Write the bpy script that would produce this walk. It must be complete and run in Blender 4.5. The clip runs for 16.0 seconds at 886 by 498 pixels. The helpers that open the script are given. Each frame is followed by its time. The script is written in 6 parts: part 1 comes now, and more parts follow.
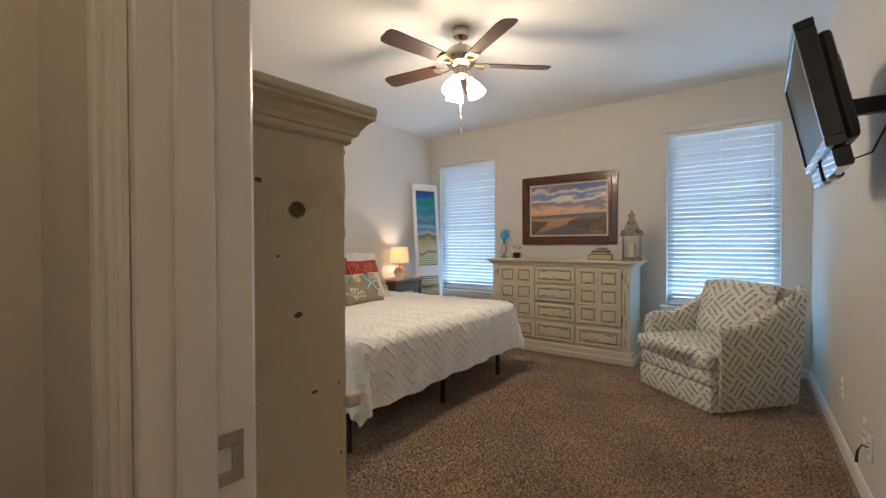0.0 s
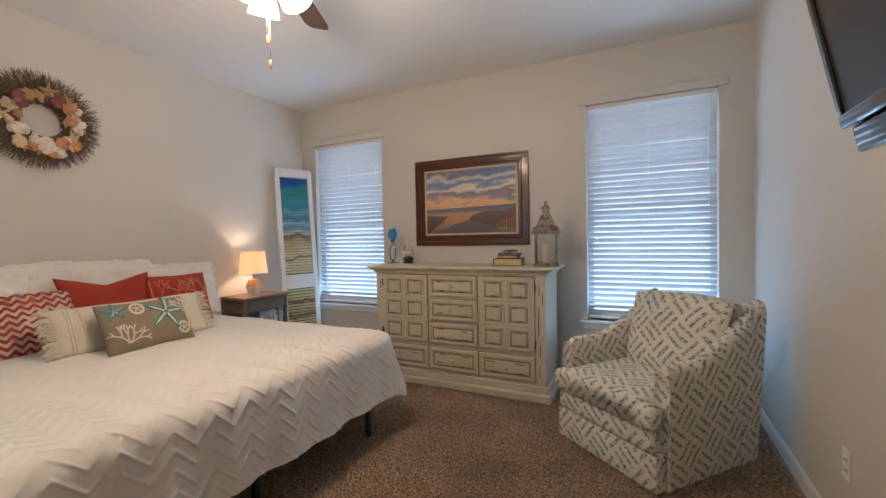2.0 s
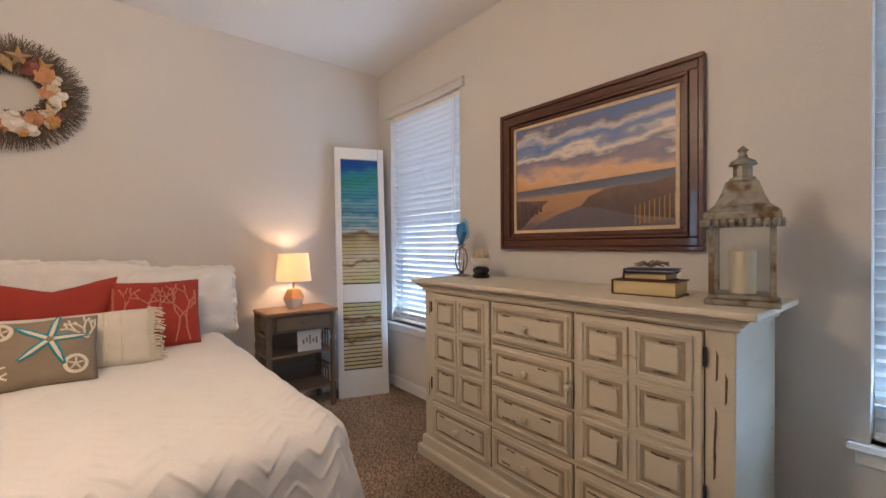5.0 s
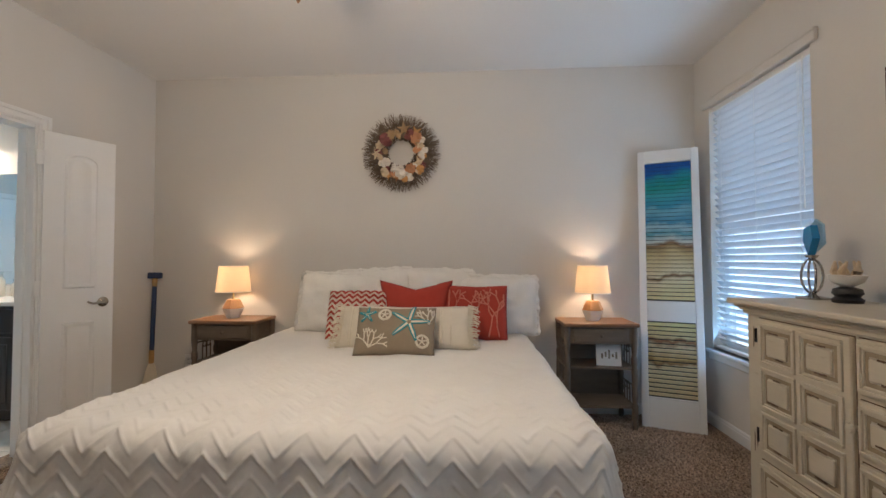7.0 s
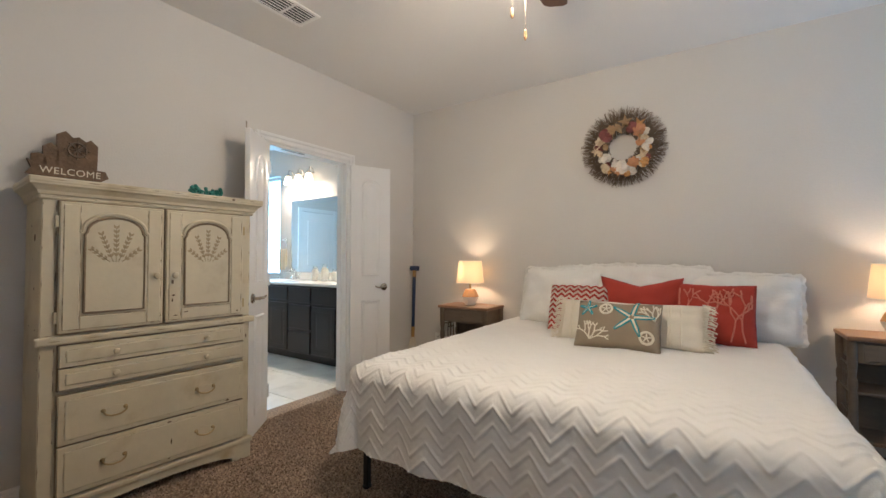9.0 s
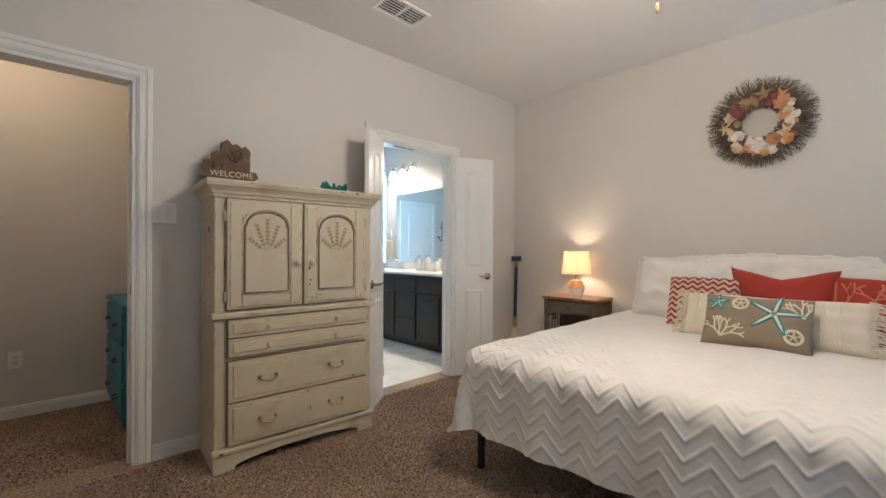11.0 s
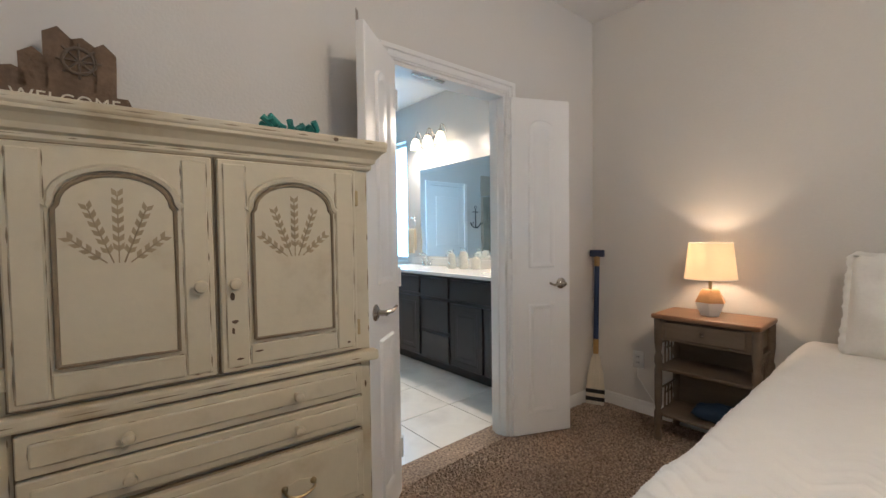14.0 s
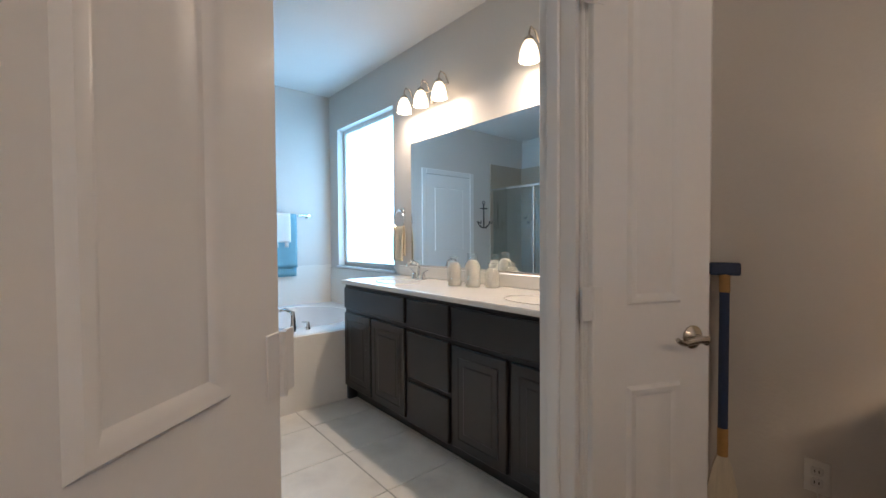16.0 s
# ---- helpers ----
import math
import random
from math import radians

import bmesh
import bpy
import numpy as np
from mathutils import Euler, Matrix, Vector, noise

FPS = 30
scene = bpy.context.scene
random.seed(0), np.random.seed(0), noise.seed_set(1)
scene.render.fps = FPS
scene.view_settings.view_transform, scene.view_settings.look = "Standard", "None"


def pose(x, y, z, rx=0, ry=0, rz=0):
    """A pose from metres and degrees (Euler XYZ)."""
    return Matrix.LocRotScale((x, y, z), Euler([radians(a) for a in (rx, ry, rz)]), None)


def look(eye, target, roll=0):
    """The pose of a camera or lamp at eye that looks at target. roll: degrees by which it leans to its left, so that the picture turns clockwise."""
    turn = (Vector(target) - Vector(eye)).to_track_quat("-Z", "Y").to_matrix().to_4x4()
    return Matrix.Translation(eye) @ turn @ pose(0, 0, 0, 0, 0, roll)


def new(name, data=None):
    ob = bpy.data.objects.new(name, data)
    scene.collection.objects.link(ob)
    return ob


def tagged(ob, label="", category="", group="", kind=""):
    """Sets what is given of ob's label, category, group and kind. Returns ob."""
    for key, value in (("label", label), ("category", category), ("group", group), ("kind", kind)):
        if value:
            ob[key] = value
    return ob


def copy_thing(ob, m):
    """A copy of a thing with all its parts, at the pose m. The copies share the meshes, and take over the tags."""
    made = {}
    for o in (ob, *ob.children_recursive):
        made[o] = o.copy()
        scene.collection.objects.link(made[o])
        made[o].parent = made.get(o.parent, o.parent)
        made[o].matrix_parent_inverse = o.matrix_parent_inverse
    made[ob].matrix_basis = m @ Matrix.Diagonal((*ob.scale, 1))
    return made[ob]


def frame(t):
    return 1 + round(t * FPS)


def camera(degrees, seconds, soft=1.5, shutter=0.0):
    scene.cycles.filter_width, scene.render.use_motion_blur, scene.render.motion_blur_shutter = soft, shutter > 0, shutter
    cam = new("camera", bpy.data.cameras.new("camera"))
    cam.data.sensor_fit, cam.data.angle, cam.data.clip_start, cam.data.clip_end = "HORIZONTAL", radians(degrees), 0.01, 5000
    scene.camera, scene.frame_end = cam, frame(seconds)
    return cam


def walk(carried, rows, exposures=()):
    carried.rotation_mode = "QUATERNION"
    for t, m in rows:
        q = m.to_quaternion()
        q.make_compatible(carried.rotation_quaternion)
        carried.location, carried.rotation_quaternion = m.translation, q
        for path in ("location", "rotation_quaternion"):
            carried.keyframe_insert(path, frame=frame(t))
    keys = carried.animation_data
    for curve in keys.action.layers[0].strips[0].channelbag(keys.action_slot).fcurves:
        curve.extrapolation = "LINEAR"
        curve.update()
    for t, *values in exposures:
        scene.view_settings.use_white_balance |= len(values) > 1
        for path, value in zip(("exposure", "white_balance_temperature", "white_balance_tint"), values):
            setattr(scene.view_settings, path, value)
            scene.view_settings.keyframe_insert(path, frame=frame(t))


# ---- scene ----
cam = camera(94.1, 16.0)
PATH = [
    (0, (0.268, 0.323, 1.2), (-0.921, 1.931, 1.174), -0.2),
    (0.5, (0.165, 0.569, 1.237), (-0.915, 2.252, 1.194), -0.7),
    (1, (0.084, 0.84, 1.245), (-0.898, 2.582, 1.193), -0.9),
    (1.5, (0.06, 1.228, 1.263), (-0.854, 3.006, 1.204), -1.2),
    (2, (0.029, 1.533, 1.253), (-0.854, 3.327, 1.202), -1.1),
    (2.5, (0.006, 1.885, 1.231), (-0.878, 3.678, 1.194), -1.1),
    (3, (0.044, 2.227, 1.256), (-0.891, 3.994, 1.203), -1.3),
    (3.2, (0.048, 2.359, 1.255), (-0.914, 4.112, 1.207), -1.3),
    (5.3, (-0.339, 3.242, 1.201), (-2.004, 4.351, 1.208), -0.4),
    (5.5, (-0.379, 3.26, 1.165), (-2.117, 4.249, 1.196), -0.4),
    (6, (-0.322, 3.296, 1.194), (-2.225, 3.908, 1.231), -0.4),
    (6.5, (-0.245, 3.32, 1.199), (-2.231, 3.554, 1.246), -0.2),
    (7, (-0.196, 3.355, 1.202), (-2.191, 3.23, 1.256), -0.1),
    (7.5, (-0.129, 3.371, 1.219), (-2.079, 2.929, 1.266), 0.1),
    (7.9, (-0.063, 3.381, 1.205), (-1.951, 2.723, 1.258), 0.2),
    (8, (-0.06, 3.387, 1.201), (-1.928, 2.674, 1.255), 0.2),
    (8.5, (-0.02, 3.41, 1.192), (-1.783, 2.467, 1.241), 0.1),
    (9, (0.016, 3.411, 1.185), (-1.654, 2.311, 1.23), 0.1),
    (9.5, (0.055, 3.398, 1.174), (-1.524, 2.171, 1.218), 0.1),
    (10, (0.099, 3.378, 1.17), (-1.404, 2.059, 1.207), 0.1),
    (10.2, (0.128, 3.369, 1.168), (-1.349, 2.021, 1.2), 0.1),
    (12.5, (-0.01, 3.157, 1.198), (-1.313, 1.641, 1.155), -0.2),
    (13, (-0.189, 2.876, 1.22), (-1.484, 1.353, 1.167), -0.4),
    (13.5, (-0.437, 2.582, 1.205), (-1.737, 1.064, 1.152), -0.6),
    (14, (-0.716, 2.285, 1.217), (-2.012, 0.763, 1.155), -0.8),
    (14.5, (-0.974, 1.963, 1.204), (-2.276, 0.445, 1.154), -0.7),
    (15, (-1.275, 1.707, 1.181), (-2.569, 0.183, 1.14), -0.4),
    (15.5, (-1.458, 1.484, 1.181), (-2.756, -0.037, 1.138), -0.3),
    (16, (-1.611, 1.268, 1.202), (-2.9, -0.261, 1.153), -0.4),
]
walk(cam, [(t, look(eye, target, roll)) for t, eye, target, roll in PATH],
     exposures=[(0.0, 0.18, 6500, 10), (1.0, 0.22, 6650, 12), (2.0, 0.05, 6800, 16), (3.2, -0.12, 7000, 20), (5.5, 0.22, 7250, 23), (6.0, 0.15, 6750, 13), (7.5, -0.08, 6350, 12),
                (9.0, 0.22, 6200, 10), (12.5, 0.36, 6050, 10), (13.5, 0.18, 6050, 11), (14.5, 0.0, 6100, 12), (15.0, 0.0, 6250, 13), (15.5, -0.15, 6450, 15), (16.0, -0.52, 6700, 18)])
# ---------- world and lights ----------
W, E, S, N, H = -3.53, 0.715, 0.66, 5.13, 2.745       # bedroom: west, east, south, north faces, ceiling
BW, BS, SB = -3.58, -2.97, 0.54                       # bathroom: west face, south face, north face
HS = -0.75                                            # hall: far face

world = bpy.data.worlds.new("sky")
scene.world = world
world.use_nodes = True
sky = world.node_tree.nodes.new("ShaderNodeTexSky")
sky.sky_type, sky.sun_disc, sky.sun_elevation, sky.sun_rotation = "NISHITA", False, radians(50), radians(160)
world.node_tree.nodes["Background"].inputs[1].default_value = 0.12
world.node_tree.links.new(sky.outputs[0], world.node_tree.nodes["Background"].inputs[0])


def lamp(name, kind, where, power, color, size=0.1, target=None, size_y=None):
    data = bpy.data.lights.new(name, kind)
    data.energy, data.color = power, color
    if kind == "AREA":
        data.size = size
        if size_y:
            data.shape, data.size_y = "RECTANGLE", size_y
    elif kind == "POINT":
        data.shadow_soft_size = size
    ob = new(name, data)
    ob.matrix_world = look(where, target) if target else Matrix.Translation(where)
    return ob


sun = lamp("sun", "SUN", (0, -30, 30), 3.0, (1.0, 0.95, 0.88), target=(0, 0, 0))
sun.data.angle = radians(0.5)
DAY, WARM = (0.30, 0.62, 1.0), (1.0, 0.72, 0.47)
WINDOWS = ((-3.335, -2.43), (-0.41, 0.51))
WZ0, WZ1 = 0.555, 2.325
for x0, x1 in WINDOWS:
    lamp("window_light", "AREA", ((x0 + x1) / 2, N + 0.34, 1.30), 25, DAY, x1 - x0 + 0.1, ((x0 + x1) / 2, N - 1.5, 2.2), 1.9)
for a in range(3):
    lamp("fan_bulb", "POINT", (-1.405 + 0.085 * math.cos(a * 2.1 + 0.5), 2.81 + 0.075 * math.sin(a * 2.1 + 0.5), 2.27), 13, (1.0, 0.82, 0.62), 0.11)
lamp("bedside_bulb", "POINT", (-3.35, 1.50, 1.06), 5.0, WARM, 0.03)
lamp("bedside_bulb", "POINT", (-3.36, 4.28, 1.06), 5.0, WARM, 0.03)
for y in (-1.365, -1.155, -0.945, -0.17, 0.04, 0.25):
    lamp("vanity_bulb", "POINT", (BW + 0.13, y, 2.195), 16.0, (1.0, 0.85, 0.68), 0.035)
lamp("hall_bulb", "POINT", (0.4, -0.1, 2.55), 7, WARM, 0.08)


# ---------- materials ----------
def material(name, color, rough=0.6, metal=0.0, var=0.12, scale=6.0, fine=60.0, bump=0.0, bump_scale=200.0, second=None, mask=(0.45, 0.6),
             mask_scale=8.0, coat=0.0, emit=None, power=0.0, trans=0.0, sheen=0.0, stretch=(1, 1, 1), rand=0.0, detail=4.0, deep=0.004):
    """A painted, woven or worn surface: base colour varied at two scales, an optional second colour in patches, and fine relief."""
    m = bpy.data.materials.new(name)
    m.use_nodes = True
    t = m.node_tree
    n, link = t.nodes, t.links.new
    b = n["Principled BSDF"]
    b.inputs["Roughness"].default_value, b.inputs["Metallic"].default_value = rough, metal
    b.inputs["Coat Weight"].default_value, b.inputs["Sheen Weight"].default_value = coat, sheen
    tc = n.new("ShaderNodeTexCoord")
    mp = n.new("ShaderNodeMapping")
    mp.inputs["Scale"].default_value = stretch
    link(tc.outputs["Object"], mp.inputs["Vector"])

    def cloud(s, d=4.0):
        q = n.new("ShaderNodeTexNoise")
        q.inputs["Scale"].default_value, q.inputs["Detail"].default_value = s, d
        link(mp.outputs[0], q.inputs["Vector"])
        return q.outputs["Fac"]

    def maths(op, a, c):
        q = n.new("ShaderNodeMath")
        q.operation = op
        for i, v in enumerate((a, c)):
            if isinstance(v, (int, float)):
                q.inputs[i].default_value = v
            else:
                link(v, q.inputs[i])
        return q.outputs[0]

    total = maths("ADD", cloud(scale), maths("MULTIPLY", cloud(fine), 0.6))
    fac = maths("ADD", maths("MULTIPLY", maths("SUBTRACT", total, 0.8), 2 * var), 1.0)
    if rand:
        info = n.new("ShaderNodeObjectInfo")
        fac = maths("MULTIPLY", fac, maths("ADD", maths("MULTIPLY", info.outputs["Random"], rand), 1 - rand / 2))
    mul = n.new("ShaderNodeVectorMath")
    mul.operation = "SCALE"
    mul.inputs[0].default_value = color[:3]
    link(fac, mul.inputs["Scale"])
    out = mul.outputs[0]
    if second:
        ramp = n.new("ShaderNodeMapRange")
        ramp.inputs["From Min"].default_value, ramp.inputs["From Max"].default_value = mask
        link(cloud(mask_scale, 8.0), ramp.inputs["Value"])
        mix = n.new("ShaderNodeMix")
        mix.data_type = "RGBA"
        link(ramp.outputs[0], mix.inputs["Factor"])
        link(out, mix.inputs["A"])
        mix.inputs["B"].default_value = (*second, 1)
        out = mix.outputs["Result"]
    link(out, b.inputs["Base Color"])
    if emit:
        b.inputs["Emission Color"].default_value, b.inputs["Emission Strength"].default_value = (*emit, 1), power
    if bump:
        k = n.new("ShaderNodeBump")
        k.inputs["Strength"].default_value, k.inputs["Distance"].default_value = bump, deep
        link(cloud(bump_scale, detail), k.inputs["Height"])
        link(k.outputs[0], b.inputs["Normal"])
    if trans:
        tr = n.new("ShaderNodeBsdfTranslucent")
        link(out, tr.inputs["Color"])
        mx = n.new("ShaderNodeMixShader")
        mx.inputs[0].default_value = trans
        link(b.outputs[0], mx.inputs[1])
        link(tr.outputs[0], mx.inputs[2])
        link(mx.outputs[0], n["Material Output"].inputs[0])
    return m


def glass(name, color=(1, 1, 1), rough=0.0, thin=0.86):
    m = bpy.data.materials.new(name)
    m.use_nodes = True
    n, link = m.node_tree.nodes, m.node_tree.links.new
    tr, gl, mx = n.new("ShaderNodeBsdfTransparent"), n.new("ShaderNodeBsdfGlossy"), n.new("ShaderNodeMixShader")
    tr.inputs[0].default_value = (*color, 1)
    gl.inputs["Roughness"].default_value = rough
    mx.inputs[0].default_value = 1 - thin
    link(tr.outputs[0], mx.inputs[1])
    link(gl.outputs[0], mx.inputs[2])
    link(mx.outputs[0], n["Material Output"].inputs[0])
    return m


WALL = material("wall_paint", (0.66, 0.63, 0.59), 0.75, var=0.03, scale=1.5, bump=0.25, bump_scale=90)
CEIL = material("ceiling_paint", (0.78, 0.76, 0.73), 0.85, var=0.03, scale=1.2, bump=0.3, bump_scale=70)
TRIM = material("white_trim", (0.80, 0.79, 0.77), 0.35, var=0.03, scale=3)
DOORW = material("white_door_enamel", (0.82, 0.81, 0.79), 0.28, var=0.03, scale=3)
CARPET = material("carpet", (0.47, 0.345, 0.25), 0.95, var=0.7, scale=2.0, fine=60, bump=0.6, bump_scale=120, second=(0.15, 0.10, 0.068), mask=(0.34, 0.66), mask_scale=75, deep=0.006)
TILE = material("floor_tile", (0.80, 0.765, 0.70), 0.3, var=0.10, scale=2.5, fine=15, second=(0.66, 0.62, 0.56), mask=(0.5, 0.7), mask_scale=3, rand=0.08)
GROUT = material("grout", (0.40, 0.38, 0.35), 0.9)
QUILT = material("white_quilt", (0.84, 0.82, 0.785), 0.9, var=0.04, scale=8, fine=150, bump=0.35, bump_scale=350, sheen=0.15)
SHAM = material("white_sham", (0.80, 0.78, 0.74), 0.9, var=0.05, scale=12, bump=0.7, bump_scale=60)
CREAM = material("cream_paint", (0.59, 0.52, 0.375), 0.42, var=0.10, scale=3, fine=25, bump=0.15, bump_scale=40, second=(0.42, 0.33, 0.20), mask=(0.58, 0.76), mask_scale=5)
CREAM_LINE = material("antiqued_groove", (0.22, 0.165, 0.10), 0.6, var=0.3, scale=20)
DISTRESS = material("distressed_white_paint", (0.62, 0.555, 0.44), 0.5, var=0.10, scale=4, fine=40, bump=0.2, bump_scale=60, second=(0.40, 0.31, 0.21), mask=(0.67, 0.76), mask_scale=9, stretch=(0.5, 1, 2.5))
CARVE = material("carved_tan", (0.34, 0.26, 0.155), 0.6, var=0.2, scale=20)
GLAZE = material("brown_glaze", (0.34, 0.27, 0.18), 0.6, var=0.35, scale=25)
WORN = material("worn_through_wood", (0.13, 0.08, 0.045), 0.7, var=0.4, scale=30)
DARKWOOD = material("mahogany_frame", (0.09, 0.028, 0.014), 0.3, var=0.5, scale=4, fine=40, stretch=(1, 1, 8), coat=0.3)
GREYWOOD = material("greyed_wood", (0.14, 0.10, 0.068), 0.6, var=0.3, scale=5, fine=50, stretch=(6, 1, 6), bump=0.2, bump_scale=40)
TOPWOOD = material("brown_table_top", (0.24, 0.125, 0.065), 0.4, var=0.3, scale=4, fine=40, stretch=(8, 1, 1))
IRON = material("black_iron", (0.015, 0.015, 0.016), 0.45, var=0.2)
# black plastic parts; also the sheets painted as shade behind shutter and vent louvres
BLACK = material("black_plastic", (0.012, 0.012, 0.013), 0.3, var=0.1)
SCREEN = material("dark_screen", (0.02, 0.021, 0.023), 0.32, var=0.05)
GLOSSBLACK = material("glossy_black_plastic", (0.012, 0.012, 0.013), 0.08, var=0.05, coat=0.6)
NICKEL = material("brushed_nickel", (0.48, 0.44, 0.39), 0.25, metal=1.0, var=0.05)
CHROME = material("chrome", (0.8, 0.8, 0.8), 0.06, metal=1.0, var=0.02)
BRASS = material("antique_brass", (0.45, 0.34, 0.18), 0.35, metal=1.0, var=0.1)
BLADE = material("walnut_blade", (0.06, 0.028, 0.018), 0.4, var=0.4, scale=5, fine=40, stretch=(1, 8, 1))
FROST = material("lit_frosted_glass", (0.9, 0.88, 0.82), 0.4, emit=(1.0, 0.86, 0.66), power=5.0)
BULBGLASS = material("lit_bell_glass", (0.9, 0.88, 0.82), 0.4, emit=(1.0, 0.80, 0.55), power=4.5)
SHADE = material("linen_shade", (0.76, 0.67, 0.54), 0.9, var=0.05, fine=200, emit=(1.0, 0.66, 0.36), power=0.3, trans=0.5)
SLAT = material("white_blind_slat", (0.72, 0.74, 0.77), 0.5, var=0.02, trans=0.14)
VANITY = material("espresso_cabinet", (0.027, 0.021, 0.021), 0.32, var=0.15, scale=4)
COUNTER = material("cultured_marble", (0.80, 0.77, 0.72), 0.2, var=0.04, scale=4, coat=0.3)
TUBW = material("white_tub", (0.80, 0.80, 0.80), 0.15, var=0.02, coat=0.4)
MIRROR = material("mirror", (0.86, 0.90, 0.90), 0.01, metal=1.0, var=0.0)
PANE = glass("window_pane")
CLEAR = glass("clear_glass", (0.93, 0.96, 0.96), 0.02, 0.82)
SHOWER = glass("shower_glass", (0.85, 0.9, 0.9), 0.02, 0.85)
RED = material("coral_red_cotton", (0.40, 0.045, 0.03), 0.9, var=0.12, scale=10, fine=200, bump=0.4, bump_scale=400)
COTTON = material("ivory_cotton", (0.72, 0.66, 0.56), 0.95, var=0.08, scale=12, fine=150, bump=0.6, bump_scale=250)
TAUPE = material("taupe_burlap", (0.29, 0.23, 0.165), 0.95, var=0.15, scale=10, fine=250, bump=0.5, bump_scale=400)
TEAL = material("teal_thread", (0.02, 0.28, 0.34), 0.8, var=0.2, scale=60)
THREAD = material("cream_thread", (0.74, 0.68, 0.56), 0.9, var=0.1, scale=80)
PINK = material("salmon_thread", (0.58, 0.20, 0.14), 0.9, var=0.15, scale=60)
NAVY = material("navy_paint", (0.012, 0.03, 0.085), 0.5, var=0.2)
GOLDW = material("gold_tan_paint", (0.40, 0.23, 0.08), 0.5, var=0.2, scale=10)
OARW = material("whitewashed_oar", (0.62, 0.56, 0.45), 0.7, var=0.2, scale=8, fine=60, stretch=(8, 8, 1))
VERDI = material("verdigris", (0.03, 0.22, 0.19), 0.6, var=0.5, scale=30, bump=0.5, bump_scale=60)
DRIFT = material("driftwood", (0.17, 0.11, 0.07), 0.85, var=0.5, scale=15, fine=70, bump=0.7, bump_scale=60)
GALV = material("weathered_tin", (0.30, 0.28, 0.23), 0.55, metal=0.5, var=0.5, scale=12, fine=60, second=(0.16, 0.10, 0.05), mask=(0.5, 0.62), mask_scale=18)
TWIG = material("twig", (0.17, 0.125, 0.09), 0.9, var=0.5, scale=20, rand=0.3)
SHELLS = [material("shell_" + n, c, 0.5, var=0.2, scale=40, fine=120) for n, c in
          (("white", (0.72, 0.66, 0.58)), ("peach", (0.58, 0.27, 0.13)), ("tan", (0.45, 0.29, 0.15)), ("plum", (0.22, 0.06, 0.05)), ("cream", (0.64, 0.50, 0.33)), ("orange", (0.60, 0.30, 0.10)))]
PLATE = material("white_plate", (0.86, 0.85, 0.82), 0.35, var=0.02)
BLUEPAINT = material("aqua_painted_wood", (0.02, 0.20, 0.29), 0.45, var=0.15, scale=5, fine=40)
WHITECER = material("white_ceramic", (0.78, 0.76, 0.72), 0.4, var=0.04)
AMBERW = material("natural_oak_base", (0.46, 0.25, 0.11), 0.45, var=0.25, scale=8, fine=50, stretch=(1, 1, 5))
PAPER = material("page_edges", (0.62, 0.50, 0.27), 0.9, var=0.15, fine=120, stretch=(1, 1, 12))
BOOK = material("brown_book_cover", (0.10, 0.04, 0.025), 0.5, var=0.3)
BLUEG = material("blue_glass", (0.03, 0.25, 0.55), 0.1, var=0.2, coat=0.5)
PALEG = material("pale_blue_glass", (0.45, 0.66, 0.78), 0.1, var=0.1, trans=0.4)
CANDLE = material("ivory_candle", (0.75, 0.65, 0.48), 0.6, var=0.05)
SKYDAY = material("bright_daylight", (0.8, 0.9, 1.0), 1.0, emit=(0.62, 0.84, 1.0), power=1.6)
FROSTWIN = material("obscure_glass_daylight", (0.9, 0.95, 1.0), 0.4, var=0.02, emit=(0.24, 0.62, 1.0), power=9.0)
TOWEL_B = material("blue_towel", (0.16, 0.36, 0.44), 0.95, var=0.1, bump=0.8, bump_scale=200)
TOWEL_W = material("white_towel", (0.74, 0.74, 0.72), 0.95, var=0.05, bump=0.8, bump_scale=200)
TOWEL_Y = material("cream_towel", (0.66, 0.56, 0.40), 0.95, var=0.05, bump=0.8, bump_scale=200)
STONEB = material("shower_tile", (0.45, 0.38, 0.30), 0.4, var=0.1, scale=3)
BLUEBAG = material("blue_fabric_bag", (0.010, 0.028, 0.06), 0.8, var=0.2, bump=0.4, bump_scale=150)


# ---------- shaping helpers ----------
def box(bm, x0, y0, z0, x1, y1, z1, bevel=0.0, seg=1, taper=None):
    got = bmesh.ops.create_cube(bm, size=1.0)["verts"]
    for v in got:
        v.co = Vector((x0 + (v.co.x + 0.5) * (x1 - x0), y0 + (v.co.y + 0.5) * (y1 - y0), z0 + (v.co.z + 0.5) * (z1 - z0)))
    if bevel:
        bmesh.ops.bevel(bm, geom=list({e for v in got for e in v.link_edges}), offset=bevel, segments=seg, affect="EDGES", profile=0.5)
    return got


def lathe(bm, profile, at=(0, 0, 0), seg=20, axis="z"):
    """Turn a profile of (radius, height) rows round an axis."""
    rings = []
    for r, h in profile:
        ring = []
        for i in range(seg):
            a = 2 * math.pi * i / seg
            p = Vector((r * math.cos(a), r * math.sin(a), h))
            if axis == "x":
                p = Vector((p.z, p.x, p.y))
            elif axis == "y":
                p = Vector((p.x, p.z, p.y))
            ring.append(bm.verts.new(p + Vector(at)))
        rings.append(ring)
    for a, b in zip(rings, rings[1:]):
        for i in range(seg):
            bm.faces.new((a[i], a[(i + 1) % seg], b[(i + 1) % seg], b[i]))
    if profile[0][0] > 1e-4:
        bm.faces.new(rings[0][::-1])
    if profile[-1][0] > 1e-4:
        bm.faces.new(rings[-1])
    return rings


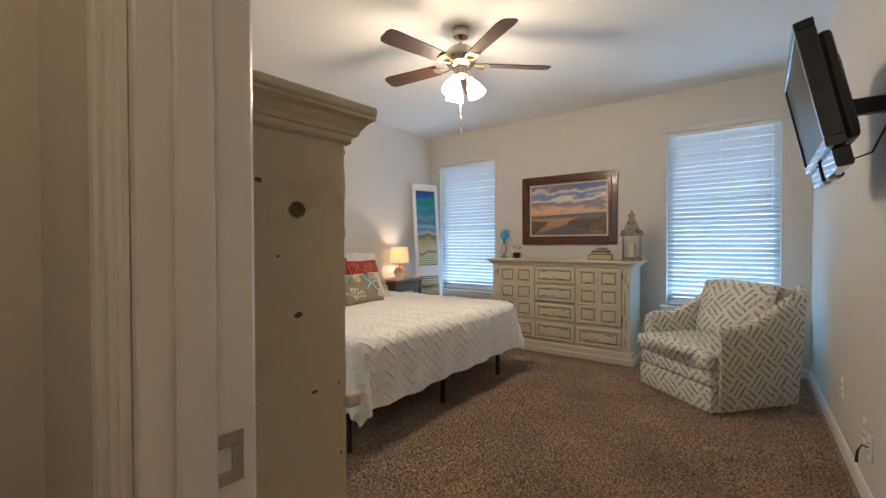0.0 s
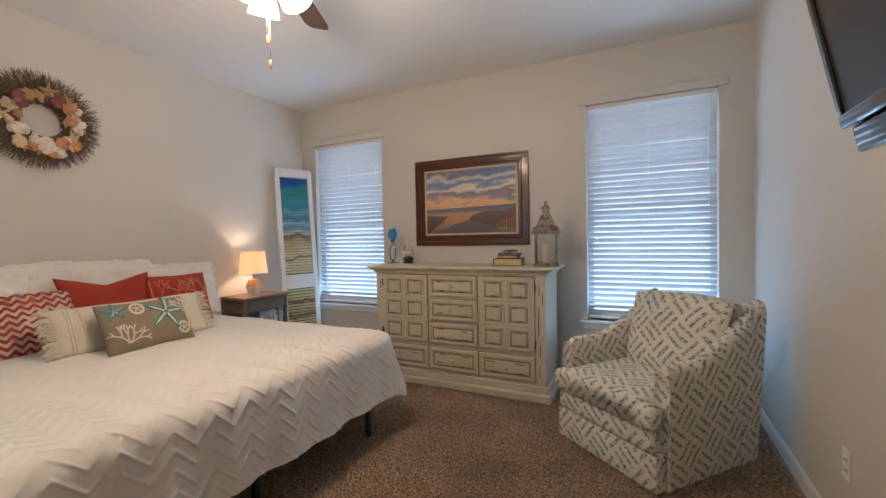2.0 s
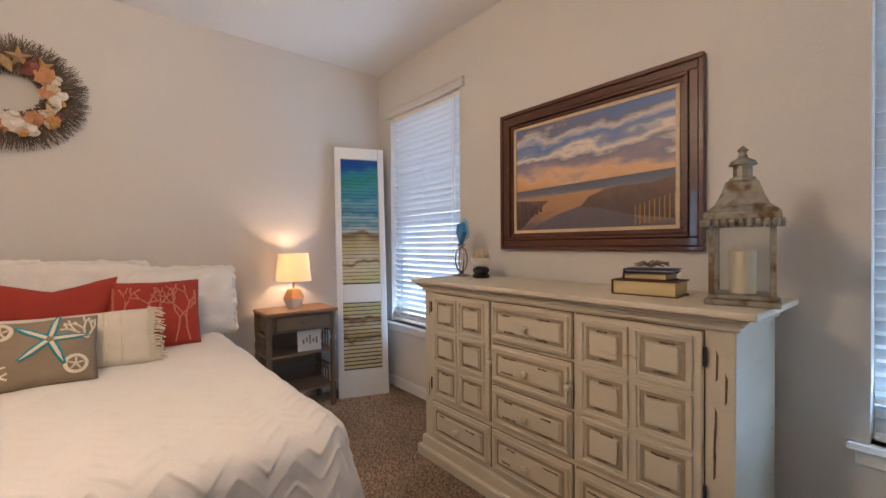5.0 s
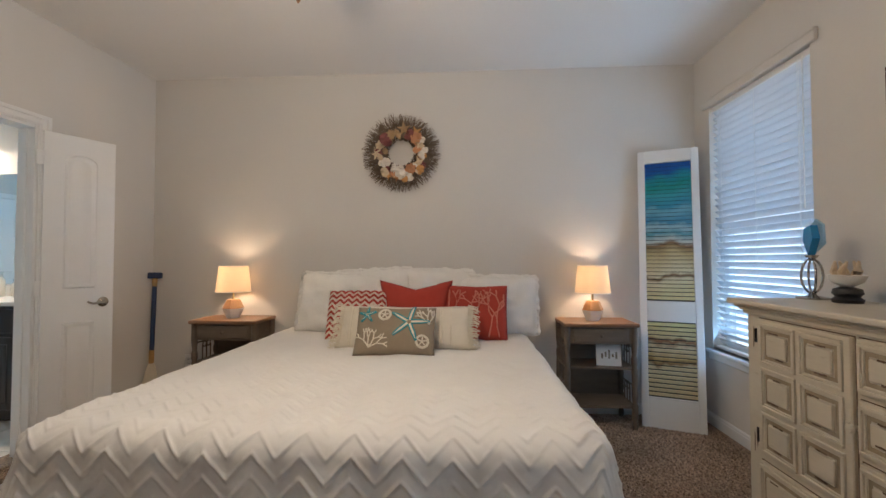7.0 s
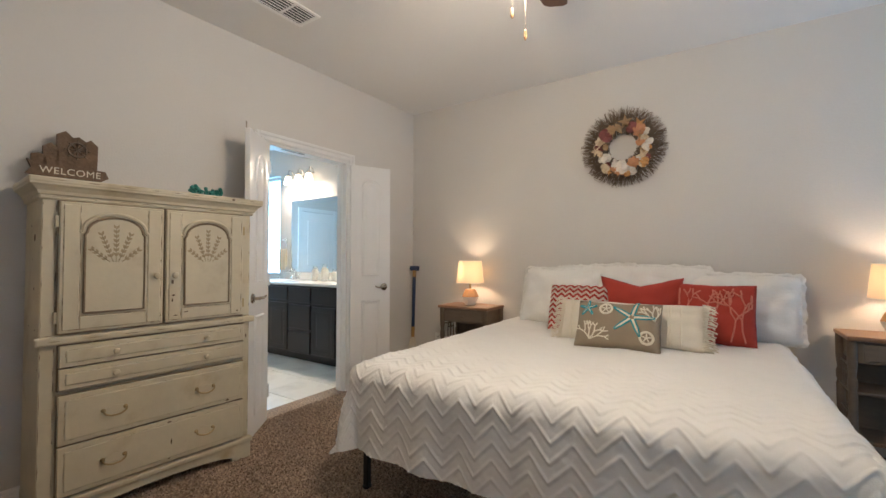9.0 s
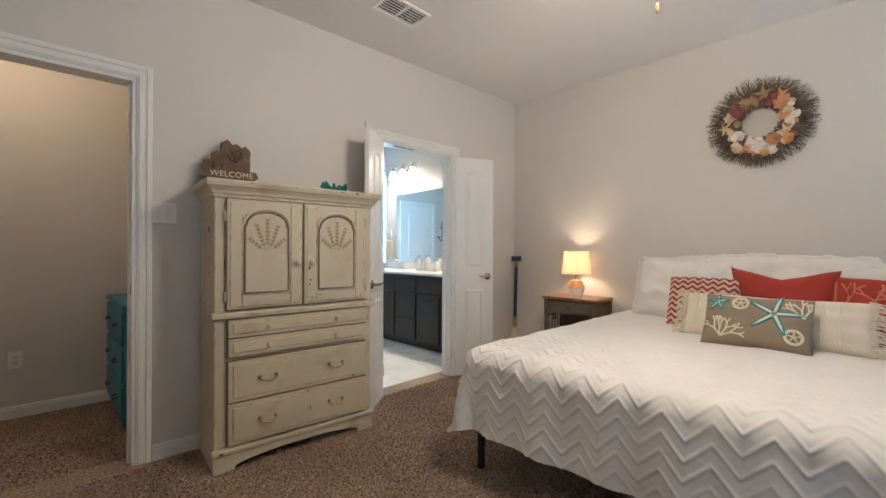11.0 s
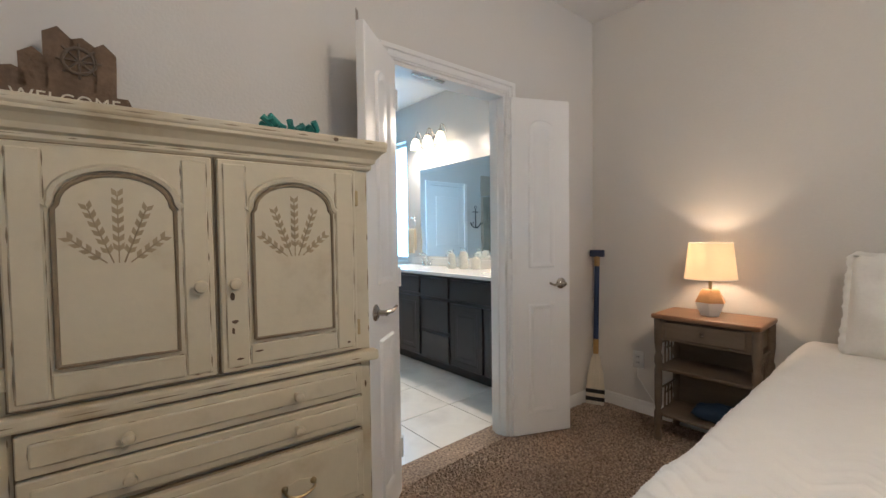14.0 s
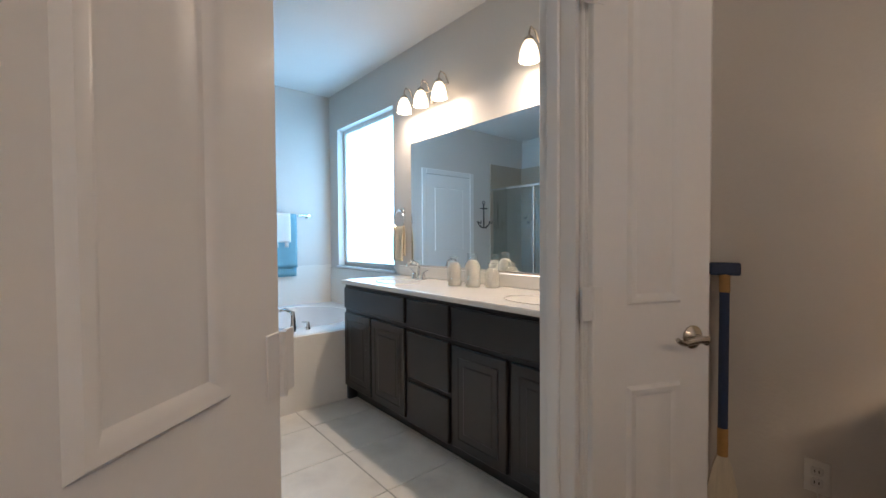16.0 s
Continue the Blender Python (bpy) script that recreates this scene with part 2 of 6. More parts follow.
def tube(bm, points, radius, seg=8):
    """A round bar along points; radius is one number or one for each point."""
    points = [Vector(p) for p in points]
    radii = radius if isinstance(radius, (list, tuple)) else [radius] * len(points)
    rings, up = [], Vector((0.31, 0.22, 0.92)).normalized()
    for i, p in enumerate(points):
        d = (points[min(i + 1, len(points) - 1)] - points[max(i - 1, 0)]).normalized()
        s = d.cross(up)
        if s.length < 1e-3:
            s = d.cross(Vector((1, 0, 0)))
        s.normalize()
        u = s.cross(d)
        rings.append([bm.verts.new(p + (s * math.cos(2 * math.pi * k / seg) + u * math.sin(2 * math.pi * k / seg)) * radii[i]) for k in range(seg)])
    for a, b in zip(rings, rings[1:]):
        for k in range(seg):
            bm.faces.new((a[k], a[(k + 1) % seg], b[(k + 1) % seg], b[k]))
    bm.faces.new(rings[0][::-1])
    bm.faces.new(rings[-1])


def prism(bm, outline, y0, y1):
    """Push an outline of (x, z) from y0 to y1."""
    a = [bm.verts.new((x, y0, z)) for x, z in outline]
    b = [bm.verts.new((x, y1, z)) for x, z in outline]
    k = len(outline)
    bm.faces.new(a)
    bm.faces.new(b[::-1])
    for i in range(k):
        bm.faces.new((a[i], b[i], b[(i + 1) % k], a[(i + 1) % k]))


def done(bm, name, mat, parent=None, m=None, smooth=False):
    """Turn a bmesh into an object, under a thing when one is given."""
    bmesh.ops.recalc_face_normals(bm, faces=bm.faces)
    me = bpy.data.meshes.new(name)
    bm.to_mesh(me)
    bm.free()
    me.materials.append(mat)
    if smooth:
        for p in me.polygons:
            p.use_smooth = True
        if smooth != "all":
            me.set_sharp_from_angle(angle=radians(40))
    ob = new(name, me)
    if parent:
        ob.parent = parent
    if m is not None:
        ob.matrix_basis = m
    return ob


def thing(name, label, category, m=None, group=""):
    ob = new(name)
    ob.empty_display_size = 0.1
    if m is not None:
        ob.matrix_basis = m
    return tagged(ob, label, category, group)


def boxes(name, mat, rows, parent=None, bevel=0.0, m=None, seg=1):
    bm = bmesh.new()
    for r in rows:
        box(bm, *r, bevel=bevel, seg=seg)
    return done(bm, name, mat, parent, m)


def structure(ob, label, category):
    return tagged(ob, label, category, kind="structure")


def alike(ob, m, parent=None):
    """Another piece on the same mesh."""
    o = new(ob.name.split(".")[0], ob.data)
    o.parent = parent or ob.parent
    o.matrix_basis = m
    return o


# ---------- structure ----------
T = 0.115
SOUTH = pose(-0.2, 0.588, 0, 0, 0, -1.7)              # the south wall's own axes: y = 0 is its bedroom face
carpet_floor = structure(boxes("floor", CARPET, [(W - 0.15, 0.49, -0.1, E + 0.15, N + 0.15, 0.0), (-0.75, HS - 0.1, -0.1, 1.6, 0.49, 0.0)]), "brown cut-pile carpet with trodden shading", "carpet")
structure(boxes("ceiling", CEIL, [(W - 0.15, 0.40, H, E + 0.15, N + 0.15, H + 0.1), (-0.85, HS - 0.15, H, 1.7, 0.40, H + 0.1)]), "flat white textured ceiling", "ceiling")
structure(boxes("wall_west", WALL, [(W - 0.15, 0.62, 0, W, N + 0.15, H)]), "greige painted bedroom wall behind the bed", "wall")
structure(boxes("wall_east", WALL, [(E, 0.40, 0, E + 0.15, N + 0.15, H)]), "greige painted bedroom wall with television", "wall")
rows, edge = [], W
for x0, x1 in WINDOWS:
    rows += [(edge, N, 0, x0, N + 0.15, H), (x0, N, 0, x1, N + 0.15, WZ0), (x0, N, WZ1, x1, N + 0.15, H)]
    edge = x1
structure(boxes("wall_north", WALL, rows + [(edge, N, 0, E, N + 0.15, H)]), "greige painted wall with two windows", "wall")
D0, D1, B0, B1 = -0.036, 0.79, -2.40, -1.59               # door openings along the south wall
DH = 2.05
structure(boxes("wall_south", WALL, [(-3.40, -T, 0, B0, 0, H), (B0, -T, DH, B1, 0, H), (B1, -T, 0, D0, 0, H), (D0, -T, DH + 0.04, D1, 0, H), (D1, -T, 0, 0.92, 0, H)], m=SOUTH),
          "pale grey painted wall with two doorways", "wall")
# hall
structure(boxes("wall_hall_south", WALL, [(-0.85, HS - 0.1, 0, 1.7, HS, H)]), "greige painted hall wall", "wall")
structure(boxes("wall_hall_west", WALL, [(-0.85, HS, 0, -0.75, 0.50, H)]), "greige painted hall wall", "wall")
structure(boxes("wall_hall_east", WALL, [(1.6, HS, 0, 1.7, 0.5, H), (0.84, 0.40, 0, 1.6, 0.5, H)]), "greige painted hall wall", "wall")
# bathroom
structure(boxes("wall_bath_west", WALL, [(BW - 0.15, BS - 0.1, 0, BW, -2.78, H), (BW - 0.15, -2.78, 0, BW, -1.72, 0.93), (BW - 0.15, -2.78, 2.35, BW, -1.72, H), (BW - 0.15, -1.72, 0, BW, 0.56, H)]), "pale painted bathroom wall with window", "wall")
structure(boxes("wall_bath_south", WALL, [(BW, BS - 0.1, 0, -0.2, BS, H)]), "pale painted bathroom end wall", "wall")
structure(boxes("wall_bath_east", WALL, [(-0.3, BS, 0, -0.2, -0.86, H), (-0.86, -0.86, 0, -0.2, -0.80, H), (-0.95, -0.86, 0, -0.85, 0.50, H)]), "pale painted bathroom wall", "wall")
structure(boxes("ceiling_bath", CEIL, [(BW - 0.15, BS - 0.1, H - 0.004, -0.86, 0.50, H + 0.09), (-0.86, BS - 0.1, H - 0.004, -0.2, -0.80, H + 0.09)]), "white bathroom ceiling", "ceiling")
bath_floor = structure(boxes("floor_bath", GROUT, [(BW - 0.1, BS - 0.1, -0.1, -0.86, 0.55, -0.012), (-0.86, BS - 0.1, -0.1, -0.2, -0.80, -0.012)]), "large beige porcelain bathroom floor tiles", "tile floor")


def molding(name, runs, label, profile_h=0.085, thick=0.014, parent_m=None):
    """Baseboards: a flat board with a rounded cap, along straight runs (x0, y0, x1, y1), the room to the left of the run."""
    bm = bmesh.new()
    for x0, y0, x1, y1 in runs:
        d = Vector((x1 - x0, y1 - y0, 0))
        n = Vector((-d.y, d.x, 0)).normalized()
        prof = [(0, 0), (thick, 0), (thick, profile_h * 0.72), (thick * 0.75, profile_h * 0.80), (thick * 0.75, profile_h * 0.90), (thick * 0.3, profile_h), (0, profile_h)]
        a = [bm.verts.new(Vector((x0, y0, z)) + n * o) for o, z in prof]
        b = [bm.verts.new(Vector((x1, y1, z)) + n * o) for o, z in prof]
        for i in range(len(prof)):
            j = (i + 1) % len(prof)
            bm.faces.new((a[i], a[j], b[j], b[i]))
        bm.faces.new(a)
        bm.faces.new(b[::-1])
    return structure(done(bm, name, TRIM, m=parent_m), label, "baseboard")


molding("baseboard", [(W, N, W, 0.69), (E, N, W, N), (E, 0.6, E, N)], "white baseboard with a rounded cap")
molding("baseboard_south", [(-3.33, 0, B0 - 0.075, 0), (B1 + 0.075, 0, D0 - 0.075, 0)], "white baseboard with a rounded cap", parent_m=SOUTH)
molding("baseboard_hall", [(-0.75, HS, 1.6, HS)], "white hall baseboard")


def casing(name, x0, x1, label, DH):
    """Moulded door casing on both faces, with the jamb and its stop in the opening."""
    bm = bmesh.new()
    w = 0.072
    for side in (1, -1):
        y = 0.0 if side > 0 else -T
        for k0, k1, th in ((0.0, 1.0, 0.012), (0.12, 0.42, 0.018), (0.62, 0.97, 0.021)):
            a0, a1 = w * k0, w * k1
            for r in ((x0 - a1, 0, x0 - a0, DH + a1), (x1 + a0, 0, x1 + a1, DH + a1), (x0 - a0, DH + a0, x1 + a0, DH + a1)):
                ys = sorted((y, y + side * th))
                box(bm, r[0], ys[0], r[1], r[2], ys[1], r[3], bevel=0.003)
    j = 0.018
    box(bm, x0 - 0.001, -T - 0.002, 0, x0 + j, 0.002, DH, bevel=0.002)
    box(bm, x1 - j, -T - 0.002, 0, x1 + 0.001, 0.002, DH, bevel=0.002)
    box(bm, x0 + j, -T - 0.002, DH - j, x1 - j, 0.002, DH + 0.001, bevel=0.002)
    for s in ((x0 + j, x0 + j + 0.011), (x1 - j - 0.011, x1 - j)):
        box(bm, s[0], -0.085, 0, s[1], -0.045, DH - j, bevel=0.003)
    return structure(done(bm, name, TRIM, m=SOUTH), label, "door frame")


casing("door_frame_hall", D0, D1, "white moulded door casing and jamb", DH + 0.04)
casing("door_frame_bath", B0, B1, "white moulded casing of the double doorway", DH)
strike = thing("strike_plate", "satin nickel strike plate on the door jamb", "strike plate", SOUTH @ pose(D0 + 0.0185, -0.035, 0.95))
bm = bmesh.new()
for r in ((-0.001, -0.022, -0.030, 0.002, 0.022, -0.014), (-0.001, -0.022, 0.014, 0.002, 0.022, 0.030), (-0.001, -0.022, -0.014, 0.002, -0.008, 0.014), (-0.001, 0.008, -0.014, 0.002, 0.022, 0.014)):
    box(bm, *r, bevel=0.0008)
done(bm, "plate", NICKEL, strike)


# ---------- windows and blinds ----------
def window(number, x0, x1):
    root = structure(new("window_%d" % number), "white window frame behind closed blinds", "window")
    root.matrix_basis = pose(x0, N, WZ0)
    w, h = x1 - x0, WZ1 - WZ0
    boxes("frame", TRIM, [(0, 0.09, 0, 0.045, 0.14, h), (w - 0.045, 0.09, 0, w, 0.14, h), (0.045, 0.09, 0, w - 0.045, 0.14, 0.045), (0.045, 0.09, h - 0.045, w - 0.045, 0.14, h), (0.045, 0.095, h / 2 - 0.02, w - 0.045, 0.135, h / 2 + 0.02)], root, bevel=0.004)
    pane = boxes("pane", PANE, [(0.045, 0.112, 0.045, w - 0.045, 0.116, h - 0.045)], root)
    pane.visible_shadow = False
    boxes("sill", TRIM, [(-0.055, -0.035, -0.024, w + 0.055, 0.09, 0.0), (-0.035, -0.014, -0.075, w + 0.035, 0.0, -0.024)], root, bevel=0.005)
    blind = thing("window_blind", "closed white horizontal slat blind with valance", "window blind", pose(x0, N, WZ0), "bedroom blinds")
    bm = bmesh.new()
    box(bm, -0.06, -0.022, h - 0.005, w + 0.06, -0.002, h + 0.062, bevel=0.006)
    box(bm, -0.06, -0.027, h + 0.045, w + 0.06, -0.002, h + 0.062, bevel=0.004)
    done(bm, "valance", WALL, blind)
    boxes("head_rail", TRIM, [(0.004, 0.015, h - 0.045, w - 0.004, 0.065, h - 0.004)], blind, bevel=0.004)
    bm = bmesh.new()
    tilt = radians(50)
    c, s = math.cos(tilt), math.sin(tilt)
    prof = []
    for k in range(5):
        q = (k / 4 - 0.5) * 0.050
        bow = 0.0050 * (1 - (2 * k / 4 - 1) ** 2)
        prof.append((q * c + bow * s, bow * c - q * s))
    low = [(y - 0.0022 * s, z - 0.0022 * c) for y, z in prof[::-1]]
    ring = prof + low
    a = [bm.verts.new((0, y, z)) for y, z in ring]
    b = [bm.verts.new((w - 0.012, y, z)) for y, z in ring]
    for i in range(len(ring)):
        j = (i + 1) % len(ring)
        bm.faces.new((a[i], a[j], b[j], b[i]))
    bm.faces.new(a)
    bm.faces.new(b[::-1])
    first = done(bm, "slat", SLAT, blind)
    step, top = 0.0455, h - 0.064
    rnd = random.Random(number)
    z = top
    while z > 0.030:
        m = pose(0.006, 0.040, z, rnd.uniform(-2.5, 2.5), rnd.uniform(-0.12, 0.12), 0)
        if z == top:
            first.matrix_basis = m
        else:
            alike(first, m)
        z -= step
    boxes("bottom_rail", TRIM, [(0.006, 0.018, 0.008, w - 0.006, 0.062, 0.026)], blind, bevel=0.004)
    bm = bmesh.new()
    for x in (w * 0.12, w * 0.5, w * 0.88):
        for y in (0.016, 0.064):
            tube(bm, [(x, y, 0.02), (x, y, h - 0.04)], 0.0011, 5)
    for x, z in ((w * 0.09, h * 0.38), (w * 0.90, h * 0.34)):
        tube(bm, [(x, 0.006, z), (x, 0.010, h - 0.03)], 0.0011, 5)
        lathe(bm, [(0.004, -0.03), (0.008, -0.02), (0.006, 0.0), (0.002, 0.006)], (x, 0.006, z), 8)
    tube(bm, [(w * 0.93, 0.006, h * 0.52), (w * 0.93, 0.010, h - 0.03)], 0.003, 6)
    done(bm, "cord", PLATE, blind)


for i, (x0, x1) in enumerate(WINDOWS):
    window(i + 1, x0, x1)
structure(boxes("backdrop", SKYDAY, [(W - 2, N + 1.2, -0.5, E + 2, N + 1.25, 3.5)]), "bright hazy daylight outside the windows", "backdrop")


# ---------- bed ----------
BX0, BX1, BY0, BY1, BZ = -3.47, -1.44, 1.86, 3.80, 0.665
bed = thing("bed", "king bed with white chevron quilt on black frame", "bed", pose((BX0 + BX1) / 2, (BY0 + BY1) / 2, 0))
hw, hl = (BY1 - BY0) / 2, (BX1 - BX0) / 2


def zigzag(q):
    q = q % 1.0
    return 4 * abs(q - 0.5) - 1


def quilt():
    bm = bmesh.new()
    r, side, foot, head = 0.085, 0.375, 0.375, 0.0
    nu, nv = 500, 440
    u0, u1, v0, v1 = -hw - side, hw + side, -hl, hl + foot
    grid = []
    for j in range(nv + 1):
        row = []
        v = v0 + (v1 - v0) * j / nv
        for i in range(nu + 1):
            u = u0 + (u1 - u0) * i / nu
            iu, iv = hw - r, hl - r
            du = max(abs(u) - iu, 0.0)
            dv = max(v - iv, 0.0)
            dist = math.hypot(du, dv)
            su = 1 if u > 0 else -1
            bx, by = min(v, iv), max(-iu, min(iu, u))
            wob = 0.012 * noise.noise(Vector((u * 3.1, v * 3.1, 0))) + 0.004 * noise.noise(Vector((u * 9, v * 9, 4)))
            arc = r * math.pi / 2
            if dist <= 1e-6:
                p, nrm = Vector((bx, by, BZ)), Vector((0, 0, 1))
            else:
                o = Vector((dv / dist, su * du / dist, 0))
                if dist < arc:
                    a = dist / r
                    p = Vector((bx, by, BZ - r)) + o * (r * math.sin(a)) + Vector((0, 0, r * math.cos(a)))
                    nrm = o * math.sin(a) + Vector((0, 0, math.cos(a)))
                else:
                    down = dist - arc
                    if down > 0.32:
                        down = 0.32 + 0.22 * (down - 0.32)
                    along = u if dv > du else v
                    wave = 0.008 * math.sin(along * 9) * min(1, down / 0.25) + 0.012 * math.sin(along * 23) * min(1, down / 0.3)
                    corner = (4 * du * dv / (dist * dist) * 0.25) if dist else 0
                    p = Vector((bx, by, BZ - r - down)) + o * (r + wave + 0.03 * corner * 4 * min(1, down / 0.3) + (0.03 + (0.08 * du / dist if u > 0 else 0.0)) * down)
                    nrm = o
            phase = (v / 0.068) + 0.60 * zigzag(u / 0.155 + 0.13 * noise.noise(Vector((u * 1.5, v * 1.5, 7)))) + 0.12 * noise.noise(Vector((u * 4, v * 4, 2)))
            f = phase % 1.0
            ridge = 0.22 * f / 0.84 + 0.78 * max(0.0, 1 - (0.84 - f) / 0.17) ** 1.3 if f < 0.84 else max(0.0, 1 - (f - 0.84) / 0.16)
            fade = 0.16 + 0.84 * min(1, max(0, (v - 0.2) / 0.65)) if abs(u) < hw else 0.8
            puff = 0.85 + 0.3 * noise.noise(Vector((u * 5, v * 5, 9)))
            p = p + nrm * (0.0092 * ridge * fade * puff * (0.55 + 0.9 * noise.noise(Vector((u * 11, v * 11, 6))) ** 2 + 0.45 * min(1, max(0, 0.5 + 2.2 * noise.noise(Vector((u * 7, v * 7, 5)))))) + wob + 0.0014 * noise.noise(Vector((u * 38, v * 38, 3))))
            if p.z < 0.03:
                p.z = 0.03 + 0.01 * noise.noise(Vector((u * 7, v * 7, 1)))
            row.append(bm.verts.new(p))
        grid.append(row)
    for j in range(nv):
        for i in range(nu):
            bm.faces.new((grid[j][i], grid[j][i + 1], grid[j + 1][i + 1], grid[j + 1][i]))
    ob = done(bm, "quilt", QUILT, bed, smooth="all")
    tagged(ob, "white quilt with raised tufted chevron rows")
    return ob


quilt()
boxes("mattress", SHAM, [(-hl + 0.01, -hw + 0.03, 0.36, hl - 0.035, hw - 0.03, BZ - 0.03)], bed, bevel=0.06, seg=3)
bm = bmesh.new()
for y in (-hw + 0.06, hw - 0.06):
    box(bm, -hl + 0.02, y - 0.02, 0.31, hl - 0.08, y + 0.02, 0.355)
for x in (-hl + 0.04, 0.0, hl - 0.09):
    box(bm, x - 0.02, -hw + 0.06, 0.315, x + 0.02, hw - 0.06, 0.35)
done(bm, "frame_rail", IRON, bed)
for x in (-hl + 0.1, 0.0, hl - 0.135):
    for y in (1.895 - 2.83, -0.02, 3.655 - 2.83):
        bm = bmesh.new()
        box(bm, x - 0.015, y - 0.015, 0.012, x + 0.015, y + 0.015, 0.33, bevel=0.003)
        lathe(bm, [(0.024, 0.0), (0.024, 0.012), (0.016, 0.02)], (x, y, 0), 10)
        done(bm, "leg", IRON, bed)


# ---------- pillows ----------
def cushion(bm, w, h, d, nu=26, nv=20, plump=1.0, lump=0.006, seed=0, pinch=0.02):
    """A stuffed cushion, w wide (x), h high (z), d thick (y), its edges drawn in between the corners."""
    for side in (-1, 1):
        g = []
        for j in range(nv + 1):
            row = []
            for i in range(nu + 1):
                a, b = 2 * i / nu - 1, 2 * j / nv - 1
                fat = max(0.0, (1 - abs(a) ** 2.6) * (1 - abs(b) ** 2.6)) ** 0.5
                x = a * w / 2 * (1 - pinch * (1 - b * b) * 0 - pinch * (1 - abs(b)) * abs(a))
                z = b * h / 2 * (1 - pinch * 2 * (1 - abs(a)) * abs(b))
                y = side * (d / 2 * fat * plump + 0.003)
                nz = noise.noise(Vector((a * 2.4 + seed, b * 2.4, side * 3 + seed)))
                row.append(bm.verts.new((x, y + side * lump * fat * nz * 2, z + 0.5 * lump * nz)))
            g.append(row)
        for j in range(nv):
            for i in range(nu):
                bm.faces.new((g[j][i], g[j][i + 1], g[j + 1][i + 1], g[j + 1][i]))
    bmesh.ops.remove_doubles(bm, verts=bm.verts, dist=0.0065)


def pillow(name, label, mat, w, h, d, y, x, lean, turn=0.0, seed=0, z=BZ, lump=0.008, pinch=0.03, spin=0.0):
    """Stands on the bed, its face to +x, leaning back by so many degrees."""
    root = thing(name, label, "pillow", pose(x, y, z, 0, 0, 90 + turn) @ pose(0, 0, 0, -lean) @ pose(0, 0, h / 2 - 0.012, 0, spin, 0))
    bm = bmesh.new()
    cushion(bm, w, h, d, seed=seed, lump=lump, pinch=pinch)
    done(bm, "cover", mat, root, smooth="all")
    return root


def fat_at(x, z, w, h, d):
    a, b = abs(2 * x / w), abs(2 * z / h)
    return max(0.0, (1 - min(a, 1) ** 2.6) * (1 - min(b, 1) ** 2.6)) ** 0.5 * d / 2 + 0.003


def stitched(root, name, mat, w, h, d, strokes, r):
    """Raised thread along strokes of (x, z) on the cushion's front, which is its -y side."""
    bm = bmesh.new()
    for pts in strokes:
        fine = []
        for (x0, z0), (x1, z1) in zip(pts, pts[1:]):
            k = max(2, int(math.hypot(x1 - x0, z1 - z0) / 0.012))
            fine += [(x0 + (x1 - x0) * i / k, z0 + (z1 - z0) * i / k) for i in range(k)]
        fine.append(pts[-1])
        tube(bm, [(x, -fat_at(x, z, w, h, d) - r * 0.3, z) for x, z in fine], r, 5)
    return tagged(done(bm, name, mat, root, smooth="all"), kind="stuff")


def branch(rnd, x, z, a, length, depth, out, lo=-9, hi=9, zl=-9, zh=9):
    x1, z1 = x + length * math.cos(a), z + length * math.sin(a)
    x1, z1 = min(max(x1, lo), hi), min(max(z1, zl), zh)
    out.append([(x, z), ((x + x1) / 2 + rnd.uniform(-0.1, 0.1) * length, (z + z1) / 2), (x1, z1)])
    if depth:
        for s in (-1, 1):
            branch(rnd, x1, z1, a + s * rnd.uniform(0.25, 0.65), length * rnd.uniform(0.62, 0.82), depth - 1, out, lo, hi, zl, zh)


def ruffle(root, w, h, seed):
    """A gathered strip of cloth round a sham's seam."""
    bm, rnd, rings = bmesh.new(), random.Random(seed), []
    n = 150
    for i in range(n):
        q = 4.0 * i / n
        side, f = int(q), q % 1.0
        x, z, ox, oz = ((f - 0.5) * w, -h / 2, 0, -1) if side == 0 else (w / 2, (f - 0.5) * h, 1, 0) if side == 1 else ((0.5 - f) * w, h / 2, 0, 1) if side == 2 else (-w / 2, (0.5 - f) * h, -1, 0)
        reach = 0.020 + 0.010 * noise.noise(Vector((i * 0.21, seed, 0))) + rnd.uniform(-0.003, 0.003)
        wave = 0.007 * math.sin(i * 1.25) + rnd.uniform(-0.002, 0.002)
        if side == 0:
            reach *= 0.3
        rings.append([bm.verts.new((x - ox * 0.02, -0.003, z - oz * 0.02)), bm.verts.new((x + ox * reach, wave - 0.003, z + oz * reach)), bm.verts.new((x + ox * reach, wave + 0.003, z + oz * reach)), bm.verts.new((x - ox * 0.02, 0.003, z - oz * 0.02))])
    for i in range(n):
        a, b = rings[i], rings[(i + 1) % n]
        for k in range(4):
            bm.faces.new((a[k], a[(k + 1) % 4], b[(k + 1) % 4], b[k]))
    return done(bm, "ruffle", SHAM, root, smooth="all")


# the cushion's front (-y) is turned towards +x; its +x runs along +y of the room
for k, (y, w, h, x, lean, seed) in enumerate(((2.36, 0.60, 0.45, -3.25, 14, 1), (2.62, 0.60, 0.475, -3.35, 9, 2), (3.07, 0.62, 0.475, -3.35, 10, 5), (3.54, 0.64, 0.435, -3.29, 15, 8))):
    sham = pillow("pillow", "white textured sham with a ruffled rim against the wall", SHAM, w, h, 0.19, y, x, lean, seed=seed, lump=0.030, pinch=0.0, spin=(2, -3, 1, 1)[k])
    ruffle(sham, w, h, seed)
pillow("pillow", "solid coral-red pillow with flanged corners", RED, 0.53, 0.415, 0.14, 2.975, -3.07, 14, seed=3, pinch=0.17)
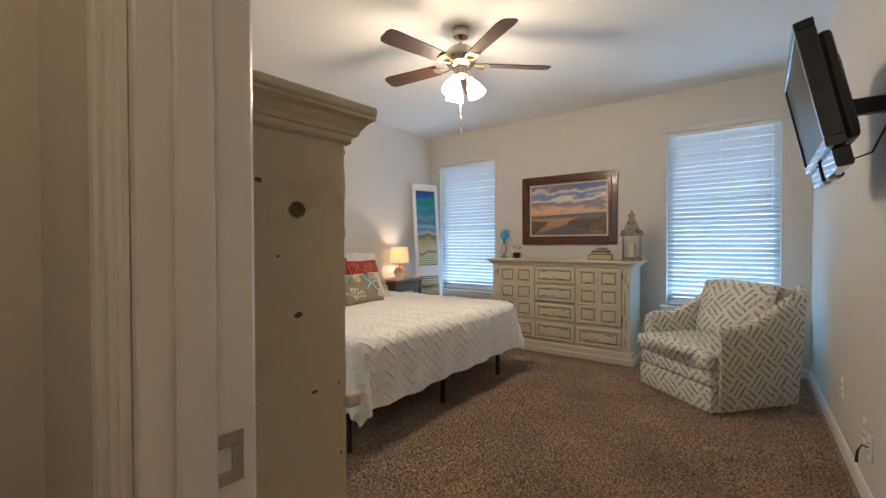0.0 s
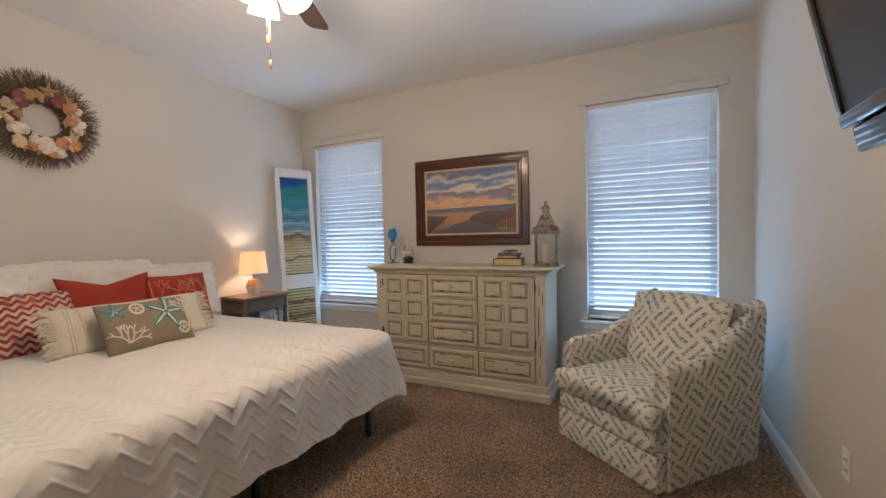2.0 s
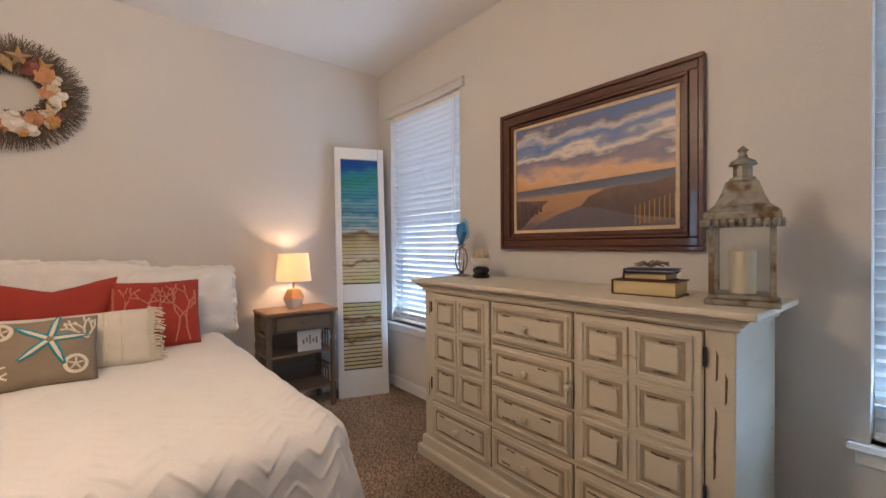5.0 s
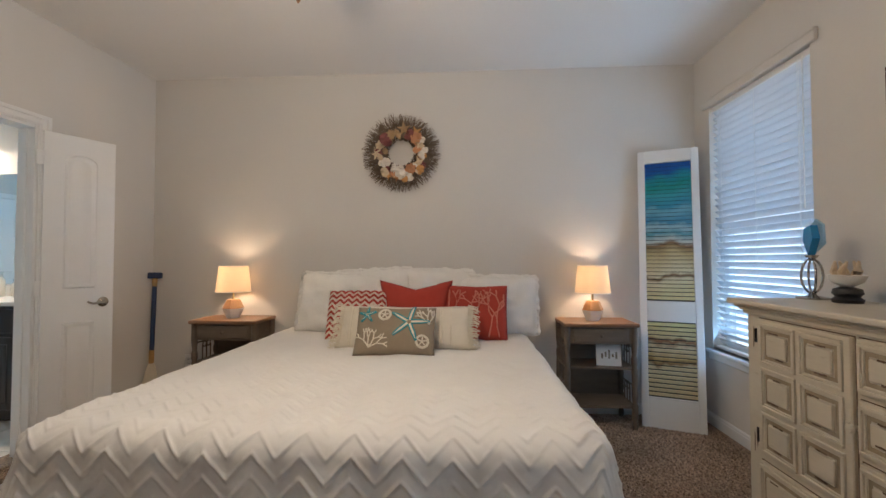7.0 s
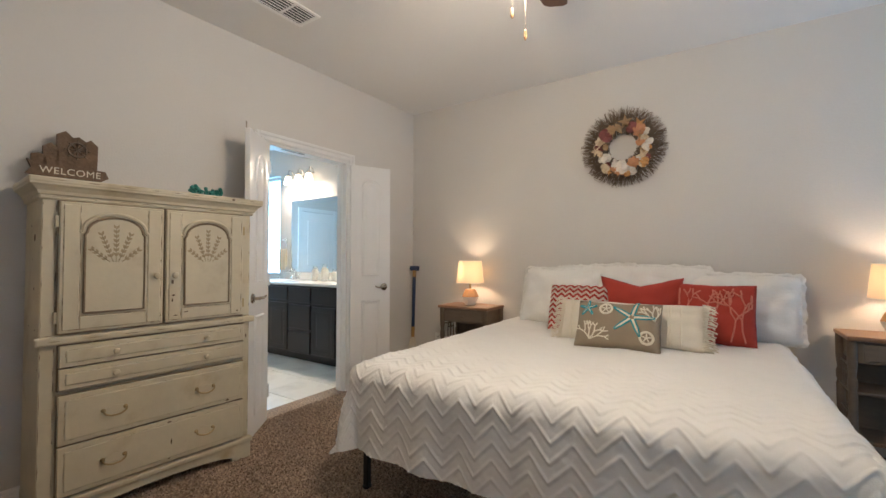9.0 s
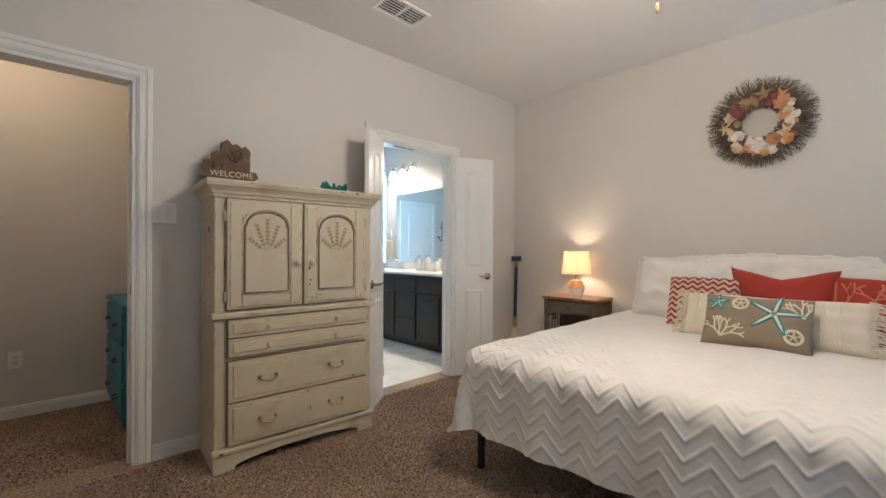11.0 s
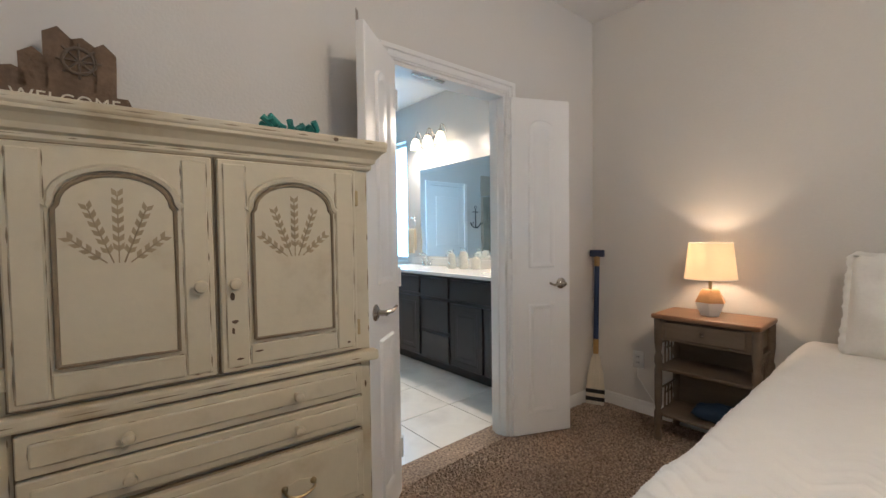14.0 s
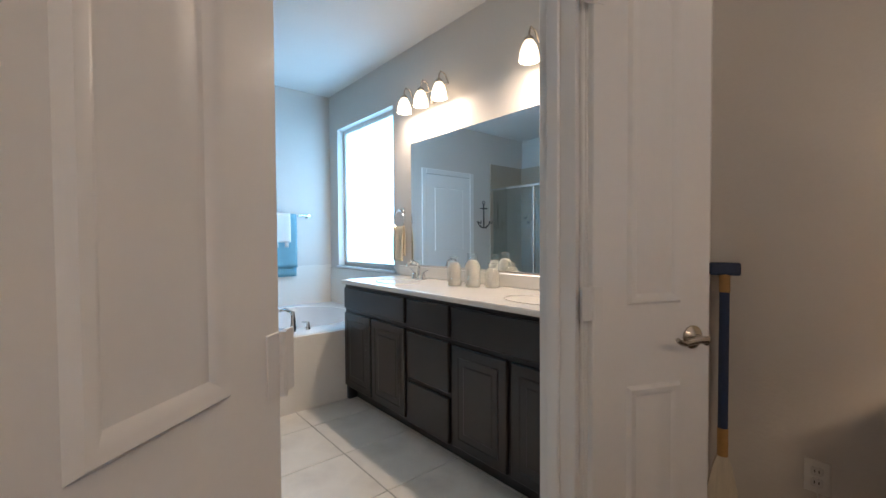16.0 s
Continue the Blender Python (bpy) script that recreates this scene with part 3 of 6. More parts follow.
coral = pillow("pillow", "coral-red pillow with embroidered salmon coral branches", RED, 0.43, 0.39, 0.13, 3.40, -3.02, 20, turn=-4, seed=6)
rnd, strokes = random.Random(4), []
for x, a in ((-0.12, 1.75), (-0.02, 1.5), (0.09, 1.4), (0.16, 1.7)):
    branch(rnd, x, -0.17, a, 0.13, 3, strokes, -0.19, 0.19, -0.17, 0.17)
stitched(coral, "embroidery", PINK, 0.43, 0.39, 0.13, strokes, 0.005)
chev = pillow("pillow", "small pillow with red and ivory zigzag stripes", COTTON, 0.42, 0.36, 0.12, 2.58, -2.98, 24, turn=4, seed=9)
bm = bmesh.new()
for k in range(-4, 5):
    z0 = k * 0.040
    xs = [-0.20 + 0.40 * i / 60 for i in range(61)]
    top, low = [], []
    for x in xs:
        zz = z0 + 0.014 * zigzag(x / 0.058)
        zz0, zz1 = max(-0.172, min(0.172, zz - 0.010)), max(-0.172, min(0.172, zz + 0.010))
        low.append(bm.verts.new((x, -fat_at(x, zz0, 0.42, 0.36, 0.12) - 0.007, zz0)))
        top.append(bm.verts.new((x, -fat_at(x, zz1, 0.42, 0.36, 0.12) - 0.007, zz1)))
    for i in range(60):
        bm.faces.new((low[i], low[i + 1], top[i + 1], top[i]))
done(bm, "zigzag_stripe", RED, chev)
lum = pillow("pillow", "long ivory lumbar pillow with fringed ends", COTTON, 0.86, 0.28, 0.13, 2.955, -2.72, 26, seed=12)
bm = bmesh.new()
rnd = random.Random(8)
for s in (-1, 1):
    for i in range(46):
        z = -0.135 + 0.27 * i / 45
        x = s * 0.425
        tube(bm, [(x - s * 0.03, -0.02 - rnd.uniform(0, 0.02), z), (x + s * 0.01, -0.028 + rnd.uniform(-0.012, 0.012), z + rnd.uniform(-0.008, 0.008)), (x + s * rnd.uniform(0.02, 0.045), -0.02 + rnd.uniform(-0.02, 0.02), z - rnd.uniform(0.0, 0.02))], 0.0032, 4)
tagged(done(bm, "fringe", THREAD, lum), kind="stuff")
stitched(lum, "woven_band", THREAD, 0.86, 0.28, 0.13, [[(x, -0.12), (x, 0.12)] for x in (-0.34, -0.325, -0.28, 0.22, 0.235, 0.29)], 0.004)
star = pillow("pillow", "taupe pillow embroidered with starfish, coral and sand dollars", TAUPE, 0.47, 0.30, 0.13, 2.925, -2.53, 30, seed=15, lump=0.004)
A = (0.47, 0.30, 0.13)


def starfish(cx, cz, r, turn):
    teal, cream = [], []
    for k in range(5):
        a = turn + k * 2 * math.pi / 5
        d, n = (math.cos(a), math.sin(a)), (-math.sin(a), math.cos(a))
        for o, col in ((-0.085, teal), (0.085, teal), (0.0, cream), (-0.04, cream), (0.04, cream)):
            col.append([(cx + r * 0.1 * d[0] + o * r * n[0], cz + r * 0.1 * d[1] + o * r * n[1]), (cx + r * 0.6 * d[0] + o * 0.9 * r * n[0], cz + r * 0.6 * d[1] + o * 0.9 * r * n[1]), (cx + r * d[0] + o * 0.2 * r * n[0], cz + r * d[1] + o * 0.2 * r * n[1])])
    return teal, cream


t1, c1 = starfish(0.085, 0.035, 0.118, 1.35)
t2, c2 = starfish(-0.165, 0.085, 0.055, 0.3)
stitched(star, "teal_embroidery", TEAL, *A, t1 + t2, 0.0052)
strokes, rnd = [], random.Random(2)
for a in (1.0, 1.6, 2.2, 0.4):
    branch(rnd, -0.14, -0.11, a, 0.05, 2, strokes, -0.225, 0.225, -0.135, 0.135)
for a in (1.2, 1.8, 2.4):
    branch(rnd, 0.20, 0.03, a, 0.045, 2, strokes, -0.225, 0.225, -0.135, 0.135)
for cx, cz in ((-0.06, 0.082), (0.165, -0.075)):
    for r in (0.036, 0.030):
        strokes.append([(cx + r * math.cos(k * 0.314), cz + r * math.sin(k * 0.314)) for k in range(21)])
    for k in range(5):
        strokes.append([(cx, cz), (cx + 0.024 * math.cos(k * 1.257 + 0.3), cz + 0.024 * math.sin(k * 1.257 + 0.3))])
stitched(star, "cream_embroidery", THREAD, *A, c1 + c2 + strokes, 0.0042)


# ---------- dresser ----------
def raised(bm, x0, z0, x1, z1, y, lip=0.022, out=0.010):
    """A raised moulded panel on a front at y (the room is towards -y)."""
    for a, b, o0, o1 in ((0.0, lip * 0.55, 0.0, out), (lip * 0.55, lip, 0.0, out * 0.45)):
        box(bm, x0 + a, y - o1, z0 + a, x1 - a, y, z0 + b, bevel=0.002)
        box(bm, x0 + a, y - o1, z1 - b, x1 - a, y, z1 - a, bevel=0.002)
        box(bm, x0 + a, y - o1, z0 + b, x0 + b, y, z1 - b, bevel=0.002)
        box(bm, x1 - b, y - o1, z0 + b, x1 - a, y, z1 - b, bevel=0.002)
    k = lip + 0.018
    box(bm, x0 + k, y - out * 0.9, z0 + k, x1 - k, y, z1 - k, bevel=0.006)


def scuff(bm, rnd, x, z, w, h, y):
    """A worn-through streak, 1 mm proud of a front at y."""
    n = 7
    pts = [(x - w / 2 + w * i / n, z + rnd.uniform(0.2, 0.5) * h) for i in range(n + 1)] + [(x + w / 2 - w * i / n, z - rnd.uniform(0.1, 0.5) * h) for i in range(n + 1)]
    bm.faces.new([bm.verts.new((a, y - 0.0012, b)) for a, b in pts])


def knob(parent, x, y, z, mat, r=0.017, face=-1):
    bm = bmesh.new()
    lathe(bm, [(0.009, 0), (0.008, 0.010), (r * 0.7, 0.016), (r, 0.024), (r * 0.8, 0.032), (0.001, 0.036)], (0, 0, 0), 14, "y")
    for v in bm.verts:
        v.co.y *= face
    return done(bm, "knob", mat, parent, pose(x, y, z), smooth=True)


def dresser():
    root = thing("dresser", "distressed cream dresser with panelled doors and drawers", "dresser", pose(-1.412, 4.628, 0) @ Matrix.Diagonal((0.928, 1, 1, 1)))
    d, rnd = 0.44, random.Random(3)
    bm = bmesh.new()
    box(bm, -0.825, 0, 0.10, 0.825, d, 0.965, bevel=0.004)
    box(bm, -0.84, -0.012, 0.955, 0.84, d, 0.975, bevel=0.004)
    box(bm, -0.855, -0.024, 0.972, 0.855, d, 0.988, bevel=0.006)
    box(bm, -0.87, -0.036, 0.986, 0.87, d, 1.000, bevel=0.006)
    box(bm, -0.895, -0.055, 0.999, 0.895, d + 0.005, 1.022, bevel=0.006, seg=2)
    box(bm, -0.84, -0.018, 0.055, 0.84, d, 0.118, bevel=0.006)
    box(bm, -0.865, -0.04, 0.0, 0.865, d, 0.062, bevel=0.008)
    done(bm, "body", DISTRESS, root)

    def front(name, x0, z0, x1, z1, panels, scuffs):
        p = new(name)
        p.parent = root
        bm = bmesh.new()
        box(bm, x0, -0.016, z0, x1, 0.004, z1, bevel=0.004)
        for q in panels:
            raised(bm, *q, -0.016)
        done(bm, "panel", DISTRESS, p)
        bm = bmesh.new()
        for a0, b0, a1, b1 in panels:
            e, f = 0.0235, 0.0375
            for r in ((a0 + e, b0 + e, a1 - e, b0 + f), (a0 + e, b1 - f, a1 - e, b1 - e), (a0 + e, b0 + f, a0 + f, b1 - f), (a1 - f, b0 + f, a1 - e, b1 - f)):
                box(bm, r[0], -0.0172, r[1], r[2], -0.0158, r[3])
        tagged(done(bm, "glazed_groove", GLAZE, p), kind="stuff")
        bm = bmesh.new()
        box(bm, x0 - 0.004, -0.0012, z0 - 0.004, x1 + 0.004, 0.0, z1 + 0.004)
        done(bm, "gap", WORN, p)
        bm = bmesh.new()
        for x, z, w, h, y in scuffs:
            scuff(bm, rnd, x, z, w, h, y)
        if scuffs:
            tagged(done(bm, "wear", WORN, p), kind="stuff")
        return p

    cols = ((-0.735, -0.255), (-0.235, 0.235), (0.255, 0.735))
    for k, (z0, z1) in enumerate(((0.765, 0.945), (0.565, 0.745), (0.365, 0.545), (0.145, 0.335))):
        for c, (x0, x1) in enumerate(cols):
            if k < 3 and c != 1:
                continue
            cx, cz = (x0 + x1) / 2, (z0 + z1) / 2
            sc = [(cx + sx * rnd.uniform(0.09, 0.14), cz + sz * rnd.uniform(0.025, 0.045), rnd.uniform(0.05, 0.09), 0.010, -0.0265) for sx in (-1, 1) for sz in (-1, 1)]
            p = front("drawer", x0, z0, x1, z1, [(x0 + 0.012, z0 + 0.012, x1 - 0.012, z1 - 0.012)], sc)
            knob(p, cx, -0.024, cz, DISTRESS)
    for s, (x0, x1) in ((-1, cols[0]), (1, cols[2])):
        panels, sc = [], []
        for i in range(2):
            for j in range(3):
                a0 = x0 + 0.030 + i * 0.222
                b0 = 0.380 + j * 0.188
                panels.append((a0, b0, a0 + 0.200, b0 + 0.172))
                for zz in (0.032, 0.132):
                    sc.append((a0 + 0.1 + rnd.uniform(-0.03, 0.03), b0 + zz + 0.006, rnd.uniform(0.04, 0.07), 0.010, -0.0265))
        p = front("door", x0, 0.365, x1, 0.945, panels, sc)
        knob(p, -s * 0.022 + (x0 if s > 0 else x1), -0.016, 0.655, DISTRESS)
        for z in (0.44, 0.87):
            bm = bmesh.new()
            tube(bm, [(x1 + 0.007 if s > 0 else x0 - 0.007, -0.014, z - 0.03), (x1 + 0.007 if s > 0 else x0 - 0.007, -0.014, z + 0.03)], 0.006, 8)
            done(bm, "hinge", IRON, p)
    bm = bmesh.new()
    for i in range(10):
        x = rnd.choice((-0.785, 0.785)) + rnd.uniform(-0.02, 0.02)
        z = rnd.uniform(0.2, 0.9)
        n = [(x - 0.004, z - 0.05), (x + 0.003, z - 0.04), (x + 0.005, z + 0.03), (x - 0.002, z + 0.05)]
        bm.faces.new([bm.verts.new((a, -0.0015, b)) for a, b in n])
    tagged(done(bm, "wear", WORN, root), kind="stuff")
    return root


dresser()


# ---------- armoire ----------
def arch(x0, x1, z0, z1, drop, n=14):
    """An outline with a round-topped head set on small shoulders."""
    c, r = (x0 + x1) / 2, (x1 - x0) / 2
    spring = z1 - r * drop
    return [(x0, z0), (x1, z0), (x1, spring)] + [(c + r * 0.93 * math.cos(math.pi * i / n), spring + 0.012 + (z1 - spring) * math.sin(math.pi * i / n)) for i in range(n + 1)] + [(x0, spring)]


def armoire():
    root = thing("armoire", "antiqued cream armoire with arched carved doors", "armoire", pose(-0.972, 1.03, 0, 0, 0, 180 - 4.1))
    # local: the front at y = 0 looks to -y, x grows to the viewer's right
    d, w, rnd = 0.375, 0.46, random.Random(12)
    bm = bmesh.new()
    box(bm, -w, 0.012, 0.07, w, d, 1.455, bevel=0.004)
    box(bm, -w - 0.012, -0.004, 1.44, w + 0.012, d, 1.47, bevel=0.006)
    prof = [(0.0, 1.455), (0.016, 1.462), (0.020, 1.475), (0.034, 1.492), (0.046, 1.500), (0.046, 1.508), (0.0, 1.508)]
    lo = [bm.verts.new((x * (w + o) , y, z)) for o, z in prof[:6] for x, y in ((-1, -o), (1, -o), (1, d), (-1, d))]
    for i in range(5):
        for k in range(4):
            a, b = i * 4 + k, i * 4 + (k + 1) % 4
            bm.faces.new((lo[a], lo[b], lo[b + 4], lo[a + 4]))
    bm.faces.new(lo[20:24])
    box(bm, -w - 0.050, -0.050, 1.507, w + 0.050, d + 0.005, 1.532, bevel=0.007, seg=2)
    box(bm, -w - 0.018, -0.022, 0.803, w + 0.018, 0.02, 0.838, bevel=0.008, seg=2)
    box(bm, -w - 0.014, -0.022, 0.092, w + 0.014, 0.02, 0.122, bevel=0.008, seg=2)
    # plinth with a curved cut
    n = 16
    out = [(-w - 0.006, 0.0), (-w + 0.10, 0.0)] + [(-w + 0.10 + (2 * w - 0.20) * i / n, 0.024 + 0.034 * math.sin(math.pi * i / n) ** 0.5) for i in range(n + 1)] + [(w - 0.10, 0.0), (w + 0.006, 0.0), (w + 0.006, 0.095), (-w - 0.006, 0.095)]
    prism(bm, out, -0.010, 0.016)
    for s in (-1, 1):
        box(bm, s * (w - 0.009) - 0.011, 0.014, 0.0, s * (w - 0.009) + 0.011, d, 0.08)
    done(bm, "body", CREAM, root)

    def panel(parent, x0, z0, x1, z1, th=0.018):
        bm = bmesh.new()
        box(bm, x0, -th, z0, x1, 0.014, z1, bevel=0.003)
        box(bm, x0 + 0.022, -th - 0.006, z0 + 0.020, x1 - 0.022, -th + 0.004, z1 - 0.020, bevel=0.005, seg=2)
        done(bm, "face", CREAM, parent)
        bm = bmesh.new()
        box(bm, x0 - 0.0045, -0.002, z0 - 0.0045, x1 + 0.0045, 0.0112, z1 + 0.0045)
        done(bm, "gap", CREAM_LINE, parent)

    def bail(parent, x, z):
        bm = bmesh.new()
        for s in (-1, 1):
            lathe(bm, [(0.010, 0), (0.010, 0.004), (0.006, 0.012), (0.001, 0.014)], (s * 0.042, 0, 0.008), 10, "y")
        for v in bm.verts:
            v.co.y *= -1
        tube(bm, [(0.045 * math.cos(a), -0.014 - 0.006 * math.sin(-a), 0.008 + 0.026 * math.sin(a)) for a in [math.pi + math.pi * i / 10 for i in range(11)]], 0.0042, 6)
        done(bm, "handle", BRASS, parent, pose(x, -0.025, z))
        bm = bmesh.new()
        pl = [(-0.050, 0.0), (-0.04, -0.016), (0, -0.010), (0.04, -0.016), (0.050, 0.0), (0.042, 0.016), (0.02, 0.020), (0, 0.026), (-0.02, 0.020), (-0.042, 0.016)]
        prism(bm, pl, -0.003, 0.0)
        done(bm, "handle_plate", CREAM, parent, pose(x, -0.025, z))

    for z0, z1, kind in ((0.700, 0.795, 0), (0.600, 0.693, 0), (0.360, 0.575, 1), (0.135, 0.350, 1)):
        p = new("drawer")
        p.parent = root
        panel(p, -w + 0.062, z0, w - 0.045, z1)
        for x in (-0.20, 0.20):
            if kind:
                bail(p, x, (z0 + z1) / 2)
            else:
                knob(p, x, -0.024, (z0 + z1) / 2, CREAM, 0.015)
    for s in (-1, 1):
        p = new("door")
        p.parent = root
        x0, x1 = (-w + 0.055, -0.006) if s < 0 else (0.006, w - 0.055)
        z0, z1 = 0.850, 1.435
        bm = bmesh.new()
        box(bm, x0, -0.016, z0, x1, 0.014, z1, bevel=0.004)
        box(bm, x0 + 0.012, -0.020, z0 + 0.012, x0 + 0.070, -0.012, z1 - 0.012, bevel=0.004)
        box(bm, x1 - 0.070, -0.020, z0 + 0.012, x1 - 0.012, -0.012, z1 - 0.012, bevel=0.004)
        box(bm, x0 + 0.072, -0.020, z0 + 0.012, x1 - 0.072, -0.012, z0 + 0.070, bevel=0.004)
        a0, a1 = x0 + 0.085, x1 - 0.085
        ring = arch(a0, a1, z0 + 0.085, z1 - 0.075, 0.62)
        done(bm, "frame", CREAM, p)
        bm = bmesh.new()
        prism(bm, ring, -0.0235, -0.012)
        done(bm, "panel", CREAM, p)
        bm = bmesh.new()
        loop = [(x, -0.024, z) for x, z in ring] + [(ring[0][0], -0.024, ring[0][1])]
        tube(bm, loop, 0.0055, 6)
        done(bm, "groove", CREAM_LINE, p)
        bm = bmesh.new()
        c = (a0 + a1) / 2
        big = arch(a0 - 0.014, a1 + 0.014, z0 + 0.072, z1 - 0.058, 0.62)
        tube(bm, [(x, -0.020, z) for x, z in big[2:]], 0.009, 6)
        done(bm, "moulding", CREAM, p)
        # carved wheat sprays
        bm = bmesh.new()
        base = z0 + 0.315
        for a, length in ((0, 0.160), (-0.34, 0.135), (0.34, 0.135), (-0.85, 0.092), (0.85, 0.092)):
            ox = math.sin(a) * 0.030
            dx, dz = math.sin(a), math.cos(a)
            tube(bm, [(c + ox, -0.0245, base), (c + ox + dx * length, -0.0245, base + dz * length)], 0.0016, 4)
            for i in range(int(length / 0.0215)):
                q = length * 0.16 + 0.0215 * i
                for t in (-1, 1):
                    b = a + t * 0.46
                    cx, cz = c + ox + dx * q, base + dz * q
                    ln, wd = 0.025, 0.0056
                    e, n = (math.sin(b), math.cos(b)), (math.cos(b), -math.sin(b))
                    bm.faces.new([bm.verts.new((cx + e[0] * u + n[0] * v, -0.0249, cz + e[1] * u + n[1] * v)) for u, v in ((0.002, 0), (ln * 0.5, wd), (ln, 0), (ln * 0.5, -wd))])
        tagged(done(bm, "carving", CARVE, p), kind="stuff")
        knob(p, (x1 - 0.035) if s < 0 else (x0 + 0.035), -0.020, z0 + 0.245, CREAM, 0.017)
        bm = bmesh.new()
        box(bm, x0 - 0.0045, -0.002, z0 - 0.0045, x1 + 0.0045, 0.0112, z1 + 0.0045)
        done(bm, "gap", CREAM_LINE, p)
        for z in (z0 + 0.07, z1 - 0.09):
            bm = bmesh.new()
            hx = x0 - 0.007 if s < 0 else x1 + 0.007
            box(bm, hx - 0.006, -0.008, z - 0.025, hx + 0.006, 0.012, z + 0.025, bevel=0.002)
            done(bm, "hinge", BRASS if s > 0 else CREAM, p)
    bm = bmesh.new()

    def chip(x, z, w_, h_, y):
        k = [(x + w_ * (0.8 + rnd.random() * 0.4) * math.cos(i * 0.785), z + h_ * (0.7 + rnd.random() * 0.6) * math.sin(i * 0.785)) for i in range(8)]
        bm.faces.new([bm.verts.new((a, y, b)) for a, b in k])
    for x, z, ww, hh, y in ((-0.0 + 0.035, 1.06, 0.006, 0.012, -0.0215), (0.04, 0.99, 0.010, 0.005, -0.0215), (0.035, 0.965, 0.004, 0.011, -0.0215), (0.05, 0.885, 0.010, 0.003, -0.0215), (0.03, 0.34, 0.012, 0.004, -0.0255), (0.04, 0.235, 0.004, 0.016, -0.0255), (0.03, 0.155, 0.006, 0.003, -0.0255), (0.32, 0.375, 0.010, 0.004, -0.0255), (0.33, 1.518, 0.008, 0.006, -0.0512), (-0.43, 0.105, 0.012, 0.006, -0.0225), (0.37, 0.88, 0.006, 0.004, -0.0215), (0.44, 0.72, 0.004, 0.014, 0.0108), (0.405, 1.2, 0.003, 0.02, 0.0108), (0.40, 0.93, 0.003, 0.02, 0.0108), (-0.41, 1.1, 0.003, 0.02, 0.0108), (0.10, 0.9, 0.012, 0.003, -0.0245), (0.28, 1.10, 0.004, 0.02, -0.0215)):
        chip(x, z, ww, hh, y)
    for x, z, ww, hh in ((0.14, 1.275, 0.019, 0.019), (0.225, 1.33, 0.008, 0.006), (0.14, 1.045, 0.011, 0.006), (0.185, 1.175, 0.004, 0.003), (0.24, 0.87, 0.008, 0.004), (0.10, 0.865, 0.010, 0.004), (0.035, 0.87, 0.003, 0.006), (0.03, 0.70, 0.003, 0.006)):
        k = [(x + ww * (0.8 + rnd.random() * 0.4) * math.cos(i * 0.785), z + hh * (0.7 + rnd.random() * 0.6) * math.sin(i * 0.785)) for i in range(8)]
        bm.faces.new([bm.verts.new((-w - 0.001, a, b)) for a, b in k])
    tagged(done(bm, "chipped_spot", WORN, root), kind="stuff")
    # brown glaze caught along mouldings, and rubbed edges
    bm = bmesh.new()

    def streaks(x0, z0, x1, z1, y, wide, gaps):
        """Broken thin streaks along a straight edge."""
        length = math.hypot(x1 - x0, z1 - z0)
        dx, dz, q = (x1 - x0) / length, (z1 - z0) / length, rnd.uniform(0, 0.02)
        while q < length - 0.01:
            step = min(rnd.uniform(0.02, 0.13), length - q)
            a, t = wide * rnd.uniform(0.45, 1.2), q + step / 2
            pts = ((q, 0), (t, -a / 2), (q + step, 0), (t, a / 2))
            bm.faces.new([bm.verts.new((x0 + dx * u - dz * v, y, z0 + dz * u + dx * v)) for u, v in pts])
            q += step + rnd.uniform(0.0, gaps)
    for s in (-1, 1):
        x0, x1 = (-w + 0.055, -0.006) if s < 0 else (0.006, w - 0.055)
        z0, z1 = 0.850, 1.435
        for x in (x0 + 0.071, x1 - 0.071):
            streaks(x, z0 + 0.012, x, z1 - 0.012, -0.0166, 0.0035, 0.02)
        for x in (x0 + 0.013, x1 - 0.013):
            streaks(x, z0 + 0.012, x, z1 - 0.012, -0.0212, 0.004, 0.06)
        streaks(x0 + 0.072, z0 + 0.071, x1 - 0.072, z0 + 0.071, -0.0166, 0.004, 0.02)
        streaks(x0 + 0.01, z0 + 0.013, x1 - 0.01, z0 + 0.013, -0.0212, 0.004, 0.06)
    for z0, z1 in ((0.700, 0.795), (0.600, 0.693), (0.360, 0.575), (0.135, 0.350)):
        for z in (z0 + 0.020, z1 - 0.020):
            streaks(-w + 0.084, z, w - 0.067, z, -0.0186, 0.0035, 0.05)
        for x in (-w + 0.084, w - 0.067):
            streaks(x, z0 + 0.02, x, z1 - 0.02, -0.0186, 0.0045, 0.03)
    for z, y in ((0.842, 0.0105), (0.799, 0.0105), (0.126, 0.0105), (0.820, -0.0225), (1.452, -0.0045), (1.520, -0.0505)):
        streaks(-w, z, w, z, y, 0.004, 0.10)
    for x in (-w + 0.004, w - 0.004, -w + 0.048, w - 0.048):
        streaks(x, 0.13, x, 1.43, 0.0112, 0.004, 0.12)
    tagged(done(bm, "rubbed_glaze", CREAM_LINE, root), kind="stuff")
    return root


armoire()
ARM = pose(-0.972, 1.03, 1.532, 0, 0, 180 - 4.1)


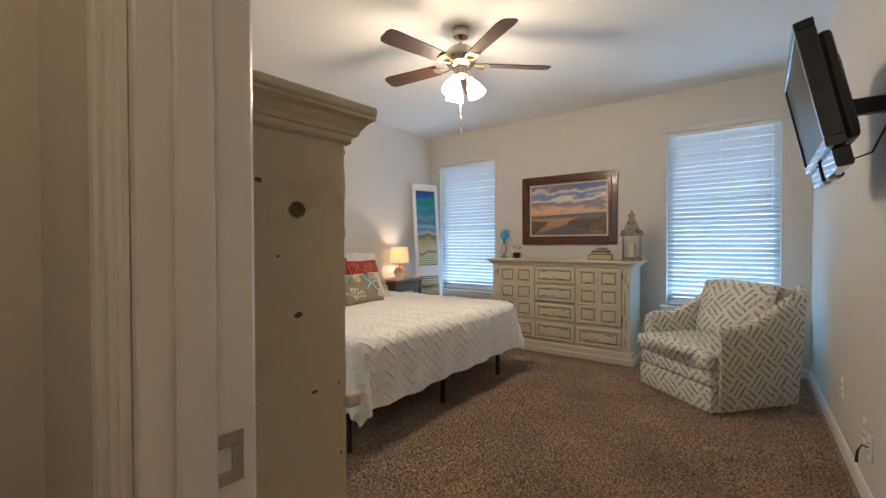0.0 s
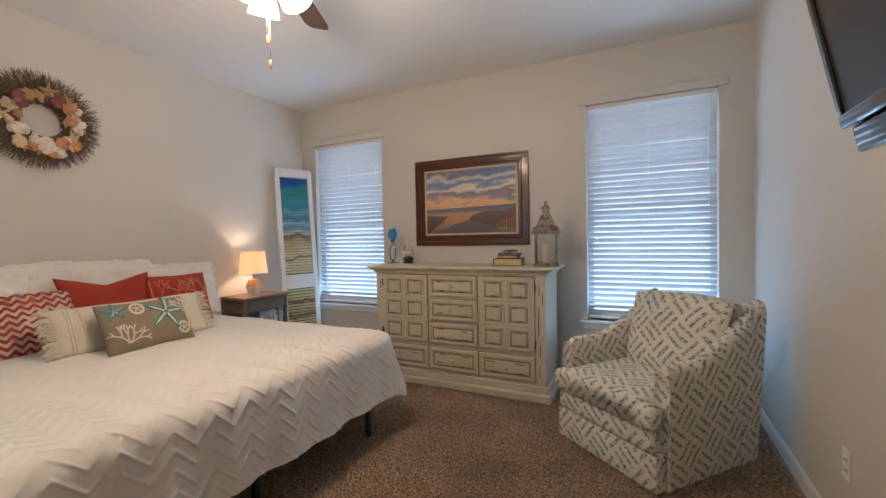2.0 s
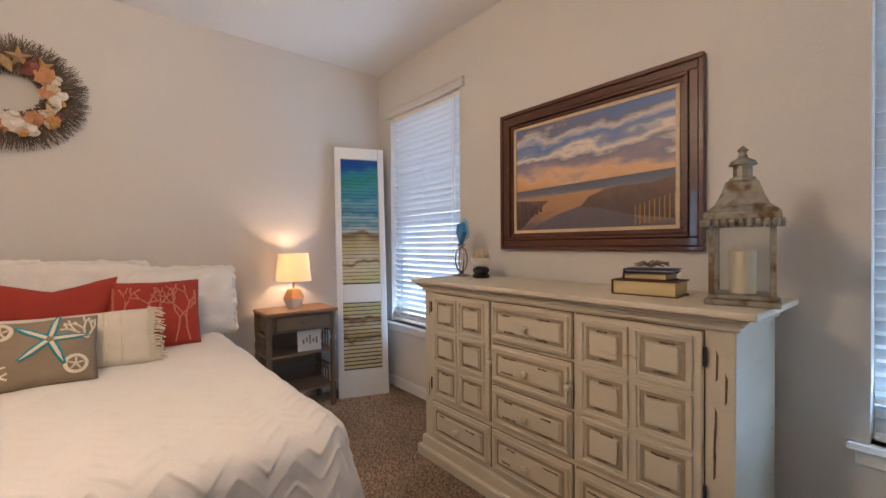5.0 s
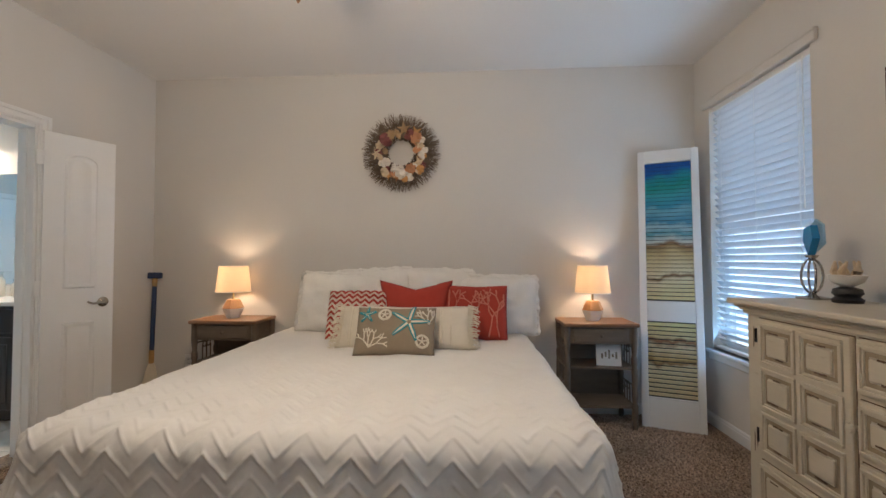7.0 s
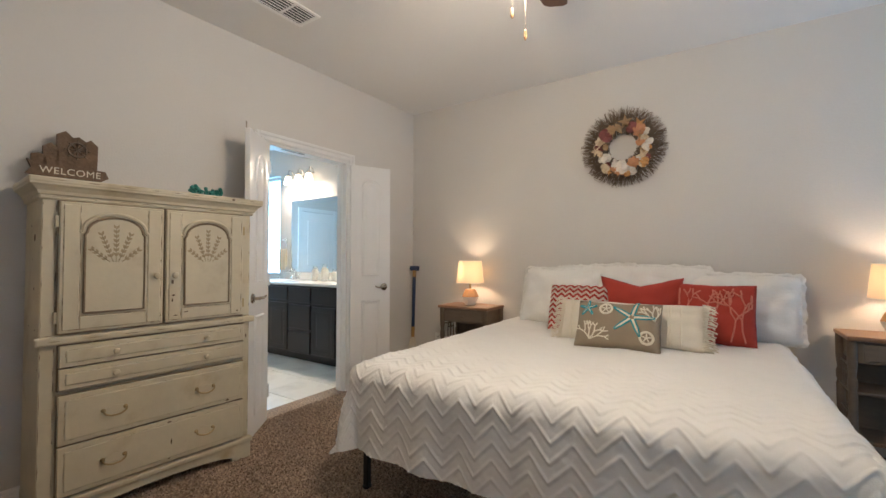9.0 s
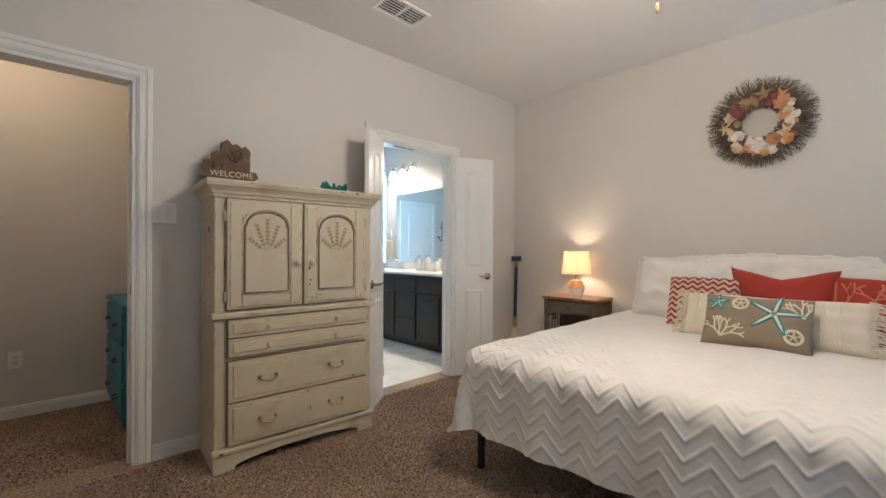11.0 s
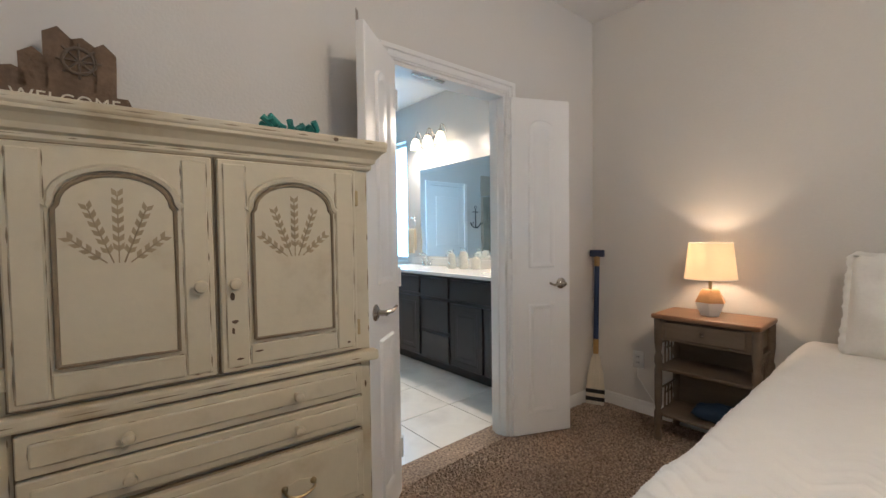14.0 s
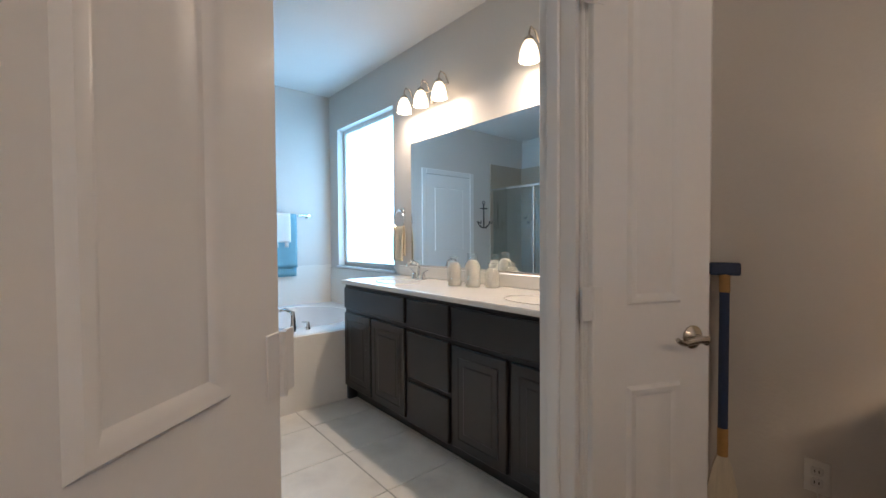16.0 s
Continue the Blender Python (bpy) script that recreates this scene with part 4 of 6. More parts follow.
def lettering(text, size, depth, mat, m, parent, spacing=1.0):
    cu = bpy.data.curves.new("lettering", "FONT")
    cu.body, cu.size, cu.extrude, cu.align_x, cu.align_y, cu.space_character = text, size, depth, "CENTER", "CENTER", spacing
    tmp = new("lettering", cu)
    me = bpy.data.meshes.new_from_object(tmp.evaluated_get(bpy.context.evaluated_depsgraph_get()))
    bpy.data.objects.remove(tmp)
    me.materials.clear()
    me.materials.append(mat)
    ob = new("lettering", me)
    ob.parent, ob.matrix_basis = parent, m
    return ob


sign = thing("welcome_sign", "driftwood welcome sign with a ship's wheel", "sign", ARM @ pose(-0.315, 0.30, 0.0))
bm = bmesh.new()
prism(bm, [(-0.145, 0.035), (-0.165, 0.005), (-0.13, 0.0), (0.12, 0.0), (0.15, 0.02), (0.135, 0.055), (-0.12, 0.055), (-0.16, 0.075)], -0.012, 0.012)
for v in bm.verts:
    v.co.z += 0.050
done(bm, "banner", DRIFT, sign)
bm = bmesh.new()
rnd = random.Random(6)
for x0, x1, h in ((-0.10, -0.045, 0.15), (-0.05, 0.01, 0.225), (0.005, 0.06, 0.215), (0.055, 0.105, 0.20), (-0.14, -0.09, 0.10)):
    prism(bm, [(x0, 0.0), (x1, 0.0), (x1 + 0.004, 0.065 + h * 0.85), ((x0 + x1) / 2, 0.065 + h + rnd.uniform(-0.01, 0.01)), (x0 - 0.002, 0.065 + h * 0.9)], 0.013, 0.030 + rnd.uniform(0, 0.008))
done(bm, "board", DRIFT, sign)
bm = bmesh.new()
tube(bm, [(0.025 + 0.036 * math.cos(a * 0.3307), 0.008, 0.20 + 0.036 * math.sin(a * 0.3307)) for a in range(20)], 0.005, 6)
for a in range(8):
    tube(bm, [(0.025, 0.008, 0.20), (0.025 + 0.050 * math.cos(a * 0.785), 0.008, 0.20 + 0.050 * math.sin(a * 0.785))], 0.0035, 5)
done(bm, "ship_wheel", GREYWOOD, sign)
lettering("WELCOME", 0.046, 0.002, THREAD, pose(0.0, -0.0135, 0.078, 90), sign, 1.08)
teal = thing("coral_ornament", "verdigris coral ornament on the armoire top", "ornament", ARM @ pose(0.225, 0.05, 0) @ Matrix.Scale(0.8, 4))
bm = bmesh.new()
rnd = random.Random(21)
box(bm, -0.09, -0.03, 0, 0.09, 0.03, 0.012, bevel=0.004)
for i in range(16):
    x = -0.09 + 0.012 * i
    h = 0.035 + 0.035 * rnd.random()
    tube(bm, [(x, rnd.uniform(-0.02, 0.02), 0.008), (x + rnd.uniform(-0.015, 0.015), rnd.uniform(-0.02, 0.02), h * 0.6), (x + rnd.uniform(-0.03, 0.03), rnd.uniform(-0.03, 0.03), h)], [0.010, 0.012, 0.013], 7)
done(bm, "coral", VERDI, teal, smooth=True)


# ---------- armchair ----------
def fabric():
    """Pale linen with broken grey-green basket-weave strokes, laid out in metres on the cloth."""
    m = bpy.data.materials.new("basket_weave_print")
    m.use_nodes = True
    n, link = m.node_tree.nodes, m.node_tree.links.new
    b = n["Principled BSDF"]
    b.inputs["Roughness"].default_value = 0.9
    uv = n.new("ShaderNodeUVMap")
    uv.uv_map = "cloth"

    def op(kind, *v):
        q = n.new("ShaderNodeMath")
        q.operation = kind
        for i, x in enumerate(v):
            if isinstance(x, (int, float)):
                q.inputs[i].default_value = x
            else:
                link(x, q.inputs[i])
        return q.outputs[0]
    ns = n.new("ShaderNodeTexNoise")
    ns.inputs["Scale"].default_value = 22
    link(uv.outputs[0], ns.inputs["Vector"])
    rot = n.new("ShaderNodeMapping")
    rot.inputs["Rotation"].default_value = (0, 0, radians(38))
    rot.inputs["Scale"].default_value = (1 / 0.044, 1 / 0.044, 1)
    link(uv.outputs[0], rot.inputs["Vector"])
    sep = n.new("ShaderNodeSeparateXYZ")
    link(rot.outputs[0], sep.inputs[0])
    x = op("ADD", sep.outputs[0], op("MULTIPLY", op("SUBTRACT", ns.outputs[0], 0.5), 0.5))
    y = op("ADD", sep.outputs[1], op("MULTIPLY", op("SUBTRACT", ns.outputs[0], 0.5), 0.4))

    def bars(p, q):
        """Parallel strokes along p, one to a row of q, cut short at the ends of a block of three."""
        inrow, block = op("FRACT", q), op("FRACT", op("DIVIDE", p, 3.0))
        c = op("MULTIPLY", op("GREATER_THAN", inrow, 0.30), op("LESS_THAN", inrow, 0.72))
        return op("MULTIPLY", c, op("MULTIPLY", op("GREATER_THAN", block, 0.06), op("LESS_THAN", block, 0.90)))
    odd = op("FRACT", op("MULTIPLY", op("ADD", op("FLOOR", op("DIVIDE", x, 3.0)), op("FLOOR", op("DIVIDE", y, 3.0))), 0.5))
    odd = op("GREATER_THAN", odd, 0.25)
    ink = op("ADD", op("MULTIPLY", bars(x, y), odd), op("MULTIPLY", bars(y, x), op("SUBTRACT", 1.0, odd)))
    ns2 = n.new("ShaderNodeTexNoise")
    ns2.inputs["Scale"].default_value, ns2.inputs["Detail"].default_value = 70, 5
    link(uv.outputs[0], ns2.inputs["Vector"])
    ink = op("MULTIPLY", ink, op("MINIMUM", 1.0, op("MAXIMUM", 0.0, op("MULTIPLY", op("SUBTRACT", ns2.outputs[0], 0.36), 4.5))))
    mix = n.new("ShaderNodeMix")
    mix.data_type = "RGBA"
    mix.inputs["A"].default_value, mix.inputs["B"].default_value = (0.74, 0.70, 0.60, 1), (0.15, 0.19, 0.185, 1)
    link(ink, mix.inputs["Factor"])
    link(mix.outputs["Result"], b.inputs["Base Color"])
    k = n.new("ShaderNodeBump")
    k.inputs["Strength"].default_value, k.inputs["Distance"].default_value = 0.3, 0.002
    n3 = n.new("ShaderNodeTexNoise")
    n3.inputs["Scale"].default_value = 600
    link(uv.outputs[0], n3.inputs["Vector"])
    link(n3.outputs[0], k.inputs["Height"])
    link(k.outputs[0], b.inputs["Normal"])
    return m


FABRIC = fabric()


def cloth_uv(ob):
    """Lay the print on each face by its main direction, in metres."""
    me = ob.data
    lay = me.uv_layers.new(name="cloth")
    for p in me.polygons:
        n = p.normal
        ax = max(range(3), key=lambda i: abs(n[i]))
        for li in p.loop_indices:
            c = me.vertices[me.loops[li].vertex_index].co
            lay.data[li].uv = (c.y, c.z) if ax == 0 else (c.x, c.z) if ax == 1 else (c.x, c.y)
    return ob


def armchair():
    """Local: the front looks to -y; 0.75 wide, 0.72 deep."""
    root = thing("armchair", "upholstered swivel armchair in grey-green woven print", "armchair", pose(0.015, 4.17, 0, 0, 0, -40))
    hw_, fy, by = 0.358, -0.345, 0.36
    bm = bmesh.new()
    box(bm, -hw_ + 0.005, fy + 0.008, 0.015, hw_ - 0.005, by - 0.06, 0.20, bevel=0.018, seg=2)
    cloth_uv(done(bm, "skirt", FABRIC, root, smooth=True))
    bm = bmesh.new()
    box(bm, -hw_ + 0.02, fy - 0.005, 0.195, hw_ - 0.02, by - 0.08, 0.315, bevel=0.035, seg=3)
    cloth_uv(done(bm, "seat_base", FABRIC, root, smooth=True))
    bm = bmesh.new()
    box(bm, -0.292, fy - 0.03, 0.31, 0.292, 0.17, 0.455, bevel=0.045, seg=4)
    box(bm, -0.355, fy - 0.03, 0.315, 0.355, fy + 0.075, 0.44, bevel=0.04, seg=4)
    for v in bm.verts:
        v.co.z += 0.022 * max(0, 1 - (v.co.x / 0.27) ** 2) * (1 if v.co.z > 0.4 else 0)
    cloth_uv(done(bm, "seat", FABRIC, root, smooth=True))
    # arms sweep up in a curve to the back
    for s in (-1, 1):
        bm = bmesh.new()
        n, rings = 22, []
        for i in range(n + 1):
            t = i / n
            y = fy + 0.075 + t * (by - fy - 0.10)
            rise = 0.60 + 0.27 * max(0, (t - 0.30) / 0.70) ** 1.5
            front = 0.61 - 0.0 * t
            top = max(rise, front if t < 0.3 else rise)
            if t < 0.06:
                top -= 0.03 * (1 - t / 0.06)
            flare = 0.010 + 0.006 * t
            xo, xi = s * (hw_ + flare), s * (0.292 - 0.015 * t)
            xb = s * hw_
            k = 0.035
            sec = [(xb, 0.02), (xo, top - 0.06), (xo - s * 0.004, top - 0.02), (xo - s * 0.022, top + 0.004), ((xo + xi) / 2, top + 0.012), (xi + s * 0.016, top + 0.002), (xi + s * 0.004, top - 0.03), (xi, top - 0.08), (xi, 0.25)]
            yy = y + 0.10 * t * t
            rings.append([bm.verts.new((x, yy - 0.0 + (0.06 * (z / 0.85) * t), z)) for x, z in sec])
        for a, b in zip(rings, rings[1:]):
            for k in range(len(a) - 1):
                bm.faces.new((a[k], a[k + 1], b[k + 1], b[k]))
        bm.faces.new(rings[0])
        bm.faces.new(rings[-1][::-1])
        cloth_uv(done(bm, "arm", FABRIC, root, smooth=True))
        bm = bmesh.new()
        tube(bm, [(s * (hw_ + 0.008), fy + 0.072, 0.03), (s * (hw_ + 0.016), fy + 0.072, 0.53), (s * (hw_ + 0.002), fy + 0.072, 0.582), (s * 0.33, fy + 0.072, 0.594), (s * 0.304, fy + 0.072, 0.575), (s * 0.294, fy + 0.072, 0.46)], 0.006, 6)
        cloth_uv(done(bm, "piping", FABRIC, root, smooth=True))
    bm = bmesh.new()
    cushion(bm, 0.635, 0.50, 0.17, 24, 20, lump=0.006, seed=5, pinch=0.02)
    for v in bm.verts:
        v.co.x *= 1.0 - 0.10 * (1 - (v.co.z + 0.25) / 0.5)
        if v.co.z > 0:
            v.co.z += 0.03 * (1 - (v.co.x / 0.29) ** 2)
    bmesh.ops.transform(bm, matrix=pose(0, 0.235, 0.635, -17), verts=bm.verts)
    cloth_uv(done(bm, "back_cushion", FABRIC, root, smooth="all"))
    bm = bmesh.new()
    outline = [(-0.368, 0.02), (0.368, 0.02), (0.372, 0.78), (0.345, 0.855)] + [(0.345 - 0.69 * i / 10, 0.855 + 0.028 * math.sin(math.pi * i / 10)) for i in range(1, 10)] + [(-0.345, 0.855), (-0.372, 0.78)]
    prism(bm, outline, 0.27, 0.335)
    for v in bm.verts:
        v.co.y += 0.10 * (v.co.z / 0.85) ** 1.5
    cloth_uv(done(bm, "backrest", FABRIC, root, smooth=True))


armchair()


# ---------- nightstands and lamps ----------
def nightstand(m):
    """Local: the front looks to +x; top 0.33 deep, 0.53 wide."""
    root = thing("nightstand", "greyed wooden nightstand with one drawer and open shelves", "nightstand", m, "nightstands")
    dx, dy = 0.145, 0.235
    bm = bmesh.new()
    box(bm, -0.165, -0.262, 0.725, 0.168, 0.262, 0.752, bevel=0.008, seg=2)
    done(bm, "top", TOPWOOD, root)
    bm = bmesh.new()
    box(bm, -dx, -dy + 0.01, 0.60, dx - 0.012, dy - 0.01, 0.725, bevel=0.003)
    done(bm, "apron", GREYWOOD, root)
    dr = new("drawer")
    dr.parent = root
    boxes("front", GREYWOOD, [(dx - 0.014, -dy + 0.045, 0.615, dx - 0.002, dy - 0.045, 0.712)], dr, bevel=0.004)
    bm = bmesh.new()
    lathe(bm, [(0.007, 0), (0.006, 0.01), (0.013, 0.018), (0.001, 0.026)], (dx - 0.002, 0, 0.665), 12, "x")
    done(bm, "knob", GREYWOOD, dr, smooth=True)
    prof = [(0.016, 0.0), (0.021, 0.03), (0.015, 0.07), (0.022, 0.10), (0.022, 0.17), (0.016, 0.19), (0.020, 0.22), (0.0215, 0.42), (0.016, 0.44), (0.022, 0.46), (0.022, 0.50), (0.015, 0.52), (0.021, 0.57), (0.023, 0.60), (0.023, 0.73)]
    for x in (-dx, dx - 0.02):
        for y in (-dy, dy):
            bm = bmesh.new()
            lathe(bm, prof, (x, y, 0), 12)
            done(bm, "leg", GREYWOOD, root, smooth=True)
    boxes("back", GREYWOOD, [(-dx - 0.008, -dy + 0.015, 0.14, -dx + 0.004, dy - 0.015, 0.605)], root, bevel=0.002)
    for z in (0.15, 0.42):
        boxes("shelf", GREYWOOD, [(-dx - 0.01, -dy - 0.01, z, dx - 0.015, dy + 0.01, z + 0.018)], root, bevel=0.004)
    for y in (-dy, dy):
        bm = bmesh.new()
        for z0 in (0.168, 0.438):
            for x in (-0.07, -0.02, 0.03):
                tube(bm, [(x, y, z0), (x, y, z0 + 0.10)], 0.005, 6)
            for x in (-0.045, 0.005):
                tube(bm, [(x + 0.022 * math.cos(a * 0.524), y, z0 + 0.11 + 0.022 * math.sin(a * 0.524)) for a in range(13)], 0.005, 6)
            tube(bm, [(-dx, y, z0 + 0.135), (dx - 0.02, y, z0 + 0.135)], 0.006, 6)
        done(bm, "side_fretwork", GREYWOOD, root)
    return root


NS = pose(-3.345, 1.51, 0)
stand = nightstand(NS)
copy_thing(stand, pose(-3.345, 4.29, 0))


def table_lamp(m):
    root = thing("table_lamp", "lit bedside lamp with faceted base and linen drum shade", "table lamp", m, "bedside lamps")
    bm = bmesh.new()
    lathe(bm, [(0.048, 0.0), (0.050, 0.004), (0.080, 0.075)], (0, 0, 0), 6)
    done(bm, "lower_base", WHITECER, root)
    bm = bmesh.new()
    lathe(bm, [(0.080, 0.0755), (0.050, 0.140), (0.044, 0.146)], (0, 0, 0), 6)
    done(bm, "upper_base", AMBERW, root)
    bm = bmesh.new()
    lathe(bm, [(0.009, 0.146), (0.009, 0.215), (0.014, 0.218), (0.014, 0.26), (0.004, 0.262)], (0, 0, 0), 10)
    done(bm, "stem", BRASS, root, smooth=True)
    bm = bmesh.new()
    for k in range(48):
        a, b = 2 * math.pi * k / 48, 2 * math.pi * (k + 1) / 48
        q = []
        for r, z in ((0.128, 0.205), (0.106, 0.408), (0.104, 0.408), (0.126, 0.205)):
            q.append([bm.verts.new((r * math.cos(t), r * math.sin(t), z)) for t in (a, b)])
        for i in range(4):
            j = (i + 1) % 4
            bm.faces.new((q[i][0], q[i][1], q[j][1], q[j][0]))
    bmesh.ops.remove_doubles(bm, verts=bm.verts, dist=0.0005)
    done(bm, "shade", SHADE, root, smooth=True)
    for z, r in ((0.206, 0.1285), (0.407, 0.1065)):
        bm = bmesh.new()
        tube(bm, [(r * math.cos(a * math.pi / 24), r * math.sin(a * math.pi / 24), z) for a in range(49)], 0.0022, 5)
        done(bm, "shade_trim", SHAM, root)
    return root


lamp_thing = table_lamp(pose(-3.35, 1.50, 0.752, 0, 0, 12))
copy_thing(lamp_thing, pose(-3.36, 4.28, 0.752, 0, 0, 30))


# ---------- ceiling fan ----------
fan = thing("ceiling_fan", "brushed nickel ceiling fan with walnut blades, lit", "ceiling fan", pose(-1.405, 2.81, 0))
bm = bmesh.new()
lathe(bm, [(0.062, H), (0.064, H - 0.01), (0.055, H - 0.06), (0.025, H - 0.075), (0.014, H - 0.08), (0.014, 2.60)], seg=24)
done(bm, "canopy", NICKEL, fan, smooth=True)
bm = bmesh.new()
lathe(bm, [(0.02, 2.605), (0.09, 2.598), (0.112, 2.575), (0.115, 2.53), (0.10, 2.505), (0.105, 2.495), (0.085, 2.475), (0.05, 2.468), (0.05, 2.41), (0.035, 2.395)], seg=28)
done(bm, "motor", NICKEL, fan, smooth=True)
for k in range(5):
    a = 42 + 72 * k
    bl = new("blade_arm")
    bl.parent, bl.matrix_basis = fan, pose(0, 0, 2.485, 0, 0, a)
    bm = bmesh.new()
    for s in (-1, 1):
        tube(bm, [(0.09, s * 0.015, 0.0), (0.14, s * 0.035, -0.004), (0.19, s * 0.04, 0.002)], 0.007, 6)
    box(bm, 0.17, -0.05, -0.004, 0.215, 0.05, 0.002, bevel=0.002)
    done(bm, "bracket", BRASS, bl)
    bm = bmesh.new()
    out = [(0.19, -0.055), (0.60, -0.068), (0.645, -0.060), (0.66, -0.035), (0.66, 0.035), (0.645, 0.060), (0.60, 0.068), (0.19, 0.055)]
    lo, hi = [bm.verts.new((x, y, 0.003)) for x, y in out], [bm.verts.new((x, y, 0.010)) for x, y in out]
    bm.faces.new(lo[::-1])
    bm.faces.new(hi)
    for i in range(8):
        bm.faces.new((lo[i], lo[(i + 1) % 8], hi[(i + 1) % 8], hi[i]))
    bmesh.ops.rotate(bm, verts=bm.verts, cent=(0.2, 0, 0.005), matrix=Matrix.Rotation(radians(12), 3, "X"))
    done(bm, "blade", BLADE, bl)
for k in range(3):
    g = new("light_arm")
    g.parent, g.matrix_basis = fan, pose(0, 0, 2.41, 0, 0, 120 * k + 28)
    bm = bmesh.new()
    tube(bm, [(0.02, 0, 0), (0.05, 0, 0.004), (0.065, 0, -0.02)], 0.010, 8)
    done(bm, "socket", NICKEL, g)
    bm = bmesh.new()
    lathe(bm, [(0.020, 0.0), (0.026, -0.02), (0.048, -0.06), (0.060, -0.10), (0.068, -0.135), (0.064, -0.136), (0.050, -0.09), (0.02, -0.01)], seg=20)
    bmesh.ops.transform(bm, matrix=pose(0.062, 0, -0.022, 0, -26, 0), verts=bm.verts)
    sh = done(bm, "glass_shade", FROST, g, smooth=True)
    sh.visible_shadow = False
for x, z, y in ((0.012, 2.12, -0.02), (-0.018, 2.04, 0.02)):
    bm = bmesh.new()
    tube(bm, [(x, y, 2.40), (x, y, z)], 0.0012, 5)
    done(bm, "pull_chain", NICKEL, fan)
    bm = bmesh.new()
    lathe(bm, [(0.002, 0.0), (0.006, -0.008), (0.007, -0.03), (0.003, -0.04)], (x, y, z), 8)
    done(bm, "chain_knob", AMBERW, fan)

# ---------- ceiling vent ----------
vent = thing("air_vent", "white louvred air vent in the ceiling", "air vent", pose(-1.57, 1.20, H))
bm = bmesh.new()
for r in ((-0.175, -0.105, -0.010, 0.175, -0.080, 0.0), (-0.175, 0.080, -0.010, 0.175, 0.105, 0.0), (-0.175, -0.08, -0.010, -0.150, 0.08, 0.0), (0.150, -0.08, -0.010, 0.175, 0.08, 0.0), (-0.008, -0.08, -0.010, 0.008, 0.08, 0.0)):
    box(bm, *r, bevel=0.003)
done(bm, "frame", PLATE, vent)
# no hollow duct: a flat black sheet paints the dark behind the louvres
boxes("duct", BLACK, [(-0.15, -0.08, -0.002, 0.15, 0.08, -0.0005)], vent)
for i in range(6):
    boxes("louvre", PLATE, [(-0.149, -0.003, -0.0008, 0.149, 0.003, 0.0008)], vent, m=pose(0, -0.065 + 0.026 * i, -0.006, 20))

# ---------- wreath ----------
wreath = thing("wreath", "twig wreath covered with seashells and starfish", "wreath", pose(W + 0.045, 2.812, 2.068))
rnd = random.Random(17)
bm = bmesh.new()
for i in range(1150):
    a = rnd.uniform(0, 2 * math.pi)
    r0, r1 = rnd.uniform(0.10, 0.17), rnd.uniform(0.23, 0.325)
    b = a + rnd.uniform(-0.28, 0.28)
    d0, d1 = rnd.uniform(-0.03, 0.03), rnd.uniform(-0.03, 0.045)
    tube(bm, [(d0, r0 * math.cos(a), r0 * math.sin(a)), ((d0 + d1) / 2, (r0 + r1) / 2 * math.cos((a + b) / 2), (r0 + r1) / 2 * math.sin((a + b) / 2)), (d1, r1 * math.cos(b), r1 * math.sin(b))], [0.0034, 0.0028, 0.0014], 4)
tagged(done(bm, "twigs", TWIG, wreath), kind="stuff")


def shell(kind, r, mat, m):
    bm = bmesh.new()
    if kind == 0:      # scallop
        n = 11
        for side in (0, 1):
            c = bm.verts.new((0.002 if side else -0.004, 0, -r * 0.8))
            ring = [bm.verts.new(((0.35 * r if side else 0.0) * (0.6 + 0.4 * (i % 2)), r * math.sin(t), r * math.cos(t) * 0.9)) for i, t in enumerate([(-1 + 2 * i / n) * 2.2 for i in range(n + 1)])]
            mid = [bm.verts.new((r * (0.55 if side else 0.1) * (0.85 + 0.15 * (i % 2)), v.co.y * 0.55, -r * 0.3 + v.co.z * 0.5)) for i, v in enumerate(ring)]
            for i in range(n):
                bm.faces.new((c, mid[i], mid[i + 1]))
                bm.faces.new((mid[i], ring[i], ring[i + 1], mid[i + 1]))
    elif kind == 1:    # whelk
        lathe(bm, [(0.002, -r * 1.2), (r * 0.3, -r * 0.7), (r * 0.62, -r * 0.1), (r * 0.45, r * 0.2), (r * 0.52, r * 0.32), (r * 0.28, r * 0.55), (r * 0.32, r * 0.65), (0.001, r * 1.0)], seg=10)
    elif kind == 2:    # starfish
        pts = []
        for k in range(10):
            q = r * (1.25 if k % 2 == 0 else 0.48)
            pts.append(bm.verts.new((0.0, q * math.cos(k * 0.628), q * math.sin(k * 0.628))))
        top = bm.verts.new((r * 0.35, 0, 0))
        for k in range(10):
            bm.faces.new((pts[k], pts[(k + 1) % 10], top))
        bm.faces.new(pts[::-1])
    else:              # rosette
        for ring_r, n, h in ((r, 7, 0.0), (r * 0.62, 5, 0.3 * r), (r * 0.3, 3, 0.5 * r)):
            for k in range(n):
                t = 2 * math.pi * k / n
                d, e = Vector((0, math.cos(t), math.sin(t))), Vector((0, -math.sin(t), math.cos(t)))
                bm.faces.new([bm.verts.new(Vector((h, 0, 0)) + p) for p in (d * 0.02 * r, d * ring_r * 0.6 + e * ring_r * 0.42 + Vector((0.12 * r, 0, 0)), d * ring_r + Vector((0.3 * r, 0, 0)), d * ring_r * 0.6 - e * ring_r * 0.42 + Vector((0.12 * r, 0, 0)))])
    done(bm, ("scallop_shell", "whelk_shell", "starfish", "shell_rosette")[kind], mat, wreath, m, smooth=True)


